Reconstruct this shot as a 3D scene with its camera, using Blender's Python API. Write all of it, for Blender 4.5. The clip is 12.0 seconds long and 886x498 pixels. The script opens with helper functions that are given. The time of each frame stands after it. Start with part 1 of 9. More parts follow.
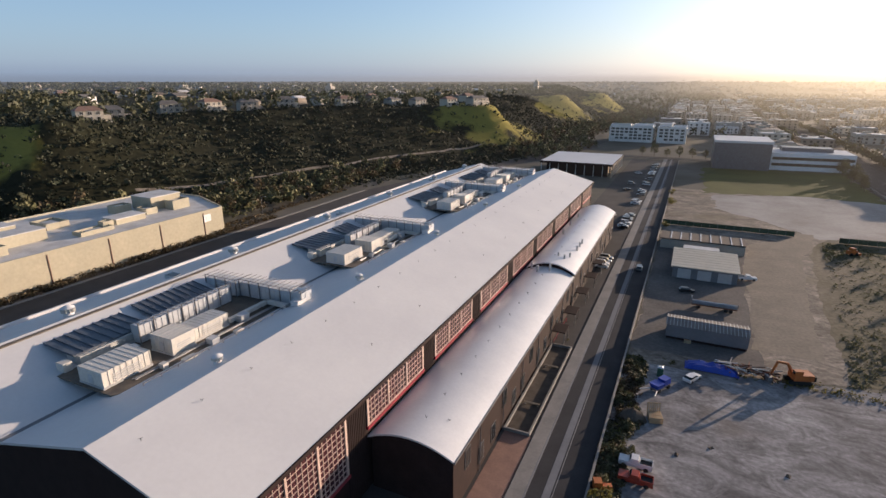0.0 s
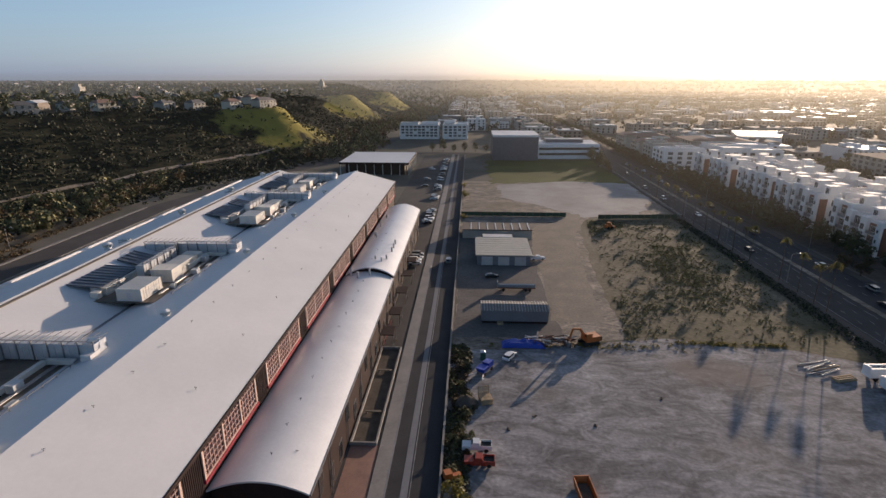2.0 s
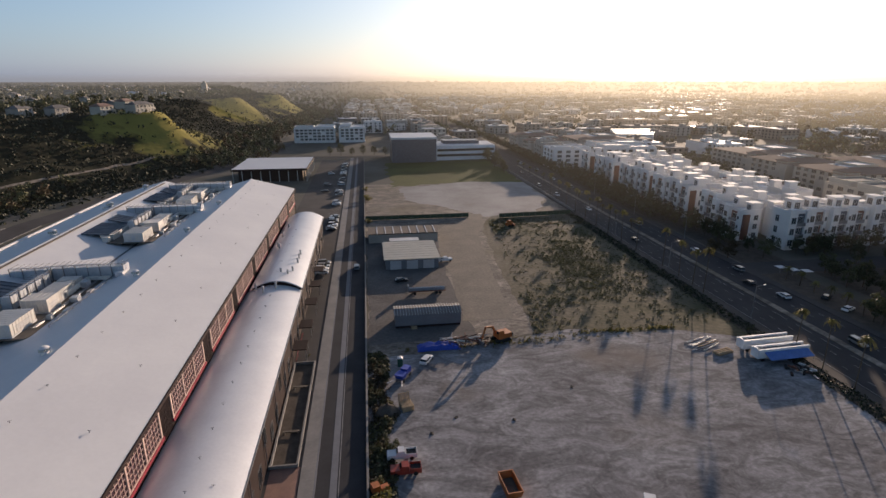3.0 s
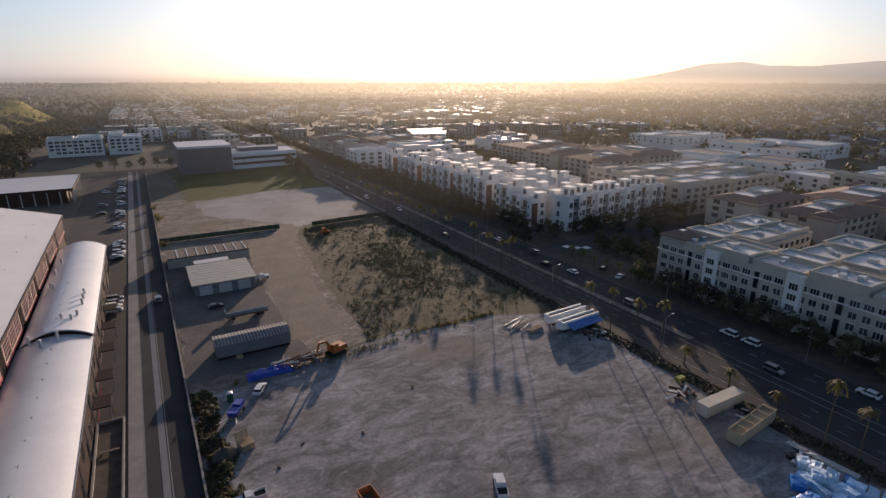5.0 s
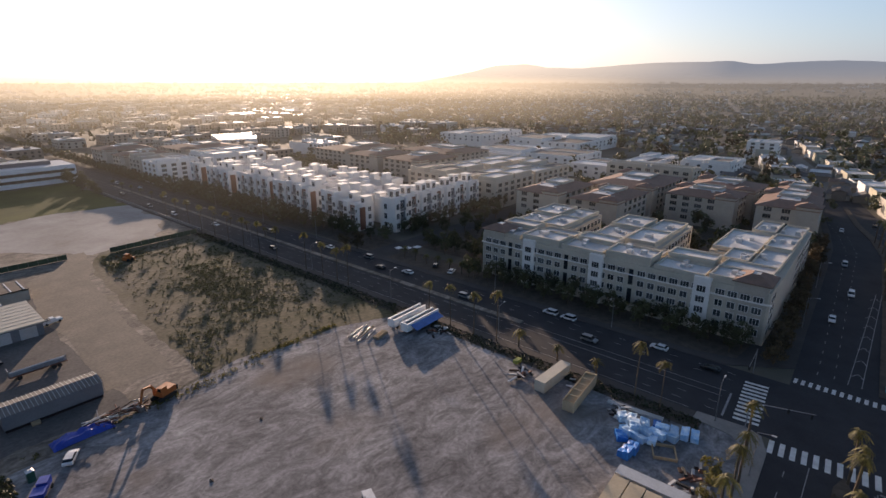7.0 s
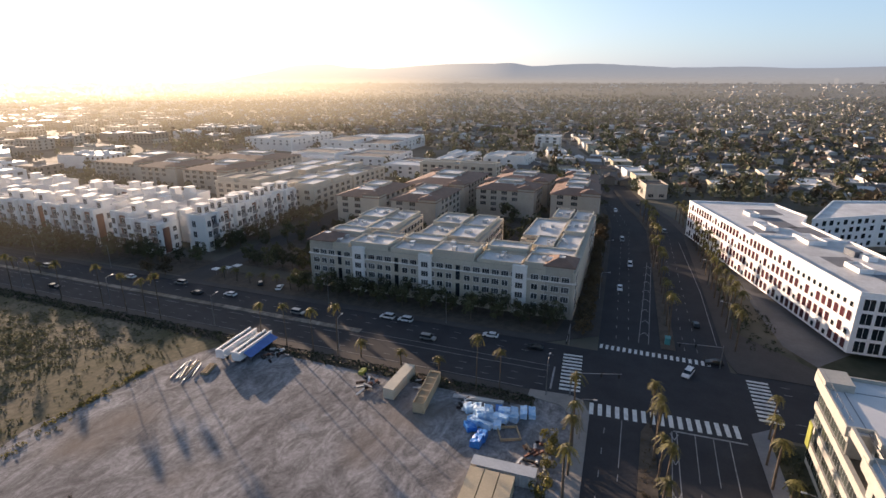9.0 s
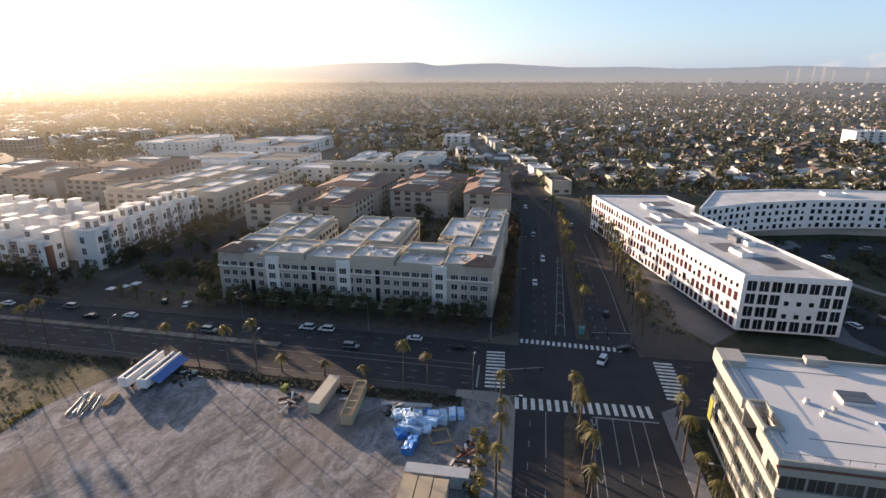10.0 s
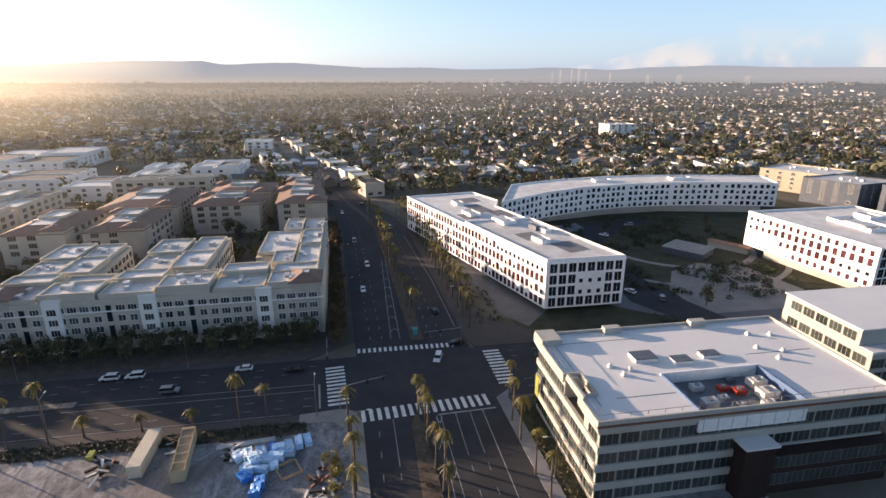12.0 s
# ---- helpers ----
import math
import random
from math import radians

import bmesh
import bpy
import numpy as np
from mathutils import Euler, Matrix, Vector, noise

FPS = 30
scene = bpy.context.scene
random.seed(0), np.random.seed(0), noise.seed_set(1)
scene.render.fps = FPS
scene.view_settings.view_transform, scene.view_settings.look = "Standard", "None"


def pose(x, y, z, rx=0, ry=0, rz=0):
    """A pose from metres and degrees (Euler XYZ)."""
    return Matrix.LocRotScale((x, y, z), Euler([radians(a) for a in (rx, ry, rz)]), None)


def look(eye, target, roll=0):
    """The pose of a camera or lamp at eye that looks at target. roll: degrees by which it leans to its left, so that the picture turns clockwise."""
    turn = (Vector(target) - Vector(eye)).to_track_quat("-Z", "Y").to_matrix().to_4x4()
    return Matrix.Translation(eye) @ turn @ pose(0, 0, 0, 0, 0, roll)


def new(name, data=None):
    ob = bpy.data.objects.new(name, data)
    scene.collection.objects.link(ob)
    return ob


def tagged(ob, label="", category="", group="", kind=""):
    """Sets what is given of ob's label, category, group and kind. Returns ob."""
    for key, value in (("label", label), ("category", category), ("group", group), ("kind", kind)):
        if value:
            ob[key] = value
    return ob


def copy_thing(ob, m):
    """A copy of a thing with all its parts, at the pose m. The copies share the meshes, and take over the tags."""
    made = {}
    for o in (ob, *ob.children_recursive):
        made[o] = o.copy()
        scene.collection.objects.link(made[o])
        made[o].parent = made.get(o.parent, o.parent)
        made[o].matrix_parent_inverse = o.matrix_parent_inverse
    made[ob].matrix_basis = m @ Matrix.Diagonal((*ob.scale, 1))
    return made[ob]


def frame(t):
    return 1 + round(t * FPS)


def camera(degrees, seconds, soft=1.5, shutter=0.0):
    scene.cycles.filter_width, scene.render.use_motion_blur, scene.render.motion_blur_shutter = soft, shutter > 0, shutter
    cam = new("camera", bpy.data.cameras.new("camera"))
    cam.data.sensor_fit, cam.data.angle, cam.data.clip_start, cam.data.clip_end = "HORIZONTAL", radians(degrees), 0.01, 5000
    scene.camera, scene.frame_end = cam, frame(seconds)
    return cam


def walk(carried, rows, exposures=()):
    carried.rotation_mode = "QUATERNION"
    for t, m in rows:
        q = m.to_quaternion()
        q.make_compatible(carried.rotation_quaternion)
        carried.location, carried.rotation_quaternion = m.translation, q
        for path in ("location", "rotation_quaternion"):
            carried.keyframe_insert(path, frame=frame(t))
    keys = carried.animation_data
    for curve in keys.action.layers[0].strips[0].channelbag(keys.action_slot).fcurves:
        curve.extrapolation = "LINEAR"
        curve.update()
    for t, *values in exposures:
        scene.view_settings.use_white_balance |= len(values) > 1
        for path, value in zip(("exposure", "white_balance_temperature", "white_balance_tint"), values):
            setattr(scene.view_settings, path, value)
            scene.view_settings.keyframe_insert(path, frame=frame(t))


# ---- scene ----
cam = camera(79.6, 12.0)
# seconds, eye, pitch, heading to the left of +y; the gimbal holds a level roll
PATH = [
    (0, -1.33, 0.53, 62.28, -17.57, 24.84),
    (0.5, -2.27, 0.31, 62.85, -17.64, 19.33),
    (1, -3.26, 0.21, 63.41, -17.70, 13.93),
    (1.5, -4.28, 0.24, 63.95, -17.72, 8.24),
    (2, -5.31, 0.38, 64.47, -17.73, 2.85),
    (2.5, -6.32, 0.63, 64.98, -17.70, -2.51),
    (3, -7.30, 0.97, 65.48, -17.59, -8.16),
    (3.5, -8.24, 1.40, 65.97, -17.60, -13.54),
    (4, -9.11, 1.91, 66.46, -17.60, -18.86),
    (4.5, -9.90, 2.49, 66.94, -17.60, -24.09),
    (5, -10.62, 3.14, 67.42, -17.53, -29.46),
    (5.5, -11.23, 3.84, 67.90, -17.55, -34.26),
    (6, -11.75, 4.59, 68.38, -17.50, -39.41),
    (6.5, -12.17, 5.38, 68.87, -17.54, -44.25),
    (7, -12.48, 6.21, 69.37, -17.54, -49.07),
    (7.5, -12.69, 7.06, 69.88, -17.60, -54.20),
    (8, -12.80, 7.92, 70.39, -17.60, -59.11),
    (8.5, -12.81, 8.80, 70.93, -17.60, -64.03),
    (9, -12.74, 9.67, 71.47, -17.56, -69.17),
    (9.5, -12.58, 10.54, 72.04, -17.60, -73.98),
    (10, -12.35, 11.39, 72.62, -17.65, -78.87),
    (10.5, -12.06, 12.22, 73.23, -17.66, -84.08),
    (11, -11.74, 13.01, 73.87, -17.65, -89.07),
    (11.5, -11.39, 13.77, 74.53, -17.65, -94.04),
    (12, -11.04, 14.48, 75.22, -17.68, -99.48),
]
walk(cam, [(t, pose(x, y, z, 90 + pitch, 0, yaw)) for t, x, y, z, pitch, yaw in PATH], [(0, 0.74, 6550, 14), (1.5, 0.6, 6550, 14), (3, 0.43, 6550, 15), (5.5, 0.33, 6600, 18), (7, 0.66, 6700, 18), (9.5, 1.18, 7000, 16), (12, 1.36, 7120, 17)])

# ---- light ----
SUN_AZ, SUN_EL = radians(32.5), radians(8.5)
world = bpy.data.worlds.new("world")
scene.world = world
world.use_nodes = True
wn = world.node_tree
sky = wn.nodes.new("ShaderNodeTexSky")
sky.sky_type, sky.sun_disc = "NISHITA", False
sky.sun_elevation, sky.sun_rotation = SUN_EL, SUN_AZ
sky.air_density, sky.dust_density, sky.ozone_density = 1.0, 1.3, 2.5
wn.links.new(sky.outputs[0], wn.nodes["Background"].inputs[0])
wn.nodes["Background"].inputs[1].default_value = 0.069
veil = wn.nodes.new("ShaderNodeBackground")  # thin even haze over the whole sky
veil.inputs[0].default_value, veil.inputs[1].default_value = (0.36, 0.60, 1.0, 1), 0.1
direction, height, fade = wn.nodes.new("ShaderNodeTexCoord"), wn.nodes.new("ShaderNodeSeparateXYZ"), wn.nodes.new("ShaderNodeMapRange")
fade.interpolation_type = "SMOOTHERSTEP"  # haze is thick near the horizon and thin overhead
fade.inputs[1].default_value, fade.inputs[2].default_value, fade.inputs[3].default_value, fade.inputs[4].default_value = -0.1, 0.6, 0.28, 0.06
wn.links.new(direction.outputs["Generated"], height.inputs[0]), wn.links.new(height.outputs["Z"], fade.inputs[0])
wn.links.new(fade.outputs[0], veil.inputs[1])
both = wn.nodes.new("ShaderNodeAddShader")
wn.links.new(wn.nodes["Background"].outputs[0], both.inputs[0]), wn.links.new(veil.outputs[0], both.inputs[1])
# dusty air scatters the low sun forwards: a wide pale aureole
aureole, toward, narrow, gain = (wn.nodes.new("ShaderNode" + k) for k in ("Background", "VectorMath", "Math", "Math"))
aureole.inputs[0].default_value = (1.0, 0.93, 0.84, 1)
toward.operation, narrow.operation, gain.operation = "DOT_PRODUCT", "POWER", "MULTIPLY"
toward.inputs[1].default_value = (math.sin(SUN_AZ) * math.cos(SUN_EL), math.cos(SUN_AZ) * math.cos(SUN_EL), math.sin(SUN_EL))
narrow.use_clamp = True
narrow.inputs[1].default_value, gain.inputs[1].default_value = 5.0, 0.3
wn.links.new(direction.outputs["Generated"], toward.inputs[0]), wn.links.new(toward.outputs["Value"], narrow.inputs[0])
wn.links.new(narrow.outputs[0], gain.inputs[0]), wn.links.new(gain.outputs[0], aureole.inputs[1])
glow_too = wn.nodes.new("ShaderNodeAddShader")
wn.links.new(both.outputs[0], glow_too.inputs[0]), wn.links.new(aureole.outputs[0], glow_too.inputs[1])
both = glow_too
wn.links.new(both.outputs[0], wn.nodes["World Output"].inputs[0])
sun = bpy.data.lights.new("sun", "SUN")
sun.energy, sun.angle, sun.color = 5.0, radians(0.6), (1.0, 0.78, 0.585)
sun_ob = new("sun", sun)
to_sun = Vector((math.sin(SUN_AZ) * math.cos(SUN_EL), math.cos(SUN_AZ) * math.cos(SUN_EL), math.sin(SUN_EL)))
sun_ob.matrix_world = look((0, 0, 200), Vector((0, 0, 200)) - to_sun)


# ---- materials ----
def mat(name, c1, c2=None, scale=1.0, rough=0.8, bump=0.0, fine=None, metal=0.0, island=0.0, spec=0.5, detail=6.0, grain=0.07, streak=0.0, ends=(0.32, 0.68)):
    """Two-tone noise at a broad and a fine scale, with relief; island varies piece by piece."""
    m = bpy.data.materials.new(name)
    m.use_nodes = True
    t = m.node_tree
    b = t.nodes["Principled BSDF"]
    b.inputs["Roughness"].default_value = rough
    b.inputs["Metallic"].default_value = metal
    b.inputs["Specular IOR Level"].default_value = spec
    c2 = c2 or tuple(v * 0.75 for v in c1)
    co = t.nodes.new("ShaderNodeNewGeometry").outputs["Position"]
    n1 = t.nodes.new("ShaderNodeTexNoise")
    n1.inputs["Scale"].default_value, n1.inputs["Detail"].default_value = scale, detail
    n1.inputs["Roughness"].default_value = 0.65
    t.links.new(co, n1.inputs["Vector"])
    ramp = t.nodes.new("ShaderNodeMapRange")
    ramp.inputs[1].default_value, ramp.inputs[2].default_value = ends
    t.links.new(n1.outputs["Fac"], ramp.inputs[0])
    mix = t.nodes.new("ShaderNodeMix")
    mix.data_type = "RGBA"
    mix.inputs[6].default_value, mix.inputs[7].default_value = (*c1, 1), (*c2, 1)
    t.links.new(ramp.outputs[0], mix.inputs[0])
    out = mix.outputs[2]
    n2 = t.nodes.new("ShaderNodeTexNoise")
    n2.inputs["Scale"].default_value, n2.inputs["Detail"].default_value = fine or scale * 9, 4.0
    t.links.new(co, n2.inputs["Vector"])
    hsv = t.nodes.new("ShaderNodeHueSaturation")
    val = t.nodes.new("ShaderNodeMapRange")
    val.inputs[1].default_value, val.inputs[2].default_value, val.inputs[3].default_value, val.inputs[4].default_value = 0.3, 0.7, 1 - grain, 1 + grain
    t.links.new(n2.outputs["Fac"], val.inputs[0])
    source = val.outputs[0]
    if streak:
        turn = t.nodes.new("ShaderNodeMapping")
        turn.inputs["Rotation"].default_value, turn.inputs["Scale"].default_value = (0, 0, radians(-35)), (0.02, 0.12, 1)
        n3 = t.nodes.new("ShaderNodeTexNoise")
        n3.inputs["Scale"].default_value, n3.inputs["Detail"].default_value = 1.0, 5.0
        t.links.new(co, turn.inputs[0]), t.links.new(turn.outputs[0], n3.inputs["Vector"])
        r3, mul = t.nodes.new("ShaderNodeMapRange"), t.nodes.new("ShaderNodeMath")
        mul.operation = "MULTIPLY"
        r3.inputs[1].default_value, r3.inputs[2].default_value, r3.inputs[3].default_value, r3.inputs[4].default_value = 0.35, 0.6, 1 - streak, 1 + streak * 0.4
        t.links.new(n3.outputs["Fac"], r3.inputs[0]), t.links.new(r3.outputs[0], mul.inputs[0]), t.links.new(source, mul.inputs[1])
        source = mul.outputs[0]
    if island:
        for socket in (t.nodes.new("ShaderNodeNewGeometry").outputs["Random Per Island"], t.nodes.new("ShaderNodeObjectInfo").outputs["Random"]):
            r = t.nodes.new("ShaderNodeMapRange")
            r.inputs[3].default_value, r.inputs[4].default_value = 1 - island, 1 + island
            t.links.new(socket, r.inputs[0])
            mul = t.nodes.new("ShaderNodeMath")
            mul.operation = "MULTIPLY"
            t.links.new(source, mul.inputs[0]), t.links.new(r.outputs[0], mul.inputs[1])
            source = mul.outputs[0]
    t.links.new(source, hsv.inputs["Value"]), t.links.new(out, hsv.inputs["Color"])
    t.links.new(hsv.outputs[0], b.inputs["Base Color"])
    if bump:
        bp = t.nodes.new("ShaderNodeBump")
        bp.inputs["Strength"].default_value, bp.inputs["Distance"].default_value = bump, 0.12 / (fine or scale * 9)
        t.links.new(n2.outputs["Fac"], bp.inputs["Height"])
        t.links.new(bp.outputs[0], b.inputs["Normal"])
    return m


ROOF = mat("white_roof_membrane", (0.63, 0.63, 0.635), (0.56, 0.56, 0.575), 0.06, 0.55, 0.0, 1.5, grain=0.02)
ROOF_METAL = mat("brushed_roof_metal", (0.72, 0.72, 0.73), (0.62, 0.62, 0.64), 0.12, 0.40, 0.0, 2.0, 0.08, grain=0.03)
ROOF_DIRTY = mat("weathered_roof", (0.64, 0.64, 0.64), (0.44, 0.43, 0.42), 0.15, 0.6, 0.05, 1.5, island=0.12)
DARK_METAL = mat("dark_brown_corrugated_metal", (0.042, 0.027, 0.025), (0.028, 0.019, 0.018), 0.4, 0.75, 0.05, 3.0, spec=0.12)
MULLION = mat("pale_pink_mullion_paint", (0.62, 0.46, 0.40), None, 0.5, 0.5)
RED_TRIM = mat("red_trim_paint", (0.30, 0.03, 0.05), None, 0.5, 0.5)
GLASS = mat("dark_window_glass", (0.02, 0.025, 0.03), (0.015, 0.018, 0.022), 0.3, 0.08, 0.0, island=0.3)
GLASS_HOME = mat("grey_window_glass", (0.065, 0.068, 0.072), (0.035, 0.038, 0.042), 0.3, 0.12, 0.0, island=0.5)
GREY_METAL = mat("galvanised_equipment", (0.50, 0.51, 0.52), (0.42, 0.43, 0.44), 0.5, 0.45, 0.03, 3.0, 0.2, island=0.12)
BEIGE_METAL = mat("cream_equipment_paint", (0.60, 0.575, 0.53), (0.52, 0.50, 0.46), 0.5, 0.5, 0.02, 3.0, island=0.08)
DARK_PANEL = mat("dark_blue_grey_panel", (0.10, 0.12, 0.15), (0.07, 0.08, 0.10), 0.5, 0.4)
ASPHALT = mat("asphalt", (0.05, 0.05, 0.055), (0.034, 0.034, 0.038), 0.12, 0.85, 0.1, 2.5, spec=0.15)
ASPHALT_OLD = mat("worn_brown_asphalt", (0.088, 0.080, 0.076), (0.062, 0.057, 0.055), 0.10, 0.88, 0.1, 2.0, spec=0.15)
CONCRETE = mat("pavement_concrete", (0.28, 0.262, 0.245), (0.21, 0.20, 0.19), 0.2, 0.85, 0.1, 2.0, spec=0.15)
GUTTER = mat("grey_gutter_concrete", (0.20, 0.205, 0.22), (0.16, 0.165, 0.18), 0.2, 0.8, 0.05, 2.0, spec=0.15)
PAINT = mat("white_road_paint", (0.72, 0.72, 0.70), (0.5, 0.5, 0.49), 0.8, 0.7, 0.0, 4.0)
LANE_PAINT = mat("worn_lane_paint", (0.34, 0.34, 0.34), (0.17, 0.17, 0.175), 0.5, 0.8, 0.0, 3.0)
GRAVEL = mat("pale_gravel", (0.275, 0.268, 0.272), (0.155, 0.15, 0.155), 0.07, 0.95, 0.3, 1.3, detail=14.0, grain=0.2, spec=0.15, ends=(0.34, 0.66))
DIRT = mat("brown_dirt", (0.28, 0.24, 0.20), (0.155, 0.135, 0.115), 0.08, 0.95, 0.22, 1.0, detail=12.0, grain=0.25, spec=0.15, streak=0.14)
SCRUB_GROUND = mat("scrubby_dirt", (0.175, 0.148, 0.112), (0.07, 0.068, 0.034), 0.035, 0.95, 0.3, 0.8, detail=13.0, grain=0.3, spec=0.15)
GRASS = mat("field_grass", (0.10, 0.112, 0.028), (0.05, 0.062, 0.018), 0.03, 0.95, 0.6, 0.7, detail=9.0, spec=0.15)
BRICK_PAVING = mat("red_brick_paving", (0.29, 0.165, 0.125), (0.21, 0.12, 0.095), 0.4, 0.85, 0.1, 3.0)
CITY_GROUND = mat("far_city_ground", (0.15, 0.135, 0.115), (0.07, 0.072, 0.052), 0.02, 0.9, 0.3, 0.15, detail=10.0, spec=0.15)
HILL_BASE = mat("chaparral_slope_far", (0.022, 0.023, 0.011), (0.013, 0.014, 0.007), 0.03, 0.95, 0.8, 0.3, detail=12.0, grain=0.3, spec=0.15)
STUCCO = mat("cream_stucco", (0.53, 0.48, 0.40), (0.46, 0.42, 0.35), 0.2, 0.85, 0.03, 2.0)
STUCCO_GREY = mat("greige_stucco", (0.43, 0.395, 0.34), (0.36, 0.33, 0.285), 0.2, 0.85, 0.03, 2.0)
STUCCO_WHITE = mat("white_stucco", (0.78, 0.76, 0.73), (0.70, 0.68, 0.66), 0.2, 0.8, 0.03, 2.0)
TILE = mat("terracotta_tile", (0.24, 0.145, 0.108), (0.17, 0.108, 0.085), 0.5, 0.85, 0.2, 3.0, island=0.1)
YELLOW_WALL = mat("cream_yellow_wall", (0.45, 0.41, 0.31), (0.39, 0.36, 0.275), 0.1, 0.85, 0.0, 1.0)
WHITE_PANEL = mat("white_facade_panel", (0.80, 0.80, 0.80), (0.74, 0.74, 0.75), 0.1, 0.45, 0.0, 1.0)
RUST_PANEL = mat("rust_red_panel", (0.19, 0.08, 0.05), (0.14, 0.062, 0.045), 0.4, 0.7)
LIGHT_FACADE = mat("pale_office_panel", (0.41, 0.395, 0.36), (0.35, 0.34, 0.31), 0.2, 0.6)
BARK = mat("bark", (0.13, 0.095, 0.065), (0.08, 0.06, 0.042), 1.5, 0.9, 0.3)
LEAF = mat("dark_leaf", (0.085, 0.086, 0.038), (0.048, 0.052, 0.022), 0.5, 0.7, 0.0, island=0.35)
LEAF_OLIVE = mat("olive_leaf", (0.105, 0.102, 0.046), (0.062, 0.064, 0.028), 0.5, 0.75, 0.0, island=0.35)
LEAF_BROWN = mat("brown_leaf", (0.10, 0.070, 0.035), (0.06, 0.045, 0.022), 0.5, 0.8, 0.0, island=0.35)
PALM_LEAF = mat("palm_frond", (0.17, 0.15, 0.04), (0.10, 0.095, 0.028), 0.5, 0.6, 0.0, island=0.3)
TYRE = mat("rubber", (0.02, 0.02, 0.02), None, 1.0, 0.8)
CAR_WHITE = mat("white_car_paint", (0.75, 0.75, 0.76), None, 0.5, 0.25)
CAR_BLACK = mat("dark_car_paint", (0.03, 0.032, 0.036), None, 0.5, 0.2)
CAR_GREY = mat("silver_car_paint", (0.32, 0.33, 0.34), None, 0.5, 0.3, 0.0, None, 0.5)
CAR_RED = mat("red_truck_paint", (0.34, 0.045, 0.025), None, 0.5, 0.35)
ORANGE = mat("orange_machine_paint", (0.48, 0.14, 0.025), (0.34, 0.10, 0.03), 0.8, 0.5)
BLUE_TARP = mat("blue_tarpaulin", (0.015, 0.06, 0.42), (0.01, 0.04, 0.28), 0.6, 0.5, 0.3, 2.0)
BLUE_WRAP = mat("pale_blue_wrapped_bundle", (0.22, 0.47, 0.76), (0.62, 0.71, 0.79), 0.5, 0.4, 0.1, 2.0, island=0.2)
WOOD = mat("raw_lumber", (0.42, 0.31, 0.19), (0.32, 0.23, 0.14), 0.8, 0.85, 0.1, island=0.15)
CONTAINER = mat("tan_container_steel", (0.50, 0.41, 0.28), (0.42, 0.34, 0.23), 0.4, 0.6, 0.05)
STEEL = mat("steel", (0.30, 0.30, 0.31), (0.22, 0.22, 0.23), 1.0, 0.45, 0.0, None, 0.7)
ASPHALT_PALE = mat("pale_worn_asphalt", (0.23, 0.215, 0.195), (0.175, 0.165, 0.15), 0.08, 0.9, 0.2, 1.5, spec=0.15)
GRAVEL_PALE = mat("white_gravel", (0.40, 0.38, 0.365), (0.24, 0.225, 0.21), 0.05, 0.95, 0.3, 0.6, detail=9.0, spec=0.15)
PLAZA = mat("plaza_paving", (0.13, 0.13, 0.137), (0.085, 0.085, 0.09), 0.1, 0.85, 0.1, 1.0)
DECK = mat("weathered_deck", (0.16, 0.13, 0.10), (0.10, 0.085, 0.07), 0.6, 0.85, 0.2, 3.0)
PINK_EDGE = mat("pale_pink_steel", (0.62, 0.50, 0.50), None, 0.5, 0.5)
GLASS_RED = mat("reddish_window_glass", (0.085, 0.030, 0.036), (0.045, 0.022, 0.028), 0.3, 0.12, 0.0, island=0.3)
BLUE_WALL = mat("blue_court_paint", (0.08, 0.14, 0.26), (0.06, 0.11, 0.21), 0.4, 0.8)
LIME = mat("lime_green_panel", (0.30, 0.32, 0.06), None, 0.5, 0.5)
SCRUB_LEAF = mat("dry_olive_scrub", (0.125, 0.115, 0.055), (0.07, 0.07, 0.03), 0.5, 0.85, 0.0, island=0.4)
# distance haze put into the leaf colour: paler and greyer than near leaves
FAR_LEAF = mat("far_haze_tinted_leaf", (0.105, 0.108, 0.062), (0.066, 0.07, 0.042), 0.5, 0.85, 0.0, island=0.35)
CHAPARRAL = mat("chaparral_leaf", (0.044, 0.046, 0.018), (0.024, 0.027, 0.011), 0.5, 0.85, 0.0, island=0.3)
WOODS_LEAF = mat("mixed_olive_woods_leaf", (0.12, 0.112, 0.045), (0.062, 0.064, 0.026), 0.08, 0.8, 0.0, island=0.4)
HEDGE_LEAF = mat("dark_hedge_leaf", (0.034, 0.041, 0.016), (0.02, 0.026, 0.010), 0.5, 0.8, 0.0, island=0.35)
GRASS_LEAF = mat("yellow_weed", (0.17, 0.15, 0.035), (0.11, 0.10, 0.03), 0.5, 0.8, 0.0, island=0.3)


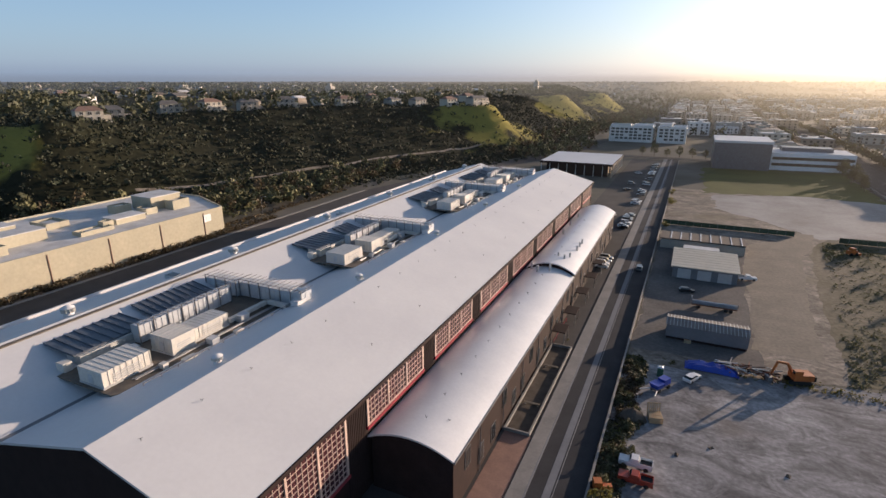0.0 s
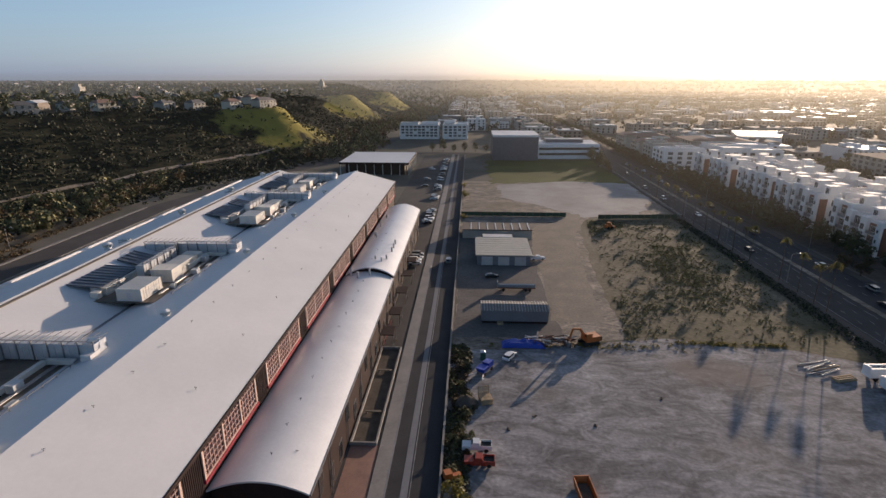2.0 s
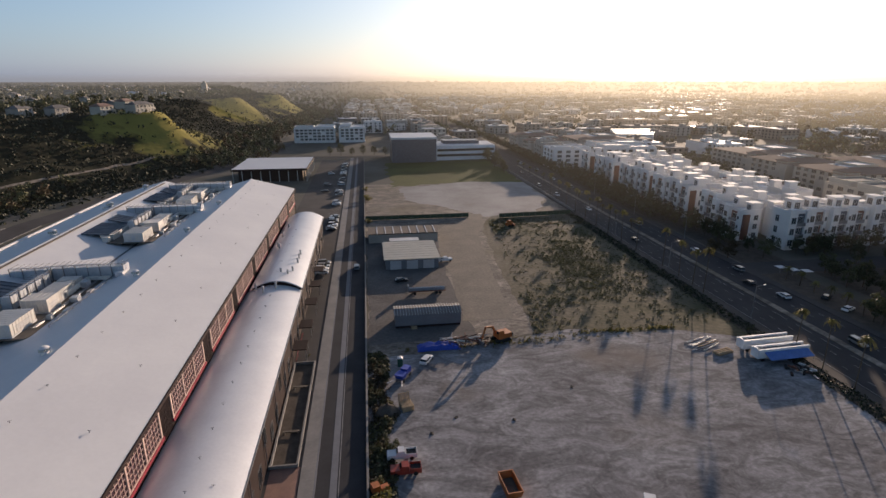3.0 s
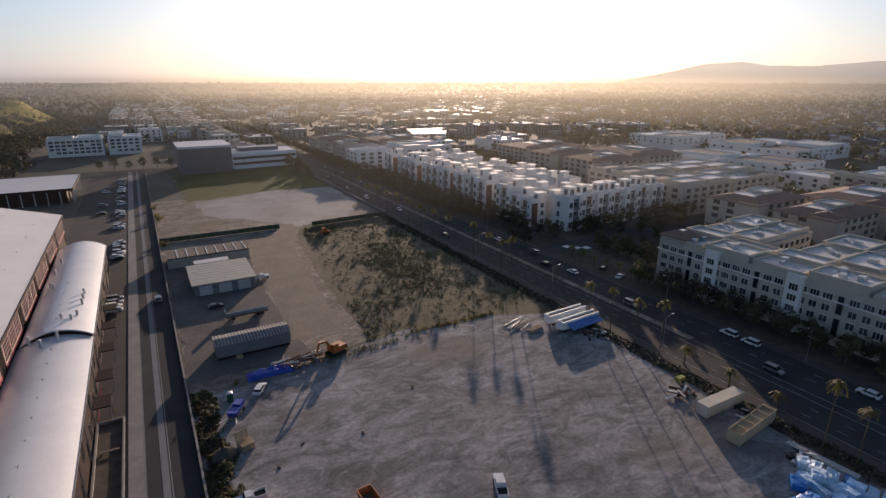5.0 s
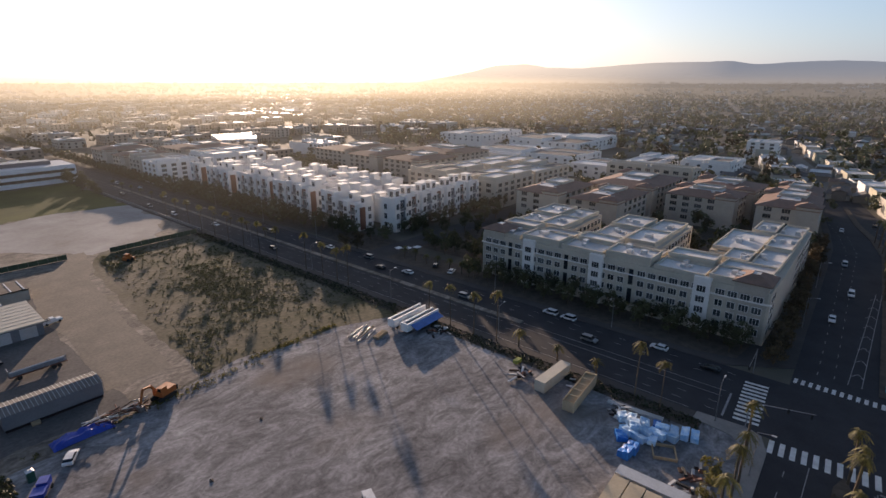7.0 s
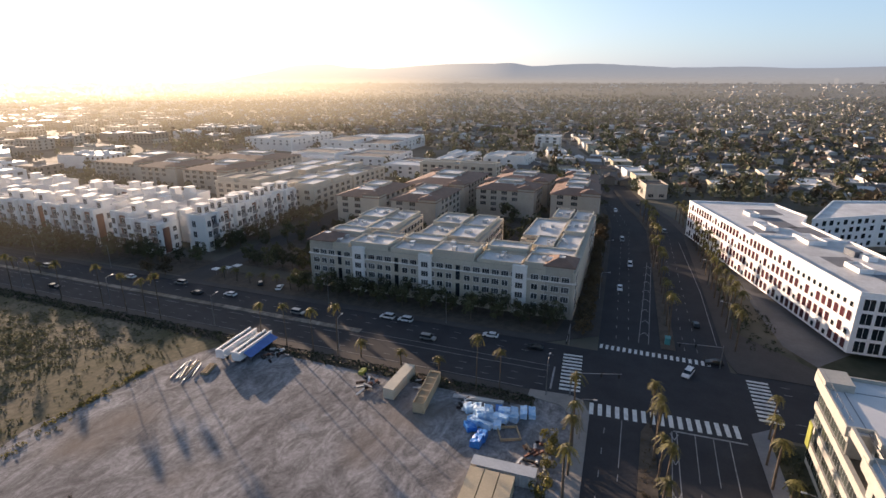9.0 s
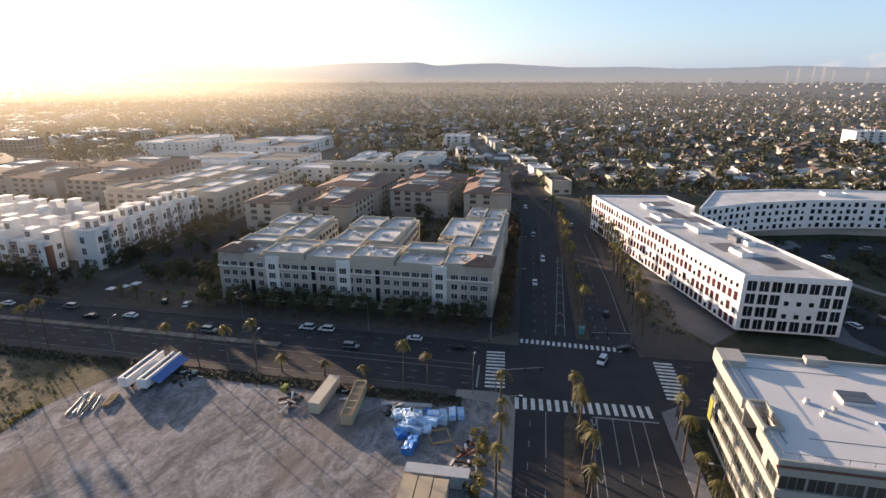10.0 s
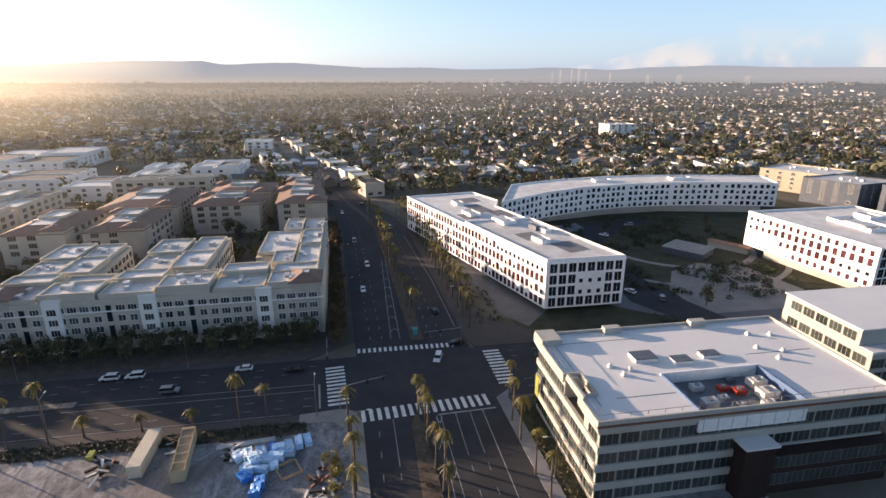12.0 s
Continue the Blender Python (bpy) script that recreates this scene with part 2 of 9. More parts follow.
def worn_tracks(m, stain):
    """Tyre tracks in two directions and earth-coloured stains over a gravel material."""
    t = m.node_tree
    socket = t.nodes["Principled BSDF"].inputs["Base Color"]
    out = socket.links[0].from_socket
    pos = t.nodes.new("ShaderNodeNewGeometry").outputs["Position"]
    for turn, wide, low, high, dim in ((-62, 0.35, 0.58, 0.7, 1.2), (18, 0.22, 0.58, 0.7, 0.8), (70, 0.28, 0.6, 0.7, 1.16)):
        warp, mp, n, r, mx = (t.nodes.new("ShaderNode" + k) for k in ("TexNoise", "Mapping", "TexNoise", "MapRange", "Mix"))
        mp.inputs["Rotation"].default_value, mp.inputs["Scale"].default_value = (0, 0, radians(turn)), (0.018, wide, 1)
        bend = t.nodes.new("ShaderNodeVectorMath")
        bend.operation = "MULTIPLY_ADD"
        bend.inputs[1].default_value = (34, 34, 0)
        warp.inputs["Scale"].default_value = 0.03
        t.links.new(pos, warp.inputs["Vector"]), t.links.new(warp.outputs["Color"], bend.inputs[0]), t.links.new(pos, bend.inputs[2])
        n.inputs["Scale"].default_value, n.inputs["Detail"].default_value = 1.0, 3.0
        t.links.new(bend.outputs[0], mp.inputs[0]), t.links.new(mp.outputs[0], n.inputs["Vector"])
        r.inputs[1].default_value, r.inputs[2].default_value, r.inputs[4].default_value = low, high, 0.75
        mx.data_type, mx.blend_type = "RGBA", "MULTIPLY"
        mx.inputs[7].default_value = (dim, dim, dim, 1)
        t.links.new(n.outputs["Fac"], r.inputs[0]), t.links.new(r.outputs[0], mx.inputs[0]), t.links.new(out, mx.inputs[6])
        out = mx.outputs[2]
    mp, n, r, mx = (t.nodes.new("ShaderNode" + k) for k in ("Mapping", "TexNoise", "MapRange", "Mix"))  # churned, trodden surface
    mp.inputs["Rotation"].default_value, mp.inputs["Scale"].default_value = (0, 0, radians(25)), (0.7, 1.3, 1)
    n.inputs["Scale"].default_value, n.inputs["Detail"].default_value, n.inputs["Roughness"].default_value, n.inputs["Distortion"].default_value = 0.17, 10.0, 0.72, 1.6
    r.inputs[1].default_value, r.inputs[2].default_value, r.inputs[3].default_value, r.inputs[4].default_value = 0.39, 0.61, 0.62, 1.36
    mx.data_type, mx.blend_type = "RGBA", "MULTIPLY"
    mx.inputs[0].default_value = 1.0
    t.links.new(pos, mp.inputs[0]), t.links.new(mp.outputs[0], n.inputs["Vector"]), t.links.new(n.outputs["Fac"], r.inputs[0])
    t.links.new(out, mx.inputs[6]), t.links.new(r.outputs[0], mx.inputs[7])
    out = mx.outputs[2]
    n, r, mx = (t.nodes.new("ShaderNode" + k) for k in ("TexNoise", "MapRange", "Mix"))
    n.inputs["Scale"].default_value, n.inputs["Detail"].default_value = 0.028, 9.0
    r.inputs[1].default_value, r.inputs[2].default_value, r.inputs[4].default_value = 0.56, 0.68, 0.7
    mx.data_type = "RGBA"
    mx.inputs[7].default_value = (*stain, 1)
    t.links.new(pos, n.inputs["Vector"]), t.links.new(n.outputs["Fac"], r.inputs[0]), t.links.new(r.outputs[0], mx.inputs[0])
    t.links.new(out, mx.inputs[6]), t.links.new(mx.outputs[2], socket)


worn_tracks(GRAVEL, (0.20, 0.165, 0.14))
worn_tracks(DIRT, (0.15, 0.125, 0.085))


def translucent(m, share):
    """Lets a leaf pass part of the light that falls on its other side."""
    t = m.node_tree
    b = t.nodes["Principled BSDF"]
    tr, mx = t.nodes.new("ShaderNodeBsdfTranslucent"), t.nodes.new("ShaderNodeMixShader")
    mx.inputs[0].default_value = share
    t.links.new(b.inputs["Base Color"].links[0].from_socket, tr.inputs["Color"])
    t.links.new(b.outputs[0], mx.inputs[1]), t.links.new(tr.outputs[0], mx.inputs[2])
    t.links.new(mx.outputs[0], t.nodes["Material Output"].inputs["Surface"])


for leafy in (LEAF, LEAF_OLIVE, LEAF_BROWN, PALM_LEAF, SCRUB_LEAF, FAR_LEAF, GRASS_LEAF):
    translucent(leafy, 0.42 if leafy in (PALM_LEAF, GRASS_LEAF) else 0.2)

HILL = HILL_BASE.copy()  # dark slope with ragged grassy spurs
HILL.name = "chaparral_slope"
ht = HILL.node_tree
ga, gn, gs, gr = ht.nodes.new("ShaderNodeAttribute"), ht.nodes.new("ShaderNodeTexNoise"), ht.nodes.new("ShaderNodeMath"), ht.nodes.new("ShaderNodeMapRange")
ga.attribute_name = "grass"
gn.inputs["Scale"].default_value, gn.inputs["Detail"].default_value = 0.05, 10.0
gs.operation = "ADD"
gr.inputs[1].default_value, gr.inputs[2].default_value = 0.82, 0.98
gm, gt = ht.nodes.new("ShaderNodeMix"), ht.nodes.new("ShaderNodeMix")
gm.data_type = gt.data_type = "RGBA"
gt.inputs[6].default_value, gt.inputs[7].default_value = (0.30, 0.25, 0.055, 1), (0.16, 0.145, 0.036, 1)
ht.links.new(ht.nodes.new("ShaderNodeNewGeometry").outputs["Position"], gn.inputs["Vector"])
ht.links.new(ga.outputs["Fac"], gs.inputs[0]), ht.links.new(gn.outputs["Fac"], gs.inputs[1])
ht.links.new(gs.outputs[0], gr.inputs[0]), ht.links.new(gr.outputs[0], gm.inputs[0]), ht.links.new(gn.outputs["Fac"], gt.inputs[0])
hb = ht.nodes["Principled BSDF"].inputs["Base Color"]
ht.links.new(hb.links[0].from_socket, gm.inputs[6]), ht.links.new(gt.outputs[2], gm.inputs[7]), ht.links.new(gm.outputs[2], hb)


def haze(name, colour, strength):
    """Far distance with the evening haze painted in as emission of the given colour."""
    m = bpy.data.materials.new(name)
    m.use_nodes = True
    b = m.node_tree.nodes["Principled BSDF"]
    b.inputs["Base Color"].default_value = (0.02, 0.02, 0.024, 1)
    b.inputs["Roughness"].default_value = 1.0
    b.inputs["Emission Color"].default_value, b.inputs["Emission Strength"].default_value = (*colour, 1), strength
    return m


HAZE = haze("mountain_haze_glow", (0.60, 0.55, 0.54), 0.62)
ht = HAZE.node_tree  # emission painted warmer and brighter towards the sun, until the ridge dissolves
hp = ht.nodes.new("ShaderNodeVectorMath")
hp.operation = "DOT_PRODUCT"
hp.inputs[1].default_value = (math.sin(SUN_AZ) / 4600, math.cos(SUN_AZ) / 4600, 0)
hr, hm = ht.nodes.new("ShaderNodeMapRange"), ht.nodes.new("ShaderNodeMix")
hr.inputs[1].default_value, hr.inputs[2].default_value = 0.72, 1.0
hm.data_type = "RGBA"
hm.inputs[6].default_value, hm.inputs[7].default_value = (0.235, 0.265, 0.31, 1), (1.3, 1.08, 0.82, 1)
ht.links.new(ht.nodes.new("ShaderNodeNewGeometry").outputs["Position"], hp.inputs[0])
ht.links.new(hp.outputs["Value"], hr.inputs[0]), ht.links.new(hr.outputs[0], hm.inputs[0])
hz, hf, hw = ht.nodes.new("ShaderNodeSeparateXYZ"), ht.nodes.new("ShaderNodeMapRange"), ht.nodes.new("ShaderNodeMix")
hw.data_type = "RGBA"  # paler emission at the foot of the ridge imitates thicker haze
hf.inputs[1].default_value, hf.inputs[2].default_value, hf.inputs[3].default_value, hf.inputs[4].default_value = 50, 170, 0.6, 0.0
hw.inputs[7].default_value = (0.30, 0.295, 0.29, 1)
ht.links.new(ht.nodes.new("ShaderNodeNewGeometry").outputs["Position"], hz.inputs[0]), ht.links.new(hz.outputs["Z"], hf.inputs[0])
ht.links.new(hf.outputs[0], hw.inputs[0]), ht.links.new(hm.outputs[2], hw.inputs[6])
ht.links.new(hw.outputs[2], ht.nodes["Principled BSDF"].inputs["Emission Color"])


def far_air(name, away, sunward, z0, z1, top, lumps=0.0):
    """Distant air or cloud drawn as emission: see-through below, thicker with height, its glow painted warmer towards
    the sun.
    """
    m = bpy.data.materials.new(name)
    m.use_nodes = True
    t = m.node_tree
    t.nodes.remove(t.nodes["Principled BSDF"])
    pos = t.nodes.new("ShaderNodeNewGeometry").outputs["Position"]
    dot, reach, tint = t.nodes.new("ShaderNodeVectorMath"), t.nodes.new("ShaderNodeMapRange"), t.nodes.new("ShaderNodeMix")
    dot.operation, tint.data_type = "DOT_PRODUCT", "RGBA"
    dot.inputs[1].default_value = (math.sin(SUN_AZ) / 3100, math.cos(SUN_AZ) / 3100, 0)
    reach.inputs[1].default_value, reach.inputs[2].default_value = 0.72, 1.0
    tint.inputs[6].default_value, tint.inputs[7].default_value = (*away, 1), (*sunward, 1)
    z, up = t.nodes.new("ShaderNodeSeparateXYZ"), t.nodes.new("ShaderNodeMapRange")
    up.interpolation_type = "SMOOTHSTEP"
    up.inputs[1].default_value, up.inputs[2].default_value, up.inputs[4].default_value = z0, z1, top
    t.links.new(pos, dot.inputs[0]), t.links.new(dot.outputs["Value"], reach.inputs[0]), t.links.new(reach.outputs[0], tint.inputs[0])
    t.links.new(pos, z.inputs[0]), t.links.new(z.outputs["Z"], up.inputs[0])
    cover = up.outputs[0]
    if lumps:
        puff, band, mul = t.nodes.new("ShaderNodeTexNoise"), t.nodes.new("ShaderNodeMapRange"), t.nodes.new("ShaderNodeMath")
        puff.inputs["Scale"].default_value, puff.inputs["Detail"].default_value = lumps, 8.0
        band.interpolation_type = "SMOOTHSTEP"
        band.inputs[1].default_value, band.inputs[2].default_value = 0.42, 0.66
        mul.operation = "MULTIPLY"
        t.links.new(pos, puff.inputs["Vector"]), t.links.new(puff.outputs["Fac"], band.inputs[0])
        t.links.new(band.outputs[0], mul.inputs[0]), t.links.new(cover, mul.inputs[1])
        cover = mul.outputs[0]
    glow, clear, mix = t.nodes.new("ShaderNodeEmission"), t.nodes.new("ShaderNodeBsdfTransparent"), t.nodes.new("ShaderNodeMixShader")
    t.links.new(tint.outputs[2], glow.inputs[0])
    t.links.new(cover, mix.inputs[0]), t.links.new(clear.outputs[0], mix.inputs[1]), t.links.new(glow.outputs[0], mix.inputs[2])
    t.links.new(mix.outputs[0], t.nodes["Material Output"].inputs["Surface"])
    return m


def haze_shell(name, radius, away, side, sunward, thin, thick, murk=0.0):
    """Glowing see-through shell that imitates evening air over the far plain: clear at the ground, thickest at eye
    height, gone above the hills, painted dense and warm below the sun.
    """
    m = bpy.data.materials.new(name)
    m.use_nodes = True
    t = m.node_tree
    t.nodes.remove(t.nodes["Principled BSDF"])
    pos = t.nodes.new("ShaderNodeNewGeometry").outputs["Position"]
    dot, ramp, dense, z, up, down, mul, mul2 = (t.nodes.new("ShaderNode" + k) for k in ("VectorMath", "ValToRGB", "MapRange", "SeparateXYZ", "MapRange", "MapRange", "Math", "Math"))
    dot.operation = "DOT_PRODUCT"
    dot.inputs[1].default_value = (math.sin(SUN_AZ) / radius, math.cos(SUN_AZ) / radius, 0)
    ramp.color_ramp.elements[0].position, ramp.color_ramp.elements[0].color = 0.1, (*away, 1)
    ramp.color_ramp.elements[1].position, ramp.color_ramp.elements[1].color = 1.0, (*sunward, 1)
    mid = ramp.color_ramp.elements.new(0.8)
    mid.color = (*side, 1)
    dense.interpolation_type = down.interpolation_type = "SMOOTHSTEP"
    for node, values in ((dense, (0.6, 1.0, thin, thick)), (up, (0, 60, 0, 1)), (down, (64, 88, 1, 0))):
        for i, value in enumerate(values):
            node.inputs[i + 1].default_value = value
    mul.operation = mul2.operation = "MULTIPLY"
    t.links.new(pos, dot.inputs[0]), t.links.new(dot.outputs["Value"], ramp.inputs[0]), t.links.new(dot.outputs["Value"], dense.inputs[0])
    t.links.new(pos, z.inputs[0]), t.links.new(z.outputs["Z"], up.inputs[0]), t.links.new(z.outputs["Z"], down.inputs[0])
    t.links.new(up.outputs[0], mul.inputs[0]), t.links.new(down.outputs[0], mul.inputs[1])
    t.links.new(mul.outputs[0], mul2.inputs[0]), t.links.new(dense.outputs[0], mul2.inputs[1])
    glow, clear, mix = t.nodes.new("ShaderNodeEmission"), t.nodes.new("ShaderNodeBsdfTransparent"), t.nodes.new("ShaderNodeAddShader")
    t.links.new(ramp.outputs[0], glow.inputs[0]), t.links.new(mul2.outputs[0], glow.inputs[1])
    dim = t.nodes.new("ShaderNodeMapRange")  # the shell also dims what lies behind it, as thick air would
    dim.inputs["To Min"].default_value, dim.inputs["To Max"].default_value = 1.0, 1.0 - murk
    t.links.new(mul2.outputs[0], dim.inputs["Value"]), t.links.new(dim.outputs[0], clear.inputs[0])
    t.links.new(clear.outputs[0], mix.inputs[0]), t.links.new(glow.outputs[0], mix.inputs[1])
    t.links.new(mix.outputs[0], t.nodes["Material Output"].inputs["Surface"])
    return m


# emissive rings at three distances, added in place of real haze
HAZE_SHELLS = [(250, haze_shell("thin_haze_glow", 250, (0.004, 0.0045, 0.005), (0.022, 0.019, 0.016), (0.095, 0.073, 0.052), 0.3, 0.85)),
              (820, haze_shell("near_haze_glow", 820, (0.058, 0.063, 0.072), (0.125, 0.11, 0.09), (0.50, 0.37, 0.23), 0.55, 0.85, 0.4)),
              (2000, haze_shell("far_haze_glow", 2000, (0.065, 0.07, 0.08), (0.15, 0.13, 0.11), (0.60, 0.46, 0.31), 0.6, 1.0, 0.6))]
# the cloud's brightness and sunward warmth are emission
CLOUD = far_air("far_cloud_bank", (0.34, 0.335, 0.34), (0.8, 0.7, 0.6), 520, 170, 0.8, 0.0032)
# skyline blocks and towers: the haze before them is painted as their own emission
HAZE_SUN = haze("sunward_haze_glow", (1.0, 0.80, 0.55), 0.75)
HAZE_TOWER = haze("skyline_haze_glow", (0.38, 0.37, 0.372), 0.56)
ROOF_GREY = mat("grey_shingle_roof", (0.16, 0.15, 0.145), (0.11, 0.105, 0.10), 0.3, 0.9, 0.1, island=0.2)
ROOF_BROWN = mat("brown_felt_roof", (0.12, 0.095, 0.08), (0.085, 0.07, 0.06), 0.2, 0.9, 0.1, 2.0)
GREEN_BOX = mat("dark_green_plastic", (0.02, 0.10, 0.07), None, 0.5, 0.5)
CAMPUS_SOIL = mat("planted_campus_soil", (0.075, 0.07, 0.05), (0.035, 0.042, 0.024), 0.15, 0.95, 0.4, 1.2, spec=0.15)
DARK_EARTH = mat("dark_dug_earth", (0.12, 0.10, 0.082), (0.07, 0.058, 0.048), 0.4, 0.95, 0.5, 1.5, spec=0.15)
CONTAINER_PALE = mat("cream_container_steel", (0.58, 0.52, 0.42), (0.50, 0.45, 0.36), 0.4, 0.6)
TEAL = mat("teal_box_paint", (0.05, 0.28, 0.30), None, 0.5, 0.5)
GREEN_SCREEN = mat("green_fence_fabric", (0.035, 0.075, 0.045), (0.025, 0.055, 0.035), 0.5, 0.85)


# ---- mesh tools ----
class Build:
    """Collects vertices and faces for one mesh."""

    def __init__(self):
        self.v, self.f, self.k, self.slot = [], [], [], 0

    def add(self, verts, faces):
        n = len(self.v)
        self.v += [tuple(p) for p in verts]
        self.f += [tuple(n + i for i in face) for face in faces]
        self.k += [self.slot] * len(faces)
        return self

    def use(self, slot):
        """The material slot of the faces that follow."""
        self.slot = slot
        return self

    def box(self, x0, x1, y0, y1, z0, z1, m=None):
        p = [(x, y, z) for z in (z0, z1) for x, y in ((x0, y0), (x1, y0), (x1, y1), (x0, y1))]
        if m is not None:
            p = [m @ Vector(q) for q in p]
        return self.add(p, [(3, 2, 1, 0), (4, 5, 6, 7), (0, 1, 5, 4), (1, 2, 6, 5), (2, 3, 7, 6), (3, 0, 4, 7)])

    def prism(self, poly, z0, z1):
        n = len(poly)
        self.add([(x, y, z0) for x, y in poly] + [(x, y, z1) for x, y in poly],
                 [tuple(range(n - 1, -1, -1)), tuple(range(n, 2 * n))] + [(i, (i + 1) % n, n + (i + 1) % n, n + i) for i in range(n)])
        return self

    def rim(self, poly, z0, z1, t):
        """A parapet of thickness t inside a polygon that runs anticlockwise."""
        inner = inset(poly, t)
        n = len(poly)
        v = [(*p, z) for z in (z0, z1) for p in poly] + [(*p, z) for z in (z0, z1) for p in inner]
        f = []
        for i in range(n):
            j = (i + 1) % n
            f += [(i, j, n + j, n + i), (2 * n + j, 2 * n + i, 3 * n + i, 3 * n + j), (n + i, n + j, 3 * n + j, 3 * n + i), (j, i, 2 * n + i, 2 * n + j)]
        return self.add(v, f)

    def tube(self, a, b, r0, r1=None, n=8):
        a, b, r1 = Vector(a), Vector(b), r0 if r1 is None else r1
        q = (b - a).to_track_quat("Z", "Y")
        ring = [Vector((math.cos(2 * math.pi * i / n), math.sin(2 * math.pi * i / n), 0)) for i in range(n)]
        v = [a + q @ (c * r0) for c in ring] + [b + q @ (c * r1) for c in ring]
        return self.add(v, [(i, (i + 1) % n, n + (i + 1) % n, n + i) for i in range(n)] + [tuple(range(n - 1, -1, -1)), tuple(range(n, 2 * n))])

    def mesh(self, name, material):
        me = bpy.data.meshes.new(name)
        me.from_pydata(self.v, [], self.f)
        for one in material if isinstance(material, (list, tuple)) else [material]:
            me.materials.append(one)
        if len(self.k) == len(self.f) and any(self.k):
            me.polygons.foreach_set("material_index", self.k)
        me.update()
        return me


def inset(poly, t):
    """The polygon (anticlockwise) moved inwards by t."""
    out, n = [], len(poly)
    for i in range(n):
        a, b, c = (Vector(poly[k % n]) for k in (i - 1, i, i + 1))
        d0, d1 = (b - a).normalized(), (c - b).normalized()
        n0, n1 = Vector((-d0.y, d0.x)), Vector((-d1.y, d1.x))
        k = (n0 + n1) / max(1 + n0.dot(n1), 0.2)
        out.append(tuple(b + k * t))
    return out


def thing(name, label, category, x=0.0, y=0.0, z=0.0, rz=0.0, group="", kind=""):
    ob = new(name)
    ob.matrix_basis = pose(x, y, z, 0, 0, rz)
    ob.empty_display_size = 0.1
    return tagged(ob, label, category, group, kind)


def part(name, build, material, parent, label="", m=None):
    """One mesh under a thing or under a part, in the parent's own axes."""
    me = build.mesh(name, material) if isinstance(build, Build) else build
    ob = new(name, me)
    ob.parent = parent
    if m is not None:
        ob.matrix_basis = m
    return tagged(ob, label)


def solid(name, build, material, label, category, kind="", group=""):
    """One top-level mesh."""
    return tagged(new(name, build.mesh(name, material)), label, category, group, kind)


def sheet(name, poly, z, material, label, category="ground"):
    b = Build()
    b.add([(x, y, z) for x, y in poly], [tuple(range(len(poly)))])
    return solid(name, b, material, label, category, "structure")


# ---- ground, roads ----
YARD_ASPHALT = mat("dusty_dark_asphalt", (0.15, 0.138, 0.13), (0.095, 0.088, 0.084), 0.1, 0.92, 0.2, 1.2, detail=12.0, grain=0.18, spec=0.15)
YARD_TRACK = mat("dusty_tan_asphalt", (0.25, 0.215, 0.175), (0.18, 0.155, 0.128), 0.12, 0.92, 0.2, 1.2, detail=11.0, grain=0.15, spec=0.15)
def rect(x0, x1, y0, y1):
    return [(x0, y0), (x1, y0), (x1, y1), (x0, y1)]


def axis_y(x):
    """Where the cross road's axis runs: nearly straight, bending left beyond the offices."""
    return float(np.interp(x, (-60, 137, 199, 262, 290, 318, 364, 410, 523, 656, 985, 2600), (-7.0, 0.5, 3.0, 5.6, 11.0, 19.0, 28.0, 39.5, 71.0, 109.0, 205.0, 665.0)))


def cross(x, off):
    """A point of the cross road, off metres to the left of its axis."""
    return (x - 0.04 * off, axis_y(x) + off)


def cross_band(*stations):
    """An outline along the cross road through stations of (x, right side, left side)."""
    return [cross(x, r) for x, r, l in stations] + [cross(x, l) for x, r, l in reversed(stations)]


def arc_band(c, r0, r1, a0, a1, n=28):
    """A curved strip between two radii and two bearings."""
    p = [radians(a0 + (a1 - a0) * i / n) for i in range(n + 1)]
    return [(c[0] + r1 * math.cos(a), c[1] + r1 * math.sin(a)) for a in p] + [(c[0] + r0 * math.cos(a), c[1] + r0 * math.sin(a)) for a in reversed(p)]


def ragged(poly, amount=1.5, step=2.5):
    """The same outline with a worn, wandering border."""
    out = []
    for (xa, ya), (xb, yb) in zip(poly, poly[1:] + poly[:1]):
        d = Vector((xb - xa, yb - ya))
        k = max(1, int(d.length / step))
        n = Vector((-d.y, d.x)).normalized()
        for i in range(k):
            p = Vector((xa, ya)) + d * (i / k)
            w = amount * (noise.noise(Vector((p.x * 0.09, p.y * 0.09, 1.7))) + 0.6 * noise.noise(Vector((p.x * 0.37, p.y * 0.37, 6.1)))) * min(1.0, min(i, k - i) / 2)
            out.append(tuple(p + n * w))
    return out


b = Build()
b.add([(r * math.cos(2 * math.pi * i / 96), r * math.sin(2 * math.pi * i / 96), z) for r, z in ((2600, 0), (3400, 14), (4000, 33), (4700, 54)) for i in range(96)],
      [tuple(range(96))] + [(k + i, k + (i + 1) % 96, k + 96 + (i + 1) % 96, k + 96 + i) for k in (0, 96, 192) for i in range(96)])
solid("ground", b, CITY_GROUND, "brown and green city ground reaching the horizon", "ground", "structure")
sheet("road_1", rect(-18.5, -9.6, -200, 480), 0.06, ASPHALT, "dark asphalt street beside the long hangar", "road")
sheet("road_2", rect(100, 126, -400, 1500), 0.06, ASPHALT, "wide dark asphalt avenue with several lanes", "road")
sheet("road_3", cross_band((-60, -16.5, 16.5), (137, -16.5, 16.5), (199, -16.5, 16.5), (262, -16.5, 16.5), (290, -15.5, 15), (318, -13, 12), (364, -11, 11), (410, -10, 10)), 0.10, ASPHALT, "dark asphalt cross road with a planted median", "road")
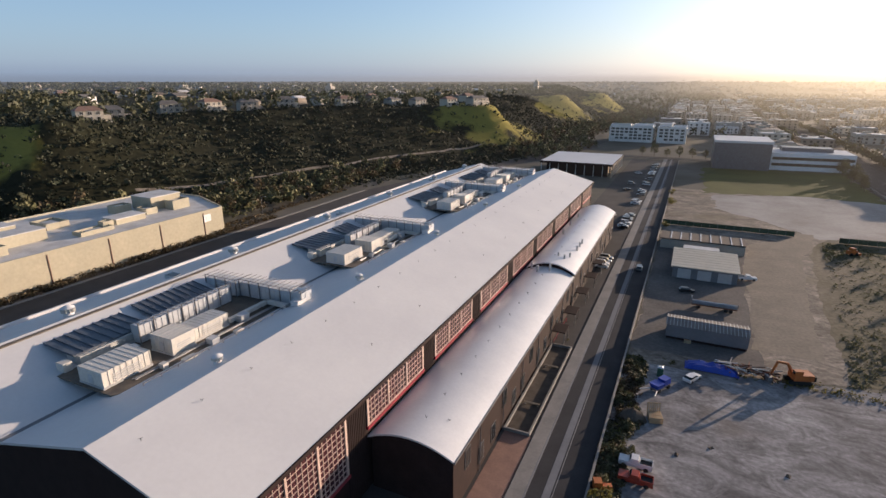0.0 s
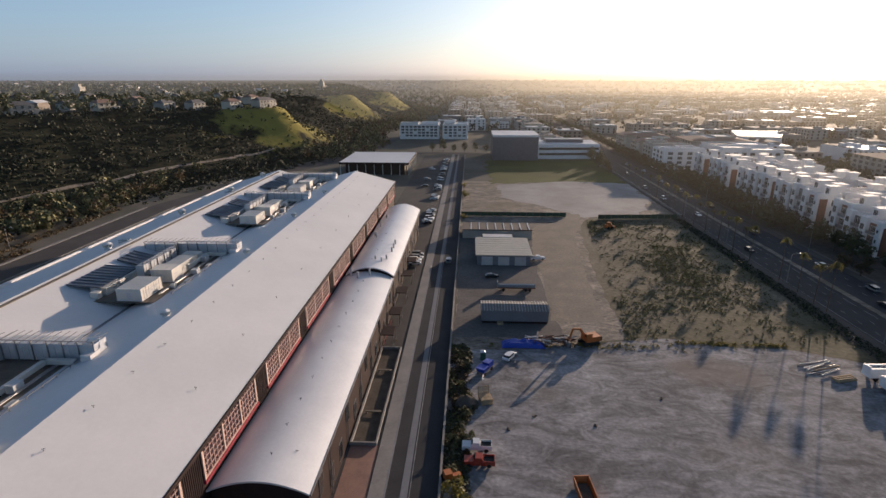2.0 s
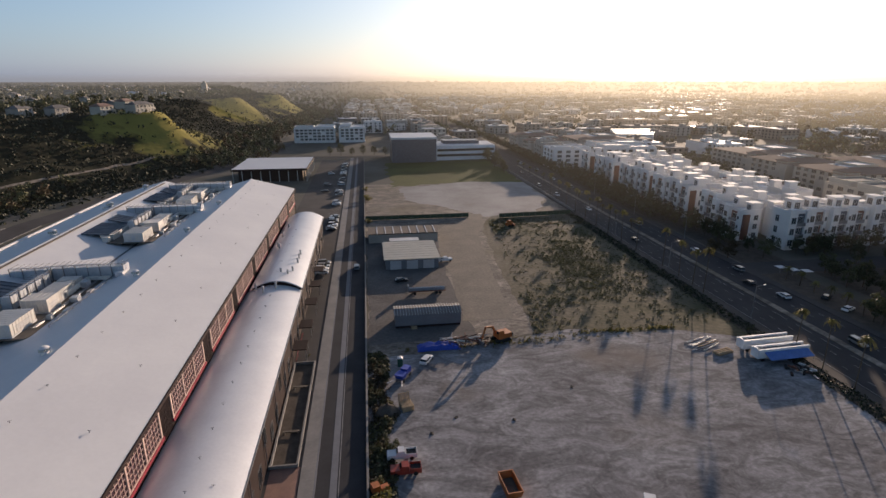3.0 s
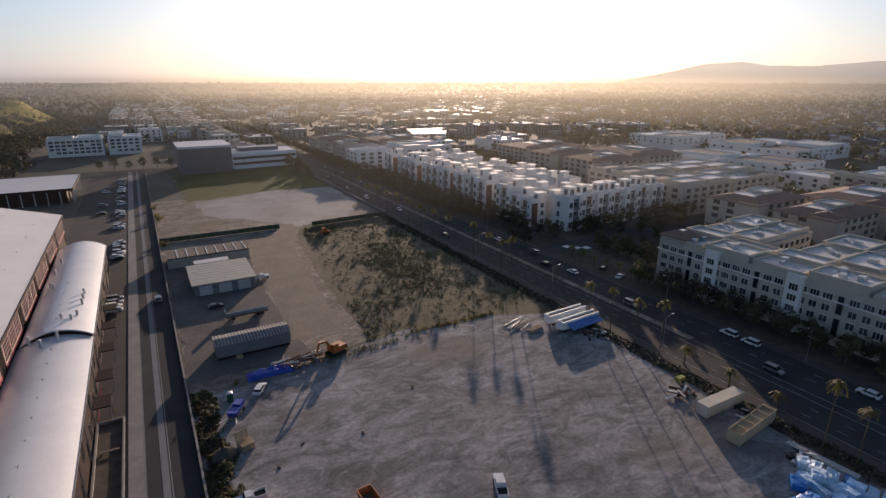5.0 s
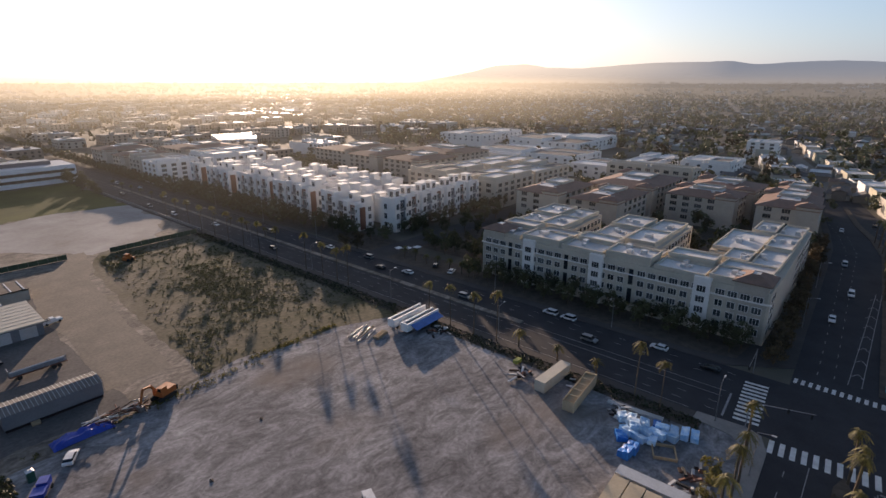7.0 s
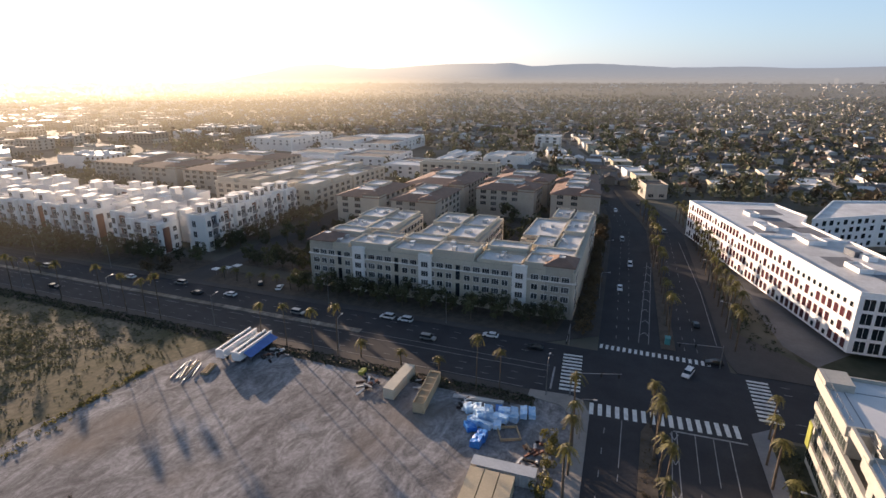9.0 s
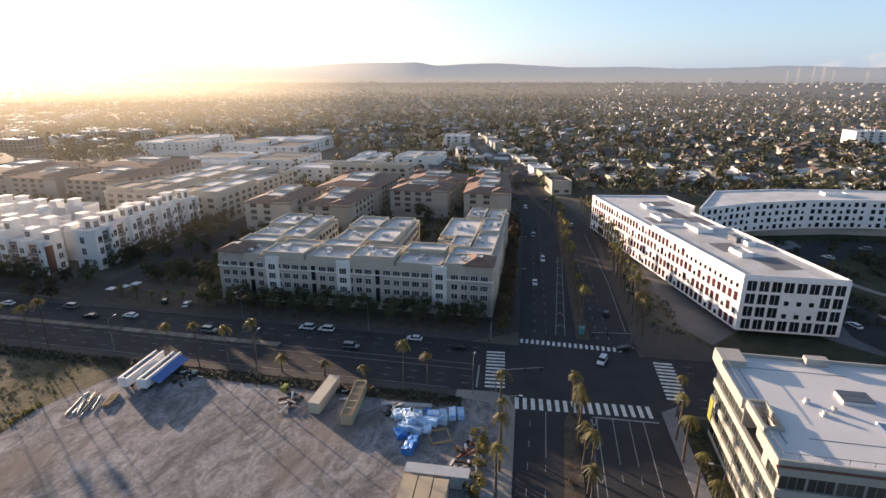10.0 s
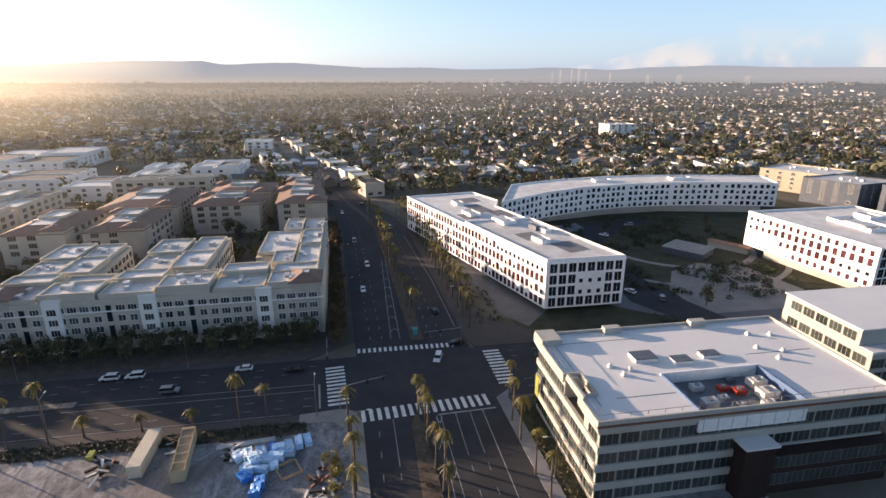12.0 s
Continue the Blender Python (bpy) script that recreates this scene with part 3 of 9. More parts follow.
sheet("road_4", [(-174, -100), (-161, -100), (-161, 270), (-132, 380), (-96, 470), (-84, 600), (-100, 600), (-114, 480), (-146, 392), (-174, 270)], 0.06, ASPHALT_OLD, "grey asphalt road behind the hangar", "road")
sheet("road_5", rect(-60, 100, 481, 494), 0.06, ASPHALT, "asphalt street at the end of the field", "road")
sheet("road_6", cross_band(*[(x, -9.5, 9.5) for x in (410, 523, 656, 985, 2600)]), 0.10, ASPHALT_PALE, "long straight boulevard through the far houses", "road")
sheet("road_7", [(126, 160), (262, 160), (262, 172), (126, 172)], 0.08, ASPHALT_OLD, "side street between the apartment blocks", "road")
solid("pavement_1", Build().box(-21, -18.5, 40, 480, 0.0, 0.2), CONCRETE, "pale concrete pavement beside the street", "pavement", "structure")
solid("pavement_2", Build().prism([cross(40, 16.5), cross(95, 16.5), (99.6, 17.4), (101, 20.4), (100.2, 30), (97, 30), (96, 22), cross(93, 20), cross(40, 20)], 0, 0.22), CONCRETE, "pale pavement along the cross road", "pavement", "structure")
solid("pavement_3", Build().prism([cross(40, -19.6), cross(98, -19.6), cross(103, -22), cross(99, -16.5), cross(40, -16.5)], 0, 0.22), GUTTER, "pale pavement with palm planting squares", "pavement", "structure")
solid("pavement_4", Build().prism([(126, 31), cross(136, 16.5), cross(199, 16.5), cross(262, 16.5), cross(290, 15), cross(318, 12), cross(318, 14.5), cross(290, 18), cross(262, 19), cross(199, 19), (131.5, 29.5), (129, 40), (129, 160), (126, 160)], 0, 0.22), ASPHALT_OLD, "pale pavement round the apartment block", "pavement", "structure")
solid("pavement_5", Build().prism([(126, -36), (134, -38), cross(150, -22), cross(199, -21.5), cross(262, -20.5), cross(290, -19.5), cross(318, -17), cross(318, -13), cross(290, -15.5), cross(262, -16.5), cross(199, -16.5), cross(132, -16.5), (126, -18)], 0, 0.22), ASPHALT_OLD, "pavement beside the white offices", "pavement", "structure")
solid("pavement_6", Build().box(126, 129.5, 172, 700, 0, 0.22), ASPHALT_OLD, "pavement in front of the white row houses", "pavement", "structure")
solid("pavement_7", Build().box(97.2, 100, 30, 500, 0, 0.2), ASPHALT_OLD, "narrow dark pavement along the avenue", "pavement", "structure")
sheet("gutter_strip", rect(-15.8, -14.6, -200, 480), 0.09, GUTTER, "grey concrete strip along the street", "road")
solid("kerb_1", Build().box(-18.5, -18.2, 40, 480, 0.0, 0.17), GUTTER, "grey concrete kerb", "kerb", "structure")
solid("wall_lot", Build().box(-9.6, -9.2, -40, 470, 0.0, 0.9), CONCRETE, "low pale concrete wall between street and lot", "wall", "structure")
sheet("lot", ragged([(-9, -60), (97, -60), (97, 110), (88, 118), (76, 123), (61, 124), (46, 128), (29, 125), (10, 120), (-9, 119)], 1.4), 0.05, GRAVEL, "pale compacted gravel building lot with tyre tracks")
sheet("yard", ragged([(-9, 119), (10, 120), (29, 125), (36, 127), (40, 190), (46, 240), (58, 262), (-9, 262)], 1.6), 0.035, DIRT, "bare brown dirt yard with parked machines")
sheet("yard_asphalt", ragged([(-8.8, 126), (20, 127), (19, 150), (20, 200), (24, 237), (-8.8, 237)], 1.4), 0.045, YARD_ASPHALT, "dark worn asphalt of the machine yard", "road")
sheet("yard_drive", ragged([(18, 137), (33, 137), (36, 180), (41, 225), (47, 242), (50, 262), (44, 262), (40, 250), (24, 235), (20, 200), (20, 165)], 1.0), 0.055, YARD_TRACK, "worn pale asphalt drive across the yard", "road")
sheet("scrubland", ragged([(36, 127), (46, 128), (61, 124), (76, 123), (88, 118), (97, 110), (97.2, 254), (40, 254), (36, 180)], 2.2), 0.02, SCRUB_GROUND, "scrubby vacant land with brown dirt")
sheet("gravel_field", ragged([(12, 300), (30, 285), (51, 255), (80, 262), (97, 300), (97, 345), (60, 352), (14, 338)], 4.0), 0.04, GRAVEL_PALE, "pale gravel field")
sheet("dirt_field", ragged([(-9, 262), (60, 262), (97.2, 262), (97.2, 350), (-9, 350)], 1.0), 0.02, DIRT, "bare dirt field")
sheet("grass_field", ragged([(8, 340), (60, 352), (97.2, 345), (97.2, 455), (8, 445)], 5.0), 0.03, GRASS, "green grass field")
sheet("car_park", rect(-45, -21, 225, 470), 0.05, ASPHALT_OLD, "brown asphalt car park")
sheet("hangar_apron", rect(-135, -21, -20, 225), 0.03, ASPHALT_OLD, "brown asphalt apron round the hangar")
sheet("campus_ground", [(126, -36), (340, -8), (340, -260), (126, -260)], 0.02, CAMPUS_SOIL, "dark planted ground of the office campus")
sheet("campus_plaza", [(137, -38), (147, -32), (236, -22), (256, -19), (256, -24), (150, -50)], 0.06, PLAZA, "grey paved plaza beside the white office bar", "pavement")
sheet("campus_plaza", arc_band((205, -128), 62, 80, 95, 205), 0.045, PLAZA, "paved path curving through the campus", "pavement")
sheet("campus_plaza", [(136, -100), (158, -100), (176, -112), (184, -128), (178, -146), (150, -150), (136, -140)], 0.05, CONCRETE, "pale paved court with small trees", "pavement")
sheet("campus_plaza", [(228, -70), (238, -62), (250, -84), (256, -104), (244, -104)], 0.06, GUTTER, "pale parking strip before the curved wing", "pavement")
sheet("campus_path", arc_band((212, -134), 33, 36, 60, 250), 0.055, CONCRETE, "thin pale path round the low pavilion", "pavement")
sheet("campus_path", arc_band((205, -128), 47, 49.5, 80, 230), 0.055, CONCRETE, "thin pale curved path", "pavement")
sheet("campus_drive", [(150, -80), (165, -82), (215, -85), (255, -110), (262, -150), (250, -150), (240, -120), (205, -98), (160, -96), (122, -108), (122, -94)], 0.07, ASPHALT, "curved asphalt drive between the offices", "road")
sheet("office_bed", [cross(30, -19.6), (30, -28), (99, -28), cross(98, -19.6)], 0.07, CAMPUS_SOIL, "dark planted bed along the pale office")
sheet("brick_court", rect(-26.4, -21.2, 40, 82), 0.07, BRICK_PAVING, "red brick paved strip", "pavement")
b = Build().rim(rect(-26.6, -21.6, 82, 119), 0.0, 0.7, 0.35)
solid("court_wall", b, CONCRETE, "low concrete wall round the planted court", "wall", "structure")
sheet("court_grass", rect(-26.2, -22, 82.4, 118.6), 0.09, DARK_EARTH, "dark green planted court")

# ---- road paint ----


def crosswalk(name, p, q, width, count, label):
    """Bars from p to q, each along the traffic."""
    p, q = Vector(p), Vector(q)
    d = q - p
    t = thing(name, label, "crosswalk", *p, 0.12, math.degrees(math.atan2(d.y, d.x)), kind="structure")
    step = d.length / count
    me = Build().box(0, step * 0.5, -width / 2, width / 2, 0, 0.02).mesh("stripe", PAINT)
    for i in range(count):
        part("stripe", me, PAINT, t, m=pose(step * (i + 0.25), 0, 0))


crosswalk("crosswalk_1", (97.2, 16.2), (99.4, -15.6), 4.6, 17, "zebra crossing of white bars on asphalt")
crosswalk("crosswalk_2", (129.1, 16.6), (128.6, -12.4), 2.5, 19, "zebra crossing of short white bars")
crosswalk("crosswalk_3", (102.4, 21.0), (121.6, 22.6), 5.0, 11, "zebra crossing of white bars across the avenue")
crosswalk("crosswalk_4", (105.2, -22.2), (123.9, -21.9), 4.8, 11, "zebra crossing of white bars across the avenue")


def dashes(b, p, q, w, on, off, z):
    p, q = Vector(p), Vector(q)
    d, n = (q - p).normalized(), (q - p).length
    side = Vector((-d.y, d.x)) * w / 2
    s = 0.0
    while s < n:
        a, c = p + d * s, p + d * min(s + on, n)
        b.add([(*(a - side), z), (*(c - side), z), (*(c + side), z), (*(a + side), z)], [(0, 1, 2, 3)])
        s += on + off


b = Build()
dashes(b, (40, 8.3), (79, 8.3), 0.14, 2.0, 5.0, 0.125)
dashes(b, (79, 8.3), (95, 8.5), 0.16, 99, 0, 0.125)
dashes(b, (40, 11.6), (95, 11.9), 0.14, 2.0, 5.0, 0.125)
for y in (-6.2, -9.7):
    dashes(b, (40, y), (80, y), 0.14, 2.0, 5.0, 0.125)
    dashes(b, (80, y), (95, y), 0.16, 99, 0, 0.125)
dashes(b, (40, -13.2), (95.4, -12.8), 0.2, 99, 0, 0.125)
dashes(b, (95, -2.0), (95.6, -16.2), 0.5, 99, 0, 0.125)
for y0, y1 in ((-0.8, -1.7), (-3.2, -2.6)):
    dashes(b, (50, y0), (94.8, y1), 0.18, 99, 0, 0.125)
for off in (8.4, 11.8):
    for xa, xb in ((136, 199), (199, 262), (262, 290), (290, 318)):
        dashes(b, cross(xa, off), cross(xb, off), 0.14, 2.0, 5.0, 0.125)
for off in (-6.4, -9.6):
    for xa, xb in ((134, 199), (199, 262), (262, 290), (290, 318)):
        dashes(b, cross(xa, off), cross(xb, off), 0.14, 2.0, 5.0, 0.125)
dashes(b, cross(140, -15.2), cross(182, -15.6), 0.2, 399, 0, 0.125)
dashes(b, cross(182, -15.6), cross(246, -13.4), 0.2, 399, 0, 0.125)
dashes(b, (135, 6.1), (210.6, 4.8), 0.18, 99, 0, 0.125)
dashes(b, (135, 3.4), (211.9, 3.2), 0.18, 99, 0, 0.125)
for x in (140, 149, 158, 167, 176, 185, 194, 203):
    dashes(b, (x, 6.0), (x + 2.5, 4.6), 0.2, 99, 0, 0.127)
    dashes(b, (x + 2.5, 4.6), (x, 3.4), 0.2, 99, 0, 0.127)
for x in (56, 66, 76, 86, 94):
    dashes(b, (x, -1.3), (x - 2.2, -2.1), 0.2, 99, 0, 0.127)
    dashes(b, (x - 2.2, -2.1), (x, -2.9), 0.2, 99, 0, 0.127)
solid("lane_marking_1", b, LANE_PAINT, "white lane lines on the cross road", "road marking", "structure")
b = Build()
for x in (103.6, 107, 119.2, 122.6):
    dashes(b, (x, 27.5), (x, 900), 0.14, 2.0, 5.0, 0.075)
    dashes(b, (x, -400), (x, -26), 0.14, 2.0, 5.0, 0.075)
for x in (110.4, 113.2):
    dashes(b, (x, 27.5), (x, 80), 0.16, 99, 0, 0.075)
    dashes(b, (x, 80), (x, 900), 0.16, 6, 3, 0.075)
dashes(b, (100.8, 32), (100.8, 900), 0.14, 999, 0, 0.075)
dashes(b, (102.2, 25.5), (113, 26.2), 0.45, 99, 0, 0.075)
solid("lane_marking_2", b, LANE_PAINT, "white lane lines on the avenue", "road marking", "structure")
b = Build()
dashes(b, (-14.3, 40), (-14.3, 470), 0.12, 999, 0, 0.075)
for y in range(262, 440, 3):
    dashes(b, (-28, y), (-23, y), 0.1, 9, 0, 0.06)
solid("lane_marking_3", b, LANE_PAINT, "thin white lines on the hangar street", "road marking", "structure")
solid("median_1", Build().prism([(30, -0.3), (92, 1.7), (96.2, 3.2), (92, 4.5), (30, 5.3)], 0, 0.3), DARK_EARTH, "raised median with a pale kerb", "median", "structure")
solid("median_2", Build().prism(cross_band((133, -4.0, -0.2), (199, -3.8, -0.4), (262, -3.6, 0.2), (290, -3.2, 0.4), (318, -2.6, 0.4), (364, -1.8, 0.4)), 0, 0.3), DARK_EARTH, "raised planted median with palms", "median", "structure")
solid("median_3", Build().box(112.2, 114.4, 84, 420, 0, 0.25), DIRT, "narrow planted median of the avenue", "median", "structure")

sheet("verge_1", [(129, 34), (131, 24), (143, 24), (142, 122), (142, 160), (129, 160)], 0.05, DARK_EARTH, "dark planted verge before the apartment block")
sheet("verge_2", rect(131, 149, 172, 385), 0.05, DARK_EARTH, "dark planted verge before the row houses")
sheet("verge_3", rect(93, 97.2, 28, 256), 0.07, DARK_EARTH, "dark planted verge along the avenue")
sheet("court_1", rect(149, 262, 28, 172), 0.03, DARK_EARTH, "dark garden courts between apartment blocks")

# ---- hangar ----
EAVE, RIDGE, VALLEY = 17.2, 22.3, 17.0
hangar = thing("hangar", "long dark hangar with a white double gable roof", "building", -79, 142, 0)
sec = [(-38, EAVE - 0.4), (-18.5, RIDGE), (0, VALLEY), (19, RIDGE), (38, EAVE)]
for i in range(4):
    (xa, za), (xb, zb) = sec[i], sec[i + 1]
    b = Build()
    v = []
    for y in (-112.5, 112):
        v += [(xa, y, za), (xb, y, zb), (xb, y, zb - 0.35), (xa, y, za - 0.35)]
    b.add(v, [(0, 1, 5, 4), (2, 3, 7, 6), (0, 3, 2, 1), (4, 5, 6, 7), (1, 2, 6, 5), (0, 4, 7, 3)])
    part("roof", b, ROOF, hangar, "white membrane roof slope")
sec2 = [(-37.6, 0), (37.6, 0), (37.6, EAVE - 0.5), (19, RIDGE - 0.5), (0, VALLEY - 0.5), (-18.5, RIDGE - 0.5), (-37.6, EAVE - 0.9)]
m = len(sec2)
b = Build().add([(x, -112, z) for x, z in sec2] + [(x, 111.5, z) for x, z in sec2], [tuple(range(m)), tuple(range(2 * m - 1, m - 1, -1))] + [(i, m + i, m + (i + 1) % m, (i + 1) % m) for i in range(m)])
part("wall", b, DARK_METAL, hangar, "dark brown corrugated walls")
part("parapet", Build().box(-38.4, -37.8, -112.5, 112, EAVE - 1.2, EAVE + 0.25), ROOF, hangar, "white edge parapet")
part("fascia", Build().box(38.0, 38.25, -112.5, 112, EAVE - 0.55, EAVE + 0.05), DARK_METAL, hangar, "dark eave fascia")
part("valley_gutter", Build().box(-0.7, 0.7, -112.4, 111.9, VALLEY, VALLEY + 0.12), GUTTER, hangar, "grey valley gutter")
BAYS = [(34.4, 53.4, 6.8), (59.3, 77.8, 11.6), (83.2, 101.8, 11.6), (107.6, 126.8, 11.6), (132.4, 151.4, 11.6), (157, 175.4, 11.6), (181, 200.4, 11.6), (206, 225, 11.6), (231, 250, 11.6)]
WX, WTOP = 37.68, 16.45
pane_me = Build().box(-0.02, 0.02, 0, 1, 0, 1).mesh("pane", GLASS_RED)
for y0, y1, z0 in BAYS:
    cols, rows = 18, max(5, round((WTOP - z0) / 0.95))
    dy, dz = (y1 - y0) / cols, (WTOP - z0) / rows
    b = Build().add([(WX + e, y, z) for e in (0.0, 0.2) for y, z in ((y0 - 142.24, z0 - 0.1), (y1 - 141.76, z0 - 0.1), (y1 - 141.76, WTOP + 0.1), (y0 - 142.24, WTOP + 0.1), (y0 - 141.76, z0 + 0.1), (y1 - 142.24, z0 + 0.1), (y1 - 142.24, WTOP - 0.1), (y0 - 141.76, WTOP - 0.1))],
                    [f for i in range(4) for j in [(i + 1) % 4] for f in ((8 + i, 8 + j, 12 + j, 12 + i), (i, j, 8 + j, 8 + i), (4 + j, 4 + i, 12 + i, 12 + j))])
    win = part("window", b, MULLION, hangar, "pale pink lattice window")
    for w, wide in ((0.2, True), (0.045, False)):
        me = Build().box(WX, WX + (0.22 if wide else 0.12), -w, w, z0, WTOP).mesh("mullion", MULLION)
        for i in range(1, cols):
            if (i % 6 == 0) == wide:
                part("mullion", me, None, win, m=pose(0, y0 + i * dy - 142, 0))
    me = Build().box(WX + 0.01, WX + 0.11, y0 - 142, y1 - 142, -0.04, 0.04).mesh("glazing_bar", MULLION)
    for i in range(1, rows):
        part("glazing_bar", me, None, win, m=pose(0, 0, z0 + i * dz))
    part("sill", Build().box(WX - 0.1, WX + 0.35, y0 - 142.4, y1 - 141.6, z0 - 0.65, z0 - 0.12), RED_TRIM, win, "dark red sill")
    if 80 < y0 < 90:
        for i in range(cols):
            for j in range(rows):
                part("pane", pane_me, None, win, m=pose(WX - 0.02, y0 - 142 + i * dy, z0 + j * dz) @ Matrix.Diagonal((1, dy, dz, 1)))
    else:
        part("glazing", Build().box(WX - 0.05, WX + 0.01, y0 - 142, y1 - 142, z0, WTOP), GLASS_RED, win, "dark reddish glazing")
edges = [29.9] + [e for y0, y1, _ in BAYS for e in (y0, y1)] + [253.4]
for a, c in zip(edges[::2], edges[1::2]):
    if c - a < 1:
        continue
    k = int((c - a - 0.8) / 0.45)
    fold = [(WX - 0.1, a + 0.4 - 142)]
    for i in range(k):
        y = a + 0.4 + i * 0.45 - 142
        fold += [(WX, y), (WX + 0.08, y + 0.06), (WX + 0.08, y + 0.24), (WX, y + 0.3)]
    fold.append((WX - 0.1, a + 0.4 + k * 0.45 - 142))
    b = Build().prism(fold, 0.3, WTOP + 0.1)
    part("pier", b, DARK_METAL, hangar, "corrugated dark panel between windows")


def roof_z(x):
    """Height of the hangar's roof at x from its axis."""
    for (xa, za), (xb, zb) in zip(sec, sec[1:]):
        if xa <= x <= xb:
            return za + (zb - za) * (x - xa) / (xb - xa)
    return EAVE


# ---- things on the hangar's roof ----
ROOFX, ROOFY = -79, 142


def roof_anchor():
    b = Build().tube((0, 0, 0), (0, 0, 0.4), 0.05, n=6).tube((-0.25, 0, 0.4), (0.25, 0, 0.4), 0.04, n=5)
    return solid("roof_anchor", b, STEEL, "small steel safety anchor on the roof", "roof anchor", "", "roof anchors")


first = roof_anchor()
spots = [(-56.5, y, 21.3) for y in range(34, 252, 9)] + [(-47, y, 18.8) for y in range(70, 250, 18)] + [(-33.6, y, 12.05) for y in range(64, 142, 7)] + [(-34, y, 12.9) for y in range(150, 200, 9)]
for x, y, z in spots:
    copy_thing(first, pose(x, y, z, 0, 0, random.uniform(-20, 60)))
first.matrix_basis = pose(-30.5, 66, 11.0)


def roof_vent(x, y, z, s=1.0):
    t = thing("roof_vent", "white turbine roof vent on a collar", "vent", x, y, z, group="roof vents")
    part("collar", Build().tube((0, 0, -0.4), (0, 0, 0.55 * s), 0.75 * s, 0.65 * s, 12), ROOF, t)
    flutes = [((0.95 if i % 2 else 0.6) * s * math.cos(math.pi * i / 12), (0.95 if i % 2 else 0.6) * s * math.sin(math.pi * i / 12)) for i in range(24)]
    part("drum", Build().prism(flutes, 0.55 * s, 1.25 * s), BEIGE_METAL, t, "fluted turbine drum")
    part("cap", Build().tube((0, 0, 1.25 * s), (0, 0, 1.6 * s), 1.0 * s, 0.3 * s, 12), ROOF, t)


for y in (52.5, 92, 130, 168, 206, 240):
    roof_vent(-100.6, y, roof_z(-100.6 - ROOFX), 1.25)
for y in (51, 89.5, 127.5, 166, 204):
    roof_vent(-62.2, y, roof_z(-62.2 - ROOFX), 0.9)


def ribs(parent, x0, x1, y0, y1, z0, z1, axis, material, step=0.9):
    """Standing ribs over a sheet-metal box."""
    along = axis == "y"
    n = max(2, int(((y1 - y0) if along else (x1 - x0)) / step))
    me = (Build().box(x0 - 0.07, x1 + 0.07, -0.06, 0.06, z0, z1 + 0.05) if along else Build().box(-0.06, 0.06, y0 - 0.07, y1 + 0.07, z0, z1 + 0.05)).mesh("rib", material)
    for i in range(n + 1):
        part("rib", me, None, parent, m=pose(0, y0 + (y1 - y0) * i / n, 0) if along else pose(x0 + (x1 - x0) * i / n, 0, 0))


SCREEN = mat("blue_grey_sheet_metal", (0.50, 0.52, 0.55), (0.42, 0.44, 0.47), 0.5, 0.5, 0.03, 3.0, 0.1, island=0.08)


def air_handler(x0, x1, y0, y1, z0, h, label="cream ribbed air handling unit"):
    cx, cy = (x0 + x1) / 2, (y0 + y1) / 2
    t = thing("air_handler", label, "air handler", cx, cy, z0, group="rooftop units")
    part("base_frame", Build().box(x0 - cx - 0.15, x1 - cx + 0.15, y0 - cy - 0.15, y1 - cy + 0.15, 0, 0.3), GREY_METAL, t)
    case = part("casing", Build().box(x0 - cx, x1 - cx, y0 - cy, y1 - cy, 0.3, h), BEIGE_METAL, t)
    ribs(case, x0 - cx, x1 - cx, y0 - cy, y1 - cy, 0.3, h, "y" if y1 - y0 > x1 - x0 else "x", BEIGE_METAL)
    me = Build().box(x1 - cx + 0.01, x1 - cx + 0.1, -(y1 - y0) * 0.3, (y1 - y0) * 0.3, 0, 0.16).mesh("louvre", GREY_METAL)
    for i in range(4):
        part("louvre", me, None, t, m=pose(0, 0, 0.6 + i * 0.36))
    part("service_hatch", Build().box(-0.5, 0.5, y0 - cy - 0.12, y0 - cy, 0.5, 2.0), GREY_METAL, t)


def screen_wall(x0, x1, y0, y1, z0, h):
    """A louvred equipment screen along its longer side, with posts and a slatted top."""
    cx, cy = (x0 + x1) / 2, (y0 + y1) / 2
    t = thing("equipment_screen", "tall grey sheet metal screen round rooftop equipment", "screen", cx, cy, z0, group="rooftop screens")
    lx, ly = (x1 - x0) / 2, (y1 - y0) / 2
    along_x = lx > ly
    pan = part("panel_wall", Build().box(-lx, lx, -ly, ly, 0.2, h), SCREEN, t)
    ribs(pan, -lx, lx, -ly, ly, 0.2, h, "x" if along_x else "y", SCREEN, 1.1)
    wide = max(lx, ly)
    me = (Build().box(-0.05, 0.05, -ly - 0.7, ly + 0.7, 0, 0.1) if along_x else Build().box(-lx - 0.7, lx + 0.7, -0.05, 0.05, 0, 0.1)).mesh("trellis_slat", STEEL)
    k = int(2 * wide / 1.3)
    for i in range(k + 1):
        u = -wide + 2 * wide * i / k
        part("trellis_slat", me, None, t, m=pose(u if along_x else 0, 0 if along_x else u, h + 0.5))
    n = int(2 * max(lx, ly) / 3.2) + 1
    for i in range(n + 1):
        u = -max(lx, ly) + 2 * max(lx, ly) * i / n
        px, py = (u, -ly - 0.12) if along_x else (lx + 0.12, u)
        part("post", Build().box(px - 0.08, px + 0.08, py - 0.08, py + 0.08, 0, h + 0.7), STEEL, t)
    b = Build()
    if along_x:
        b.box(-lx, lx, -ly - 0.18, -ly - 0.06, h + 0.6, h + 0.7)
    else:
        b.box(lx + 0.06, lx + 0.18, -ly, ly, h + 0.6, h + 0.7)
    part("rail", b, STEEL, t)


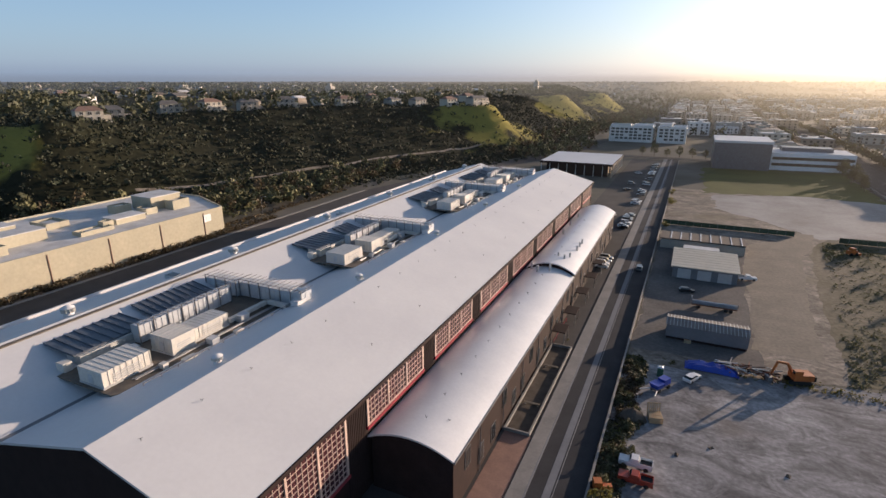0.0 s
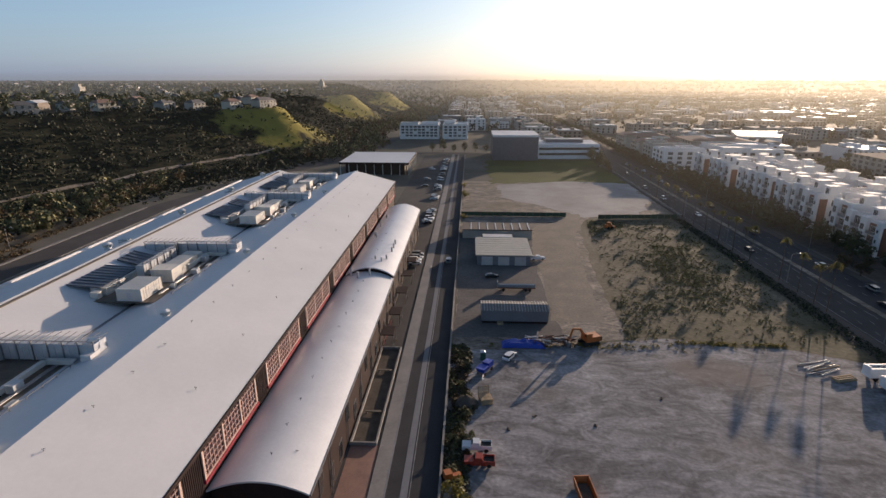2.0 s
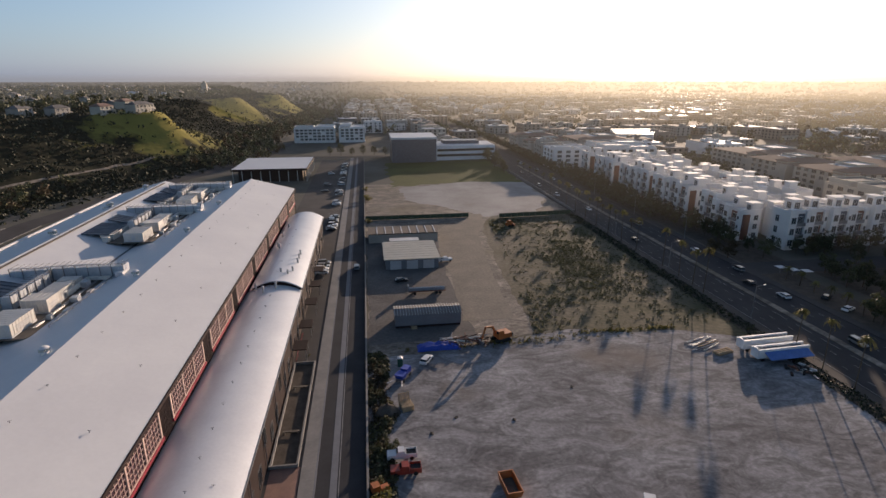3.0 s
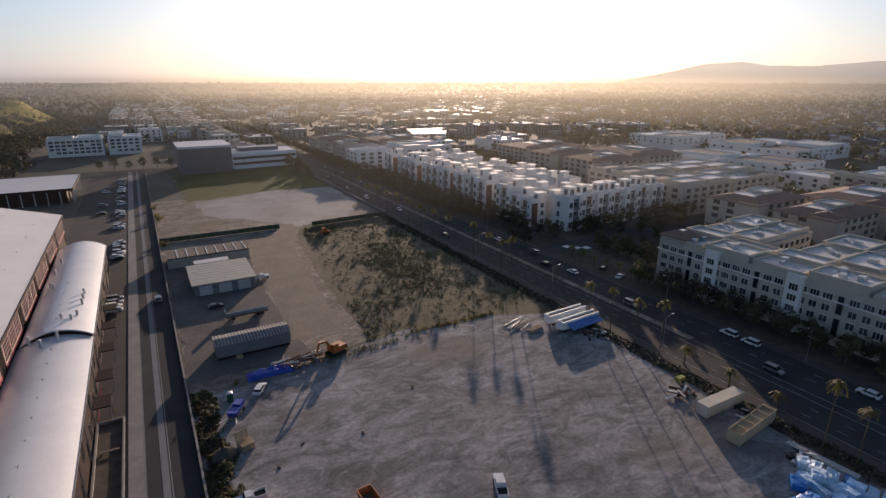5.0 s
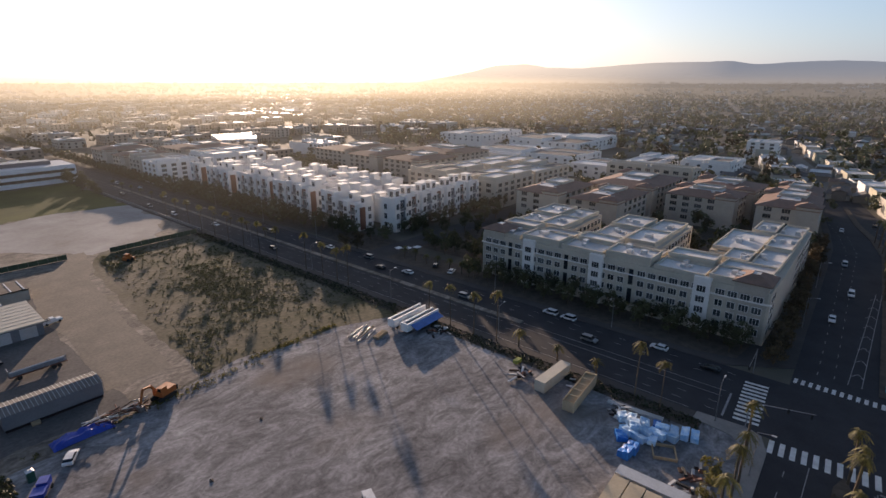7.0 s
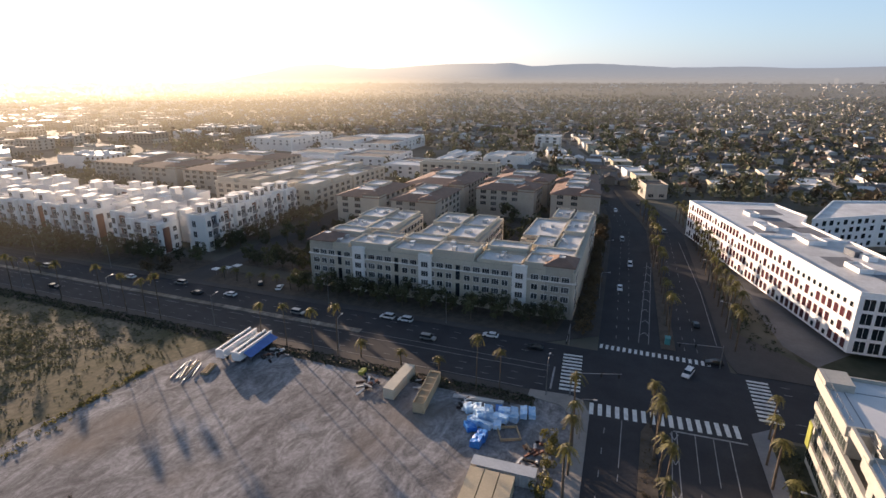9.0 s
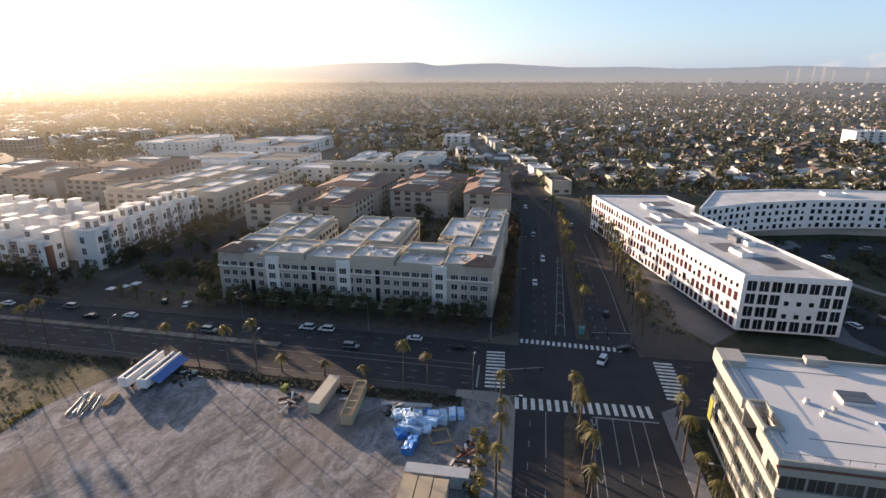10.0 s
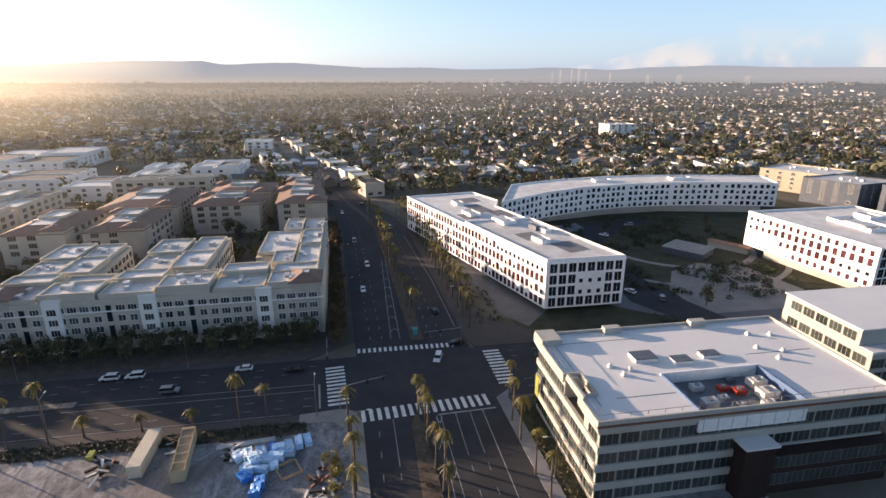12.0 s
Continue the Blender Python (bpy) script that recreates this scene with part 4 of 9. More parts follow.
def louvre_panel(x0, x1, y0, y1, z0, z1):
    """A sloping dark slatted panel that leans up towards +x."""
    cx, cy = (x0 + x1) / 2, (y0 + y1) / 2
    t = thing("louvre_panel", "dark blue sloping slatted roof panel", "roof panel", cx, cy, z0, group="slatted panels")
    lx, ly = (x1 - x0) / 2, (y1 - y0) / 2
    part("backing", Build().add([(-lx, -ly, 0), (lx, -ly, z1 - z0), (lx, ly, z1 - z0), (-lx, ly, 0), (-lx, -ly, -0.3), (lx, -ly, z1 - z0 - 0.3), (lx, ly, z1 - z0 - 0.3), (-lx, ly, -0.3)],
                                [(0, 1, 2, 3), (7, 6, 5, 4), (0, 4, 5, 1), (1, 5, 6, 2), (2, 6, 7, 3), (3, 7, 4, 0)]), DARK_PANEL, t)
    n = int(2 * ly / 1.5)
    me = Build().add([(-lx, -0.06, 0), (lx, -0.06, z1 - z0), (lx, 0.06, z1 - z0), (-lx, 0.06, 0), (-lx, -0.06, 0.16), (lx, -0.06, z1 - z0 + 0.16), (lx, 0.06, z1 - z0 + 0.16), (-lx, 0.06, 0.16)],
                     [(4, 5, 6, 7), (0, 1, 5, 4), (2, 3, 7, 6), (1, 2, 6, 5), (3, 0, 4, 7)]).mesh("slat", DARK_PANEL)
    for i in range(n + 1):
        part("slat", me, DARK_PANEL, t, m=pose(0, -ly + 2 * ly * i / n, 0))


def platform(y0, y1, long_screen):
    """A steel equipment deck across the valley, with all that stands on it."""
    deck = 18.9
    t = thing("roof_platform", "steel equipment deck across the roof valley", "platform", -82, (y0 + y1) / 2, 0)
    ly = (y1 - y0) / 2
    part("deck", Build().prism([(-7, -ly), (9, -ly), (12.2, -ly + 3), (12.2, ly), (-7, ly)], deck - 0.25, deck), DECK, t, "weathered deck boards")
    part("edge_beam", Build().box(12.0, 12.5, -ly + 3, ly, deck - 0.5, deck + 0.5), PINK_EDGE, t, "pale pink edge beam")
    b = Build()
    n = int(2 * ly / 3)
    for i in range(n):
        b.box(12.05, 12.17, -ly + 3 + i * 3, -ly + 3.12 + i * 3, deck, deck + 1.1)
    b.box(12.05, 12.17, -ly + 3, ly, deck + 1.02, deck + 1.12)
    part("guard_rail", b, STEEL, t)
    for x in (-5, 0, 11):
        for y in (-ly + 1, 0, ly - 1):
            part("stub_column", Build().box(x - 0.2, x + 0.2, y - 0.2, y + 0.2, roof_z(x - 3) - 0.1, deck - 0.25), STEEL, t)
    air_handler(-80.6, -75.2, y0 + 0.6, y0 + 8.4, deck, 2.7)
    air_handler(-88.4, -84.9, y0 + 3.5, y0 + 15, deck, 1.7, "shaded grey air handling unit with a slatted top")
    air_handler(-79.6, -74.6, y0 + 12, y0 + 16.4, deck, 3.0)
    air_handler(-79.4, -75.4, y0 + 17.2, y0 + 24.5, deck, 2.5)
    louvre_panel(-93.4, -85.6, y0 + 3, y0 + 16, 21.4, 20.9)
    if long_screen:
        louvre_panel(-94, -87, y0 + 19, y0 + 33, 21.75, 20.4)
        screen_wall(-85, -83.2, y0 + 12.5, y0 + 33, deck, 3.4)
    else:
        screen_wall(-84.4, -82.6, y0 + 14, y0 + 29, deck, 3.2)
        louvre_panel(-93, -87.5, y0 + 20, y0 + 27, 21.5, 20.2)
        air_handler(-80, -76, y0 + 26.5, y0 + 29.5, deck, 2.0)
    screen_wall(-92.5, -84, y1 - 4.2, y1 - 1.2, deck, 3.2)
    screen_wall(-83.8, -67.6, y1 - 3.4, y1 - 0.4, deck, 3.2)
    for k, (x, y, sx, sy, h) in enumerate(((-70.9, y0 + 12, 0.5, 1.2, 0.8), (-72.2, y0 + 18, 0.8, 0.8, 1.2), (-71.4, y0 + 23, 0.4, 0.9, 0.7), (-81.4, y0 + 10, 0.8, 0.6, 1.4), (-86, y0 + 1.6, 0.9, 0.7, 1.6), (-74.2, y0 + 27, 0.7, 1.0, 1.5), (-72.6, y0 + 8.6, 0.5, 0.5, 1.0))):
        u = thing("control_box", "small grey equipment cabinet on the roof deck", "cabinet", x, y, deck, group="deck cabinets")
        part("body", Build().box(-sx, sx, -sy, sy, 0.15, h), GREY_METAL if k % 2 else BEIGE_METAL, u)
        part("plinth", Build().box(-sx + 0.1, sx - 0.1, -sy + 0.1, sy - 0.1, 0, 0.15), STEEL, u)
    u = thing("deck_pipes", "thin steel pipes running along the roof deck", "pipes", -74, (y0 + y1) / 2, deck, group="deck pipes")
    for k, x in enumerate((0.2, 0.6, 1.1)):
        part("pipe", Build().tube((x, -ly + 4, 0.25 + 0.1 * k), (x, ly - 5, 0.25 + 0.1 * k), 0.09, n=6), STEEL, u)
    d = thing("duct", "pale bent ventilation duct on the roof deck", "duct", -72, y1 - 8, deck, group="ducts")
    part("run", Build().box(-3.6, -2.8, -7, 3, 0.5, 1.3).box(-3.6, 2, 2.6, 3.4, 0.5, 1.3), BEIGE_METAL, d)
    for y in (-6, -2, 2):
        part("support", Build().box(-3.3, -3.1, y - 0.1, y + 0.1, 0, 0.5), STEEL, d)
    h = thing("roof_hatch", "open white roof hatch at the deck edge", "hatch", -68.2, y1 - 3.8, roof_z(-68.2 - ROOFX), group="roof hatches")
    part("curb", Build().box(-0.9, 0.9, -1.2, 1.2, -0.5, 1.0), ROOF, h)
    part("lid", Build().box(-0.9, 0.9, -0.08, 0.08, 0, 2.0, pose(0, 1.1, 1.0, -20, 0, 25)), CAR_WHITE, h, "white tilted lid")


platform(41, 80.5, True)
platform(102, 137.5, False)
platform(166, 204, False)
platform(214, 248, False)
w = thing("roof_walkway", "narrow grey walkway strip along the ridge", "walkway", -96.5, 142, roof_z(-96.5 - ROOFX))
part("strip", Build().box(-0.45, 0.45, -108, 108, 0.0, 0.14), DECK, w)
for y in (75, 138, 205):
    s = thing("skylight", "flat dark roof skylight on a low curb", "skylight", -101, y, roof_z(-101 - ROOFX), group="skylights")
    part("curb", Build().box(-1.4, 1.4, -1.1, 1.1, -0.4, 0.45), GREY_METAL, s)
    part("pane", Build().box(-1.3, 1.3, -1.0, 1.0, 0.45, 0.5), GLASS, s)


# ---- annex ----
def barrel(x0, x1, y0, y1, z, rise, parent, label):
    b, k = Build(), 22
    v = []
    for y in (y0, y1):
        for d in (0, -0.3):
            v += [(x0 + (x1 - x0) * i / k, y, z + d + rise * 4 * i * (k - i) / k ** 2) for i in range(k + 1)]
    s, f = k + 1, []
    for i in range(k):
        f += [(i, i + 1, 2 * s + i + 1, 2 * s + i), (s + i + 1, s + i, 3 * s + i, 3 * s + i + 1), (i + 1, i, s + i, s + i + 1), (2 * s + i, 2 * s + i + 1, 3 * s + i + 1, 3 * s + i)]
    b.add(v, [q for i, q in enumerate(f) if i % 4 < 2])
    b.add(v, [q for i, q in enumerate(f) if i % 4 > 1] + [(0, 2 * s, 3 * s, s), (k, s + k, 3 * s + k, 2 * s + k)])
    ob = part("roof", b, ROOF_METAL, parent, label)
    for p in ob.data.polygons:
        p.use_smooth = abs(p.normal.y) < 0.5
    b = Build()
    v = [(x0 + 0.2 + (x1 - x0 - 0.4) * i / k, y0 + 0.5, z - 0.25 + (rise - 0.05) * 4 * i * (k - i) / k ** 2) for i in range(k + 1)]
    b.add(v, [tuple(range(k, -1, -1))])
    part("gable_end", b, DARK_METAL, parent, "dark arched end wall")
    return ob


annex = thing("hangar_annex", "long low annex with a silver barrel roof and dark walls", "building", -34, 142, 0)
barrel(-7.3, 7.3, 59 - 142, 143 - 142, 9.8, 1.9, annex, "silver barrel roof")
barrel(-6.6, 7.5, 142.6 - 142, 224 - 142, 10.6, 2.5, annex, "silver barrel roof")
part("wall", Build().box(-7.0, 7.0, 59.6 - 142, 142.8 - 142, 0, 9.6).box(-6.4, 7.1, 142.8 - 142, 223.5 - 142, 0, 10.4), DARK_METAL, annex, "dark brown walls")
part("eave_gutter", Build().box(7.3, 7.55, 59 - 142, 143 - 142, 9.45, 9.8), STEEL, annex)
part("eave_gutter", Build().box(7.5, 7.75, 142.6 - 142, 224 - 142, 10.25, 10.6), STEEL, annex)
frame_me = Build().use(0).box(0, 0.12, 0, 2.2, 0, 3.4).use(1).box(0.1, 0.14, 0.12, 1.04, 0.12, 3.28).box(0.1, 0.14, 1.16, 2.08, 0.12, 3.28).mesh("window", [STEEL, GLASS])
for i, y in enumerate(range(64, 222, 6)):
    part("window", frame_me, MULLION, annex, m=pose(7.0 if y < 141 else 7.1, y - 142, 1.2 if i % 3 else 4.6))
pipe_me = Build().tube((0, 0, 0), (0, 0, 9.4), 0.09, n=6).mesh("downpipe", STEEL)
for y in range(70, 222, 12):
    part("downpipe", pipe_me, STEEL, annex, m=pose(7.25 if y < 142 else 7.4, y - 142, 0))
for x, y, z, h in ((-36, 138, 11.9, 1.4), (-33, 140, 12.0, 1.6), (-38.5, 141, 11.6, 1.5), (-31, 149, 12.6, 1.2), (-33, 150, 12.9, 1.1), (-30, 152, 12.3, 1.3), (-29.5, 160, 12.2, 1.4), (-29.5, 164, 12.2, 1.4), (-29.5, 168, 12.2, 1.4), (-37, 175, 12.6, 1.4), (-38, 178, 12.4, 1.2), (-38, 190, 12.4, 1.3), (-37.5, 202, 12.4, 1.2)):
    t = thing("pipe_vent", "short capped metal vent pipe on the barrel roof", "vent pipe", x, y, z, group="vent pipes")
    part("pipe", Build().tube((0, 0, -0.5), (0, 0, h), 0.28, n=10), GREY_METAL, t)
    part("cap", Build().tube((0, 0, h), (0, 0, h + 0.25), 0.42, 0.1, 10), GREY_METAL, t)
for y, h in ((122, 3.4), (135, 3.0), (150, 3.2), (165, 3.0), (178, 3.4)):
    t = thing("loading_canopy", "dark steel canopy against the annex wall", "canopy", -25.2, y, 0, group="annex canopies")
    part("roof", Build().box(-1.6, 1.6, -2.5, 2.5, h, h + 0.25), DARK_METAL, t)
    for px, py in ((1.4, -2.3), (1.4, 2.3)):
        part("post", Build().box(px - 0.08, px + 0.08, py - 0.08, py + 0.08, 0, h), STEEL, t)
t = thing("handrail", "bright red painted handrail beside the annex", "handrail", -26.2, 126, 0)
part("rail", Build().box(-0.06, 0.06, -7, 8, 1.0, 1.12), RED_TRIM, t)
for y in (-7, -3.3, 0.4, 4.2, 8):
    part("post", Build().box(-0.05, 0.05, y - 0.05, y + 0.05, 0, 1.0), RED_TRIM, t)
for y in (92, 108):
    t = thing("planter_bench", "low dark timber bench in the planted court", "bench", -24, y, 0.09, group="court benches")
    part("seat", Build().box(-1.6, 1.6, -0.3, 0.3, 0.35, 0.5), DECK, t)
    for x in (-1.3, 1.3):
        part("leg", Build().box(x - 0.12, x + 0.12, -0.25, 0.25, 0, 0.35), CONCRETE, t)

# ---- pavilion behind the hangar ----
pav = thing("pavilion", "flat white-roofed pavilion with dark glass walls", "building", -72, 397, 0)
part("roof", Build().box(-24.5, 24.5, -28, 28, 8.2, 9.0), ROOF, pav)
part("fascia", Build().box(-24.7, 24.7, -28.3, -27.9, 7.6, 9.02).box(24.3, 24.7, -27.8, 28, 7.6, 9.02), DARK_METAL, pav)
part("wall", Build().box(-21, 21, -24, 26, 0, 8.2), DARK_METAL, pav)
for i in range(9):
    part("column", Build().tube((-24 + 6 * i, -27, 0), (-24 + 6 * i, -27, 8.2), 0.25, n=8), BEIGE_METAL, pav)
for i in range(10):
    part("column", Build().tube((24, -27 + 6 * i, 0), (24, -27 + 6 * i, 8.2), 0.25, n=8), BEIGE_METAL, pav)
    part("window", Build().box(20.98, 21.1, -23.5 + 4.8 * i, -19.2 + 4.8 * i, 0.5, 7.4), GLASS if i % 3 else WOOD, pav)


# ---- buildings: facades ----
def window_mesh(w, h, frame, glass, depth=0.14, bars=1):
    """A window that faces -y: a frame proud of the wall with its panes set in, all one piece."""
    f = 0.1
    xs = [-w / 2]
    n = bars + 1
    for i in range(n):
        xs += [-w / 2 + f + (w - f) * i / n, -w / 2 + (w - f) * (i + 1) / n]
    xs.append(w / 2)
    zs = [0, f, h - f, h]
    v = [(x, -depth, z) for z in zs for x in xs] + [(x, 0, z) for z in (0, h) for x in (-w / 2, w / 2)]
    k = len(xs)
    b = Build()
    faces, slots = [], []
    for r in range(3):
        for c in range(k - 1):
            faces.append((r * k + c, r * k + c + 1, (r + 1) * k + c + 1, (r + 1) * k + c))
            slots.append(1 if r == 1 and c % 2 == 1 else 0)
    a = 4 * k
    faces += [(a, a + 1) + tuple(range(k - 1, -1, -1)), (a + 3, a + 2) + tuple(range(3 * k, 4 * k)), (a + 2, a, 0, k, 2 * k, 3 * k), (a + 1, a + 3, 4 * k - 1, 3 * k - 1, 2 * k - 1, k - 1)]
    b.add(v, faces)
    b.k = slots + [0] * 4
    return b.mesh("window", [frame, glass])


WIN_APT = window_mesh(2.1, 2.0, STUCCO_WHITE, GLASS_HOME)
WIN_WIDE = window_mesh(2.5, 2.0, STUCCO_WHITE, GLASS_HOME, bars=2)
WIN_TRIPLE = window_mesh(3.4, 2.1, STUCCO, GLASS_HOME, bars=2)
# flat tall dark pane imitates the shade of a balcony recess
WIN_RECESS = window_mesh(1.6, 5.2, STUCCO_GREY, GLASS, 0.1, 0)
WIN_SMALL = window_mesh(1.1, 1.3, STUCCO_WHITE, GLASS_HOME, 0.1, 0)


def face(t, p, q, rows, z0, step, spacing, pick, margin=1.2):
    """Windows along the wall from p to q (outside on the right hand), rows of them from z0. pick(i, j) gives a mesh or None."""
    p, q = Vector(p), Vector(q)
    d = q - p
    n = max(1, int((d.length - 2 * margin) / spacing))
    turn = math.degrees(math.atan2(d.y, d.x))
    base = Vector(t.location)
    for i in range(n):
        u = p + d * ((margin + (d.length - 2 * margin) * (i + 0.5) / n) / d.length)
        for j in range(rows):
            me = pick(i, j)
            if me is not None:
                part("window", me, None, t, m=pose(u.x - base.x, u.y - base.y, z0 + j * step, 0, 0, turn))


def walls(t, poly, h, wall, name="wall"):
    c = t.location
    return part(name, Build().prism([(x - c.x, y - c.y) for x, y in poly], 0, h), wall, t)


def roof_pad(t, poly, z, h, wall, roof):
    """A raised flat roof with a parapet."""
    c = t.location
    q = [(x - c.x, y - c.y) for x, y in poly]
    pad = part("roof_terrace", Build().prism(q, z, z + h), wall, t)
    part("parapet", Build().rim(inset(q, -0.12), z + h - 0.25, z + h + 0.75, 0.4), wall, pad)
    part("roof", Build().prism(inset(q, 0.29), z + h, z + h + 0.06), roof, pad)


def tile_skirt(t, poly, z, rise, depth, name="roof"):
    """A hipped tile skirt round a flat middle."""
    c = t.location
    q = [(x - c.x, y - c.y) for x, y in poly]
    out, inn = inset(q, -0.7), inset(q, depth)
    n = len(q)
    b = Build().use(0).add([(*p, z) for p in out] + [(*p, z + rise) for p in inn] + [(*p, z - 0.25) for p in out],
                           [(i, (i + 1) % n, n + (i + 1) % n, n + i) for i in range(n)] + [(2 * n + i, 2 * n + (i + 1) % n, (i + 1) % n, i) for i in range(n)])
    b.use(1).add([(*p, z + rise - 0.15) for p in inn], [tuple(range(n))])
    b.add([(*p, z - 0.24) for p in out], [tuple(range(n - 1, -1, -1))])
    part(name, b, [TILE, ROOF_DIRTY], t, "terracotta tile skirt roof")


def rooftop_units(t, cx, cy, z, count, spread):
    c = t.location
    for _ in range(count):
        x, y = cx + random.uniform(-spread, spread) - c.x, cy + random.uniform(-spread, spread) - c.y
        s = random.uniform(0.6, 1.1)
        part("rooftop_unit", Build().box(x - s, x + s, y - s * 0.8, y + s * 0.8, z, z + s * 1.3), GREY_METAL, t)


# the large apartment block with two courts
apt = thing("apartment_building", "five-storey cream apartment block with flat roofs and courts", "building", 160, 75, 0)


def front_x(y):
    return 143.2 - 1.4 * (y - 26) / 94


def apt_wing(poly, h, wall=None):
    walls(apt, poly, h, wall or STUCCO)


apt_wing([(143.2, 26), (162.5, 26), (162, 120), (141.8, 120)], 15.6)
apt_wing([(162.4, 26.1), (224, 27.5), (224, 44.5), (162.4, 44)], 15.2)
apt_wing([(176, 43.9), (205, 43.9), (205, 50.5), (176, 50.5)], 15.1)
apt_wing([(162.2, 63), (203, 64), (198, 88.5), (162.1, 88)], 15.4)
apt_wing([(162, 97), (197.5, 99), (197, 122.8), (161.9, 121)], 15.3)
for k in range(6):
    y0 = 27.5 + k * 15.4
    y1 = y0 + 14.2
    h = (1.3, 0.5, 2.1, 0.9, 1.7, 0.6)[k]
    roof_pad(apt, [(front_x(y0) + 0.5, y0), (front_x(y0) + 10.5, y0), (front_x(y1) + 10.5, y1), (front_x(y1) + 0.5, y1)], 15.6, h, STUCCO, ROOF_DIRTY)
    rooftop_units(apt, front_x(y0) + 6, y0 + 7, 15.6 + h, 3, 3.5)
    roof_pad(apt, [(front_x(y0) + 11.2, y0 + 0.4), (front_x(y0) + 18.6, y0 + 0.4), (front_x(y1) + 18.6, y1 - 0.4), (front_x(y1) + 11.2, y1 - 0.4)], 15.6, 2.5 - h, STUCCO, ROOF_DIRTY)
for x0, x1, y0, y1, h in ((163.5, 183, 28, 35.5, 0.9), (184, 203, 28.2, 35.7, 1.5), (204, 223, 28.5, 35.6, 0.8), (163.5, 176, 36.5, 43.4, 1.3), (177, 204, 36.7, 49.8, 0.6), (205.5, 223, 36.6, 43.8, 1.2),
                          (163.5, 181, 64.5, 75, 1.3), (182, 200, 65, 74.4, 0.8), (163.5, 179, 76.2, 87, 0.7), (180.5, 197, 75.8, 87.4, 1.4),
                          (163.5, 180, 99, 108.5, 1.2), (181, 196.5, 100, 108.6, 0.7), (163.5, 178, 109.8, 120, 0.7), (179.5, 196, 109.8, 121, 1.3)):
    roof_pad(apt, rect(x0, x1, y0, y1), 15.35, h, STUCCO, ROOF_DIRTY)
    rooftop_units(apt, (x0 + x1) / 2, (y0 + y1) / 2, 15.4 + h, 3, 3)
CORNERS = ([(143.1, 26.6), (152.6, 26.6), (152.6, 35), (143.0, 35)], [(141.8, 110.6), (151.2, 110.6), (151.2, 119.6), (141.6, 119.6)])
c = apt.location
for q in CORNERS:
    tile_skirt(apt, q, 17.4, 1.8, 3.2, "corner_roof")
    part("corner_tower", Build().prism([(x - c.x, y - c.y) for x, y in q], 0.1, 17.3), STUCCO_GREY, apt)


def apt_pick(i, j):
    if i % 7 == 3:
        return WIN_RECESS if j in (0, 2) else None
    return WIN_WIDE if i % 7 in (0, 6) or j == 3 else WIN_APT


face(apt, (141.6, 120), (143.0, 26), 4, 2.6, 3.15, 3.15, apt_pick)
face(apt, (143.2, 26), (224, 27.5), 4, 2.6, 3.15, 3.4, apt_pick)
face(apt, (162, 97), (197.5, 99), 4, 2.6, 3.15, 3.4, apt_pick)
face(apt, (162.2, 63), (203, 64), 4, 2.6, 3.15, 3.4, apt_pick)
for k, y in enumerate((43, 75, 100)):
    x = front_x(y)
    part("bay", Build().prism([(x - 0.9 - c.x, y - 2.3 - c.y), (x + 1 - c.x, y - 2.3 - c.y), (x + 1 - c.x, y + 2.3 - c.y), (x - 0.9 - c.x, y + 2.3 - c.y)], 0.1, 16.4), STUCCO_WHITE, apt, "pale projecting bay")
    for j in range(4):
        part("window", WIN_WIDE, None, apt, m=pose(x - 0.9 - c.x, y - c.y, 2.6 + 3.15 * j, 0, 0, -90))
part("cornice", Build().prism([(p[0] - c.x, p[1] - c.y) for p in ((142.75, 25.6), (143.6, 25.6), (142.2, 120.3), (141.35, 120.3))], 12.0, 12.4), STUCCO_WHITE, apt, "pale string course")


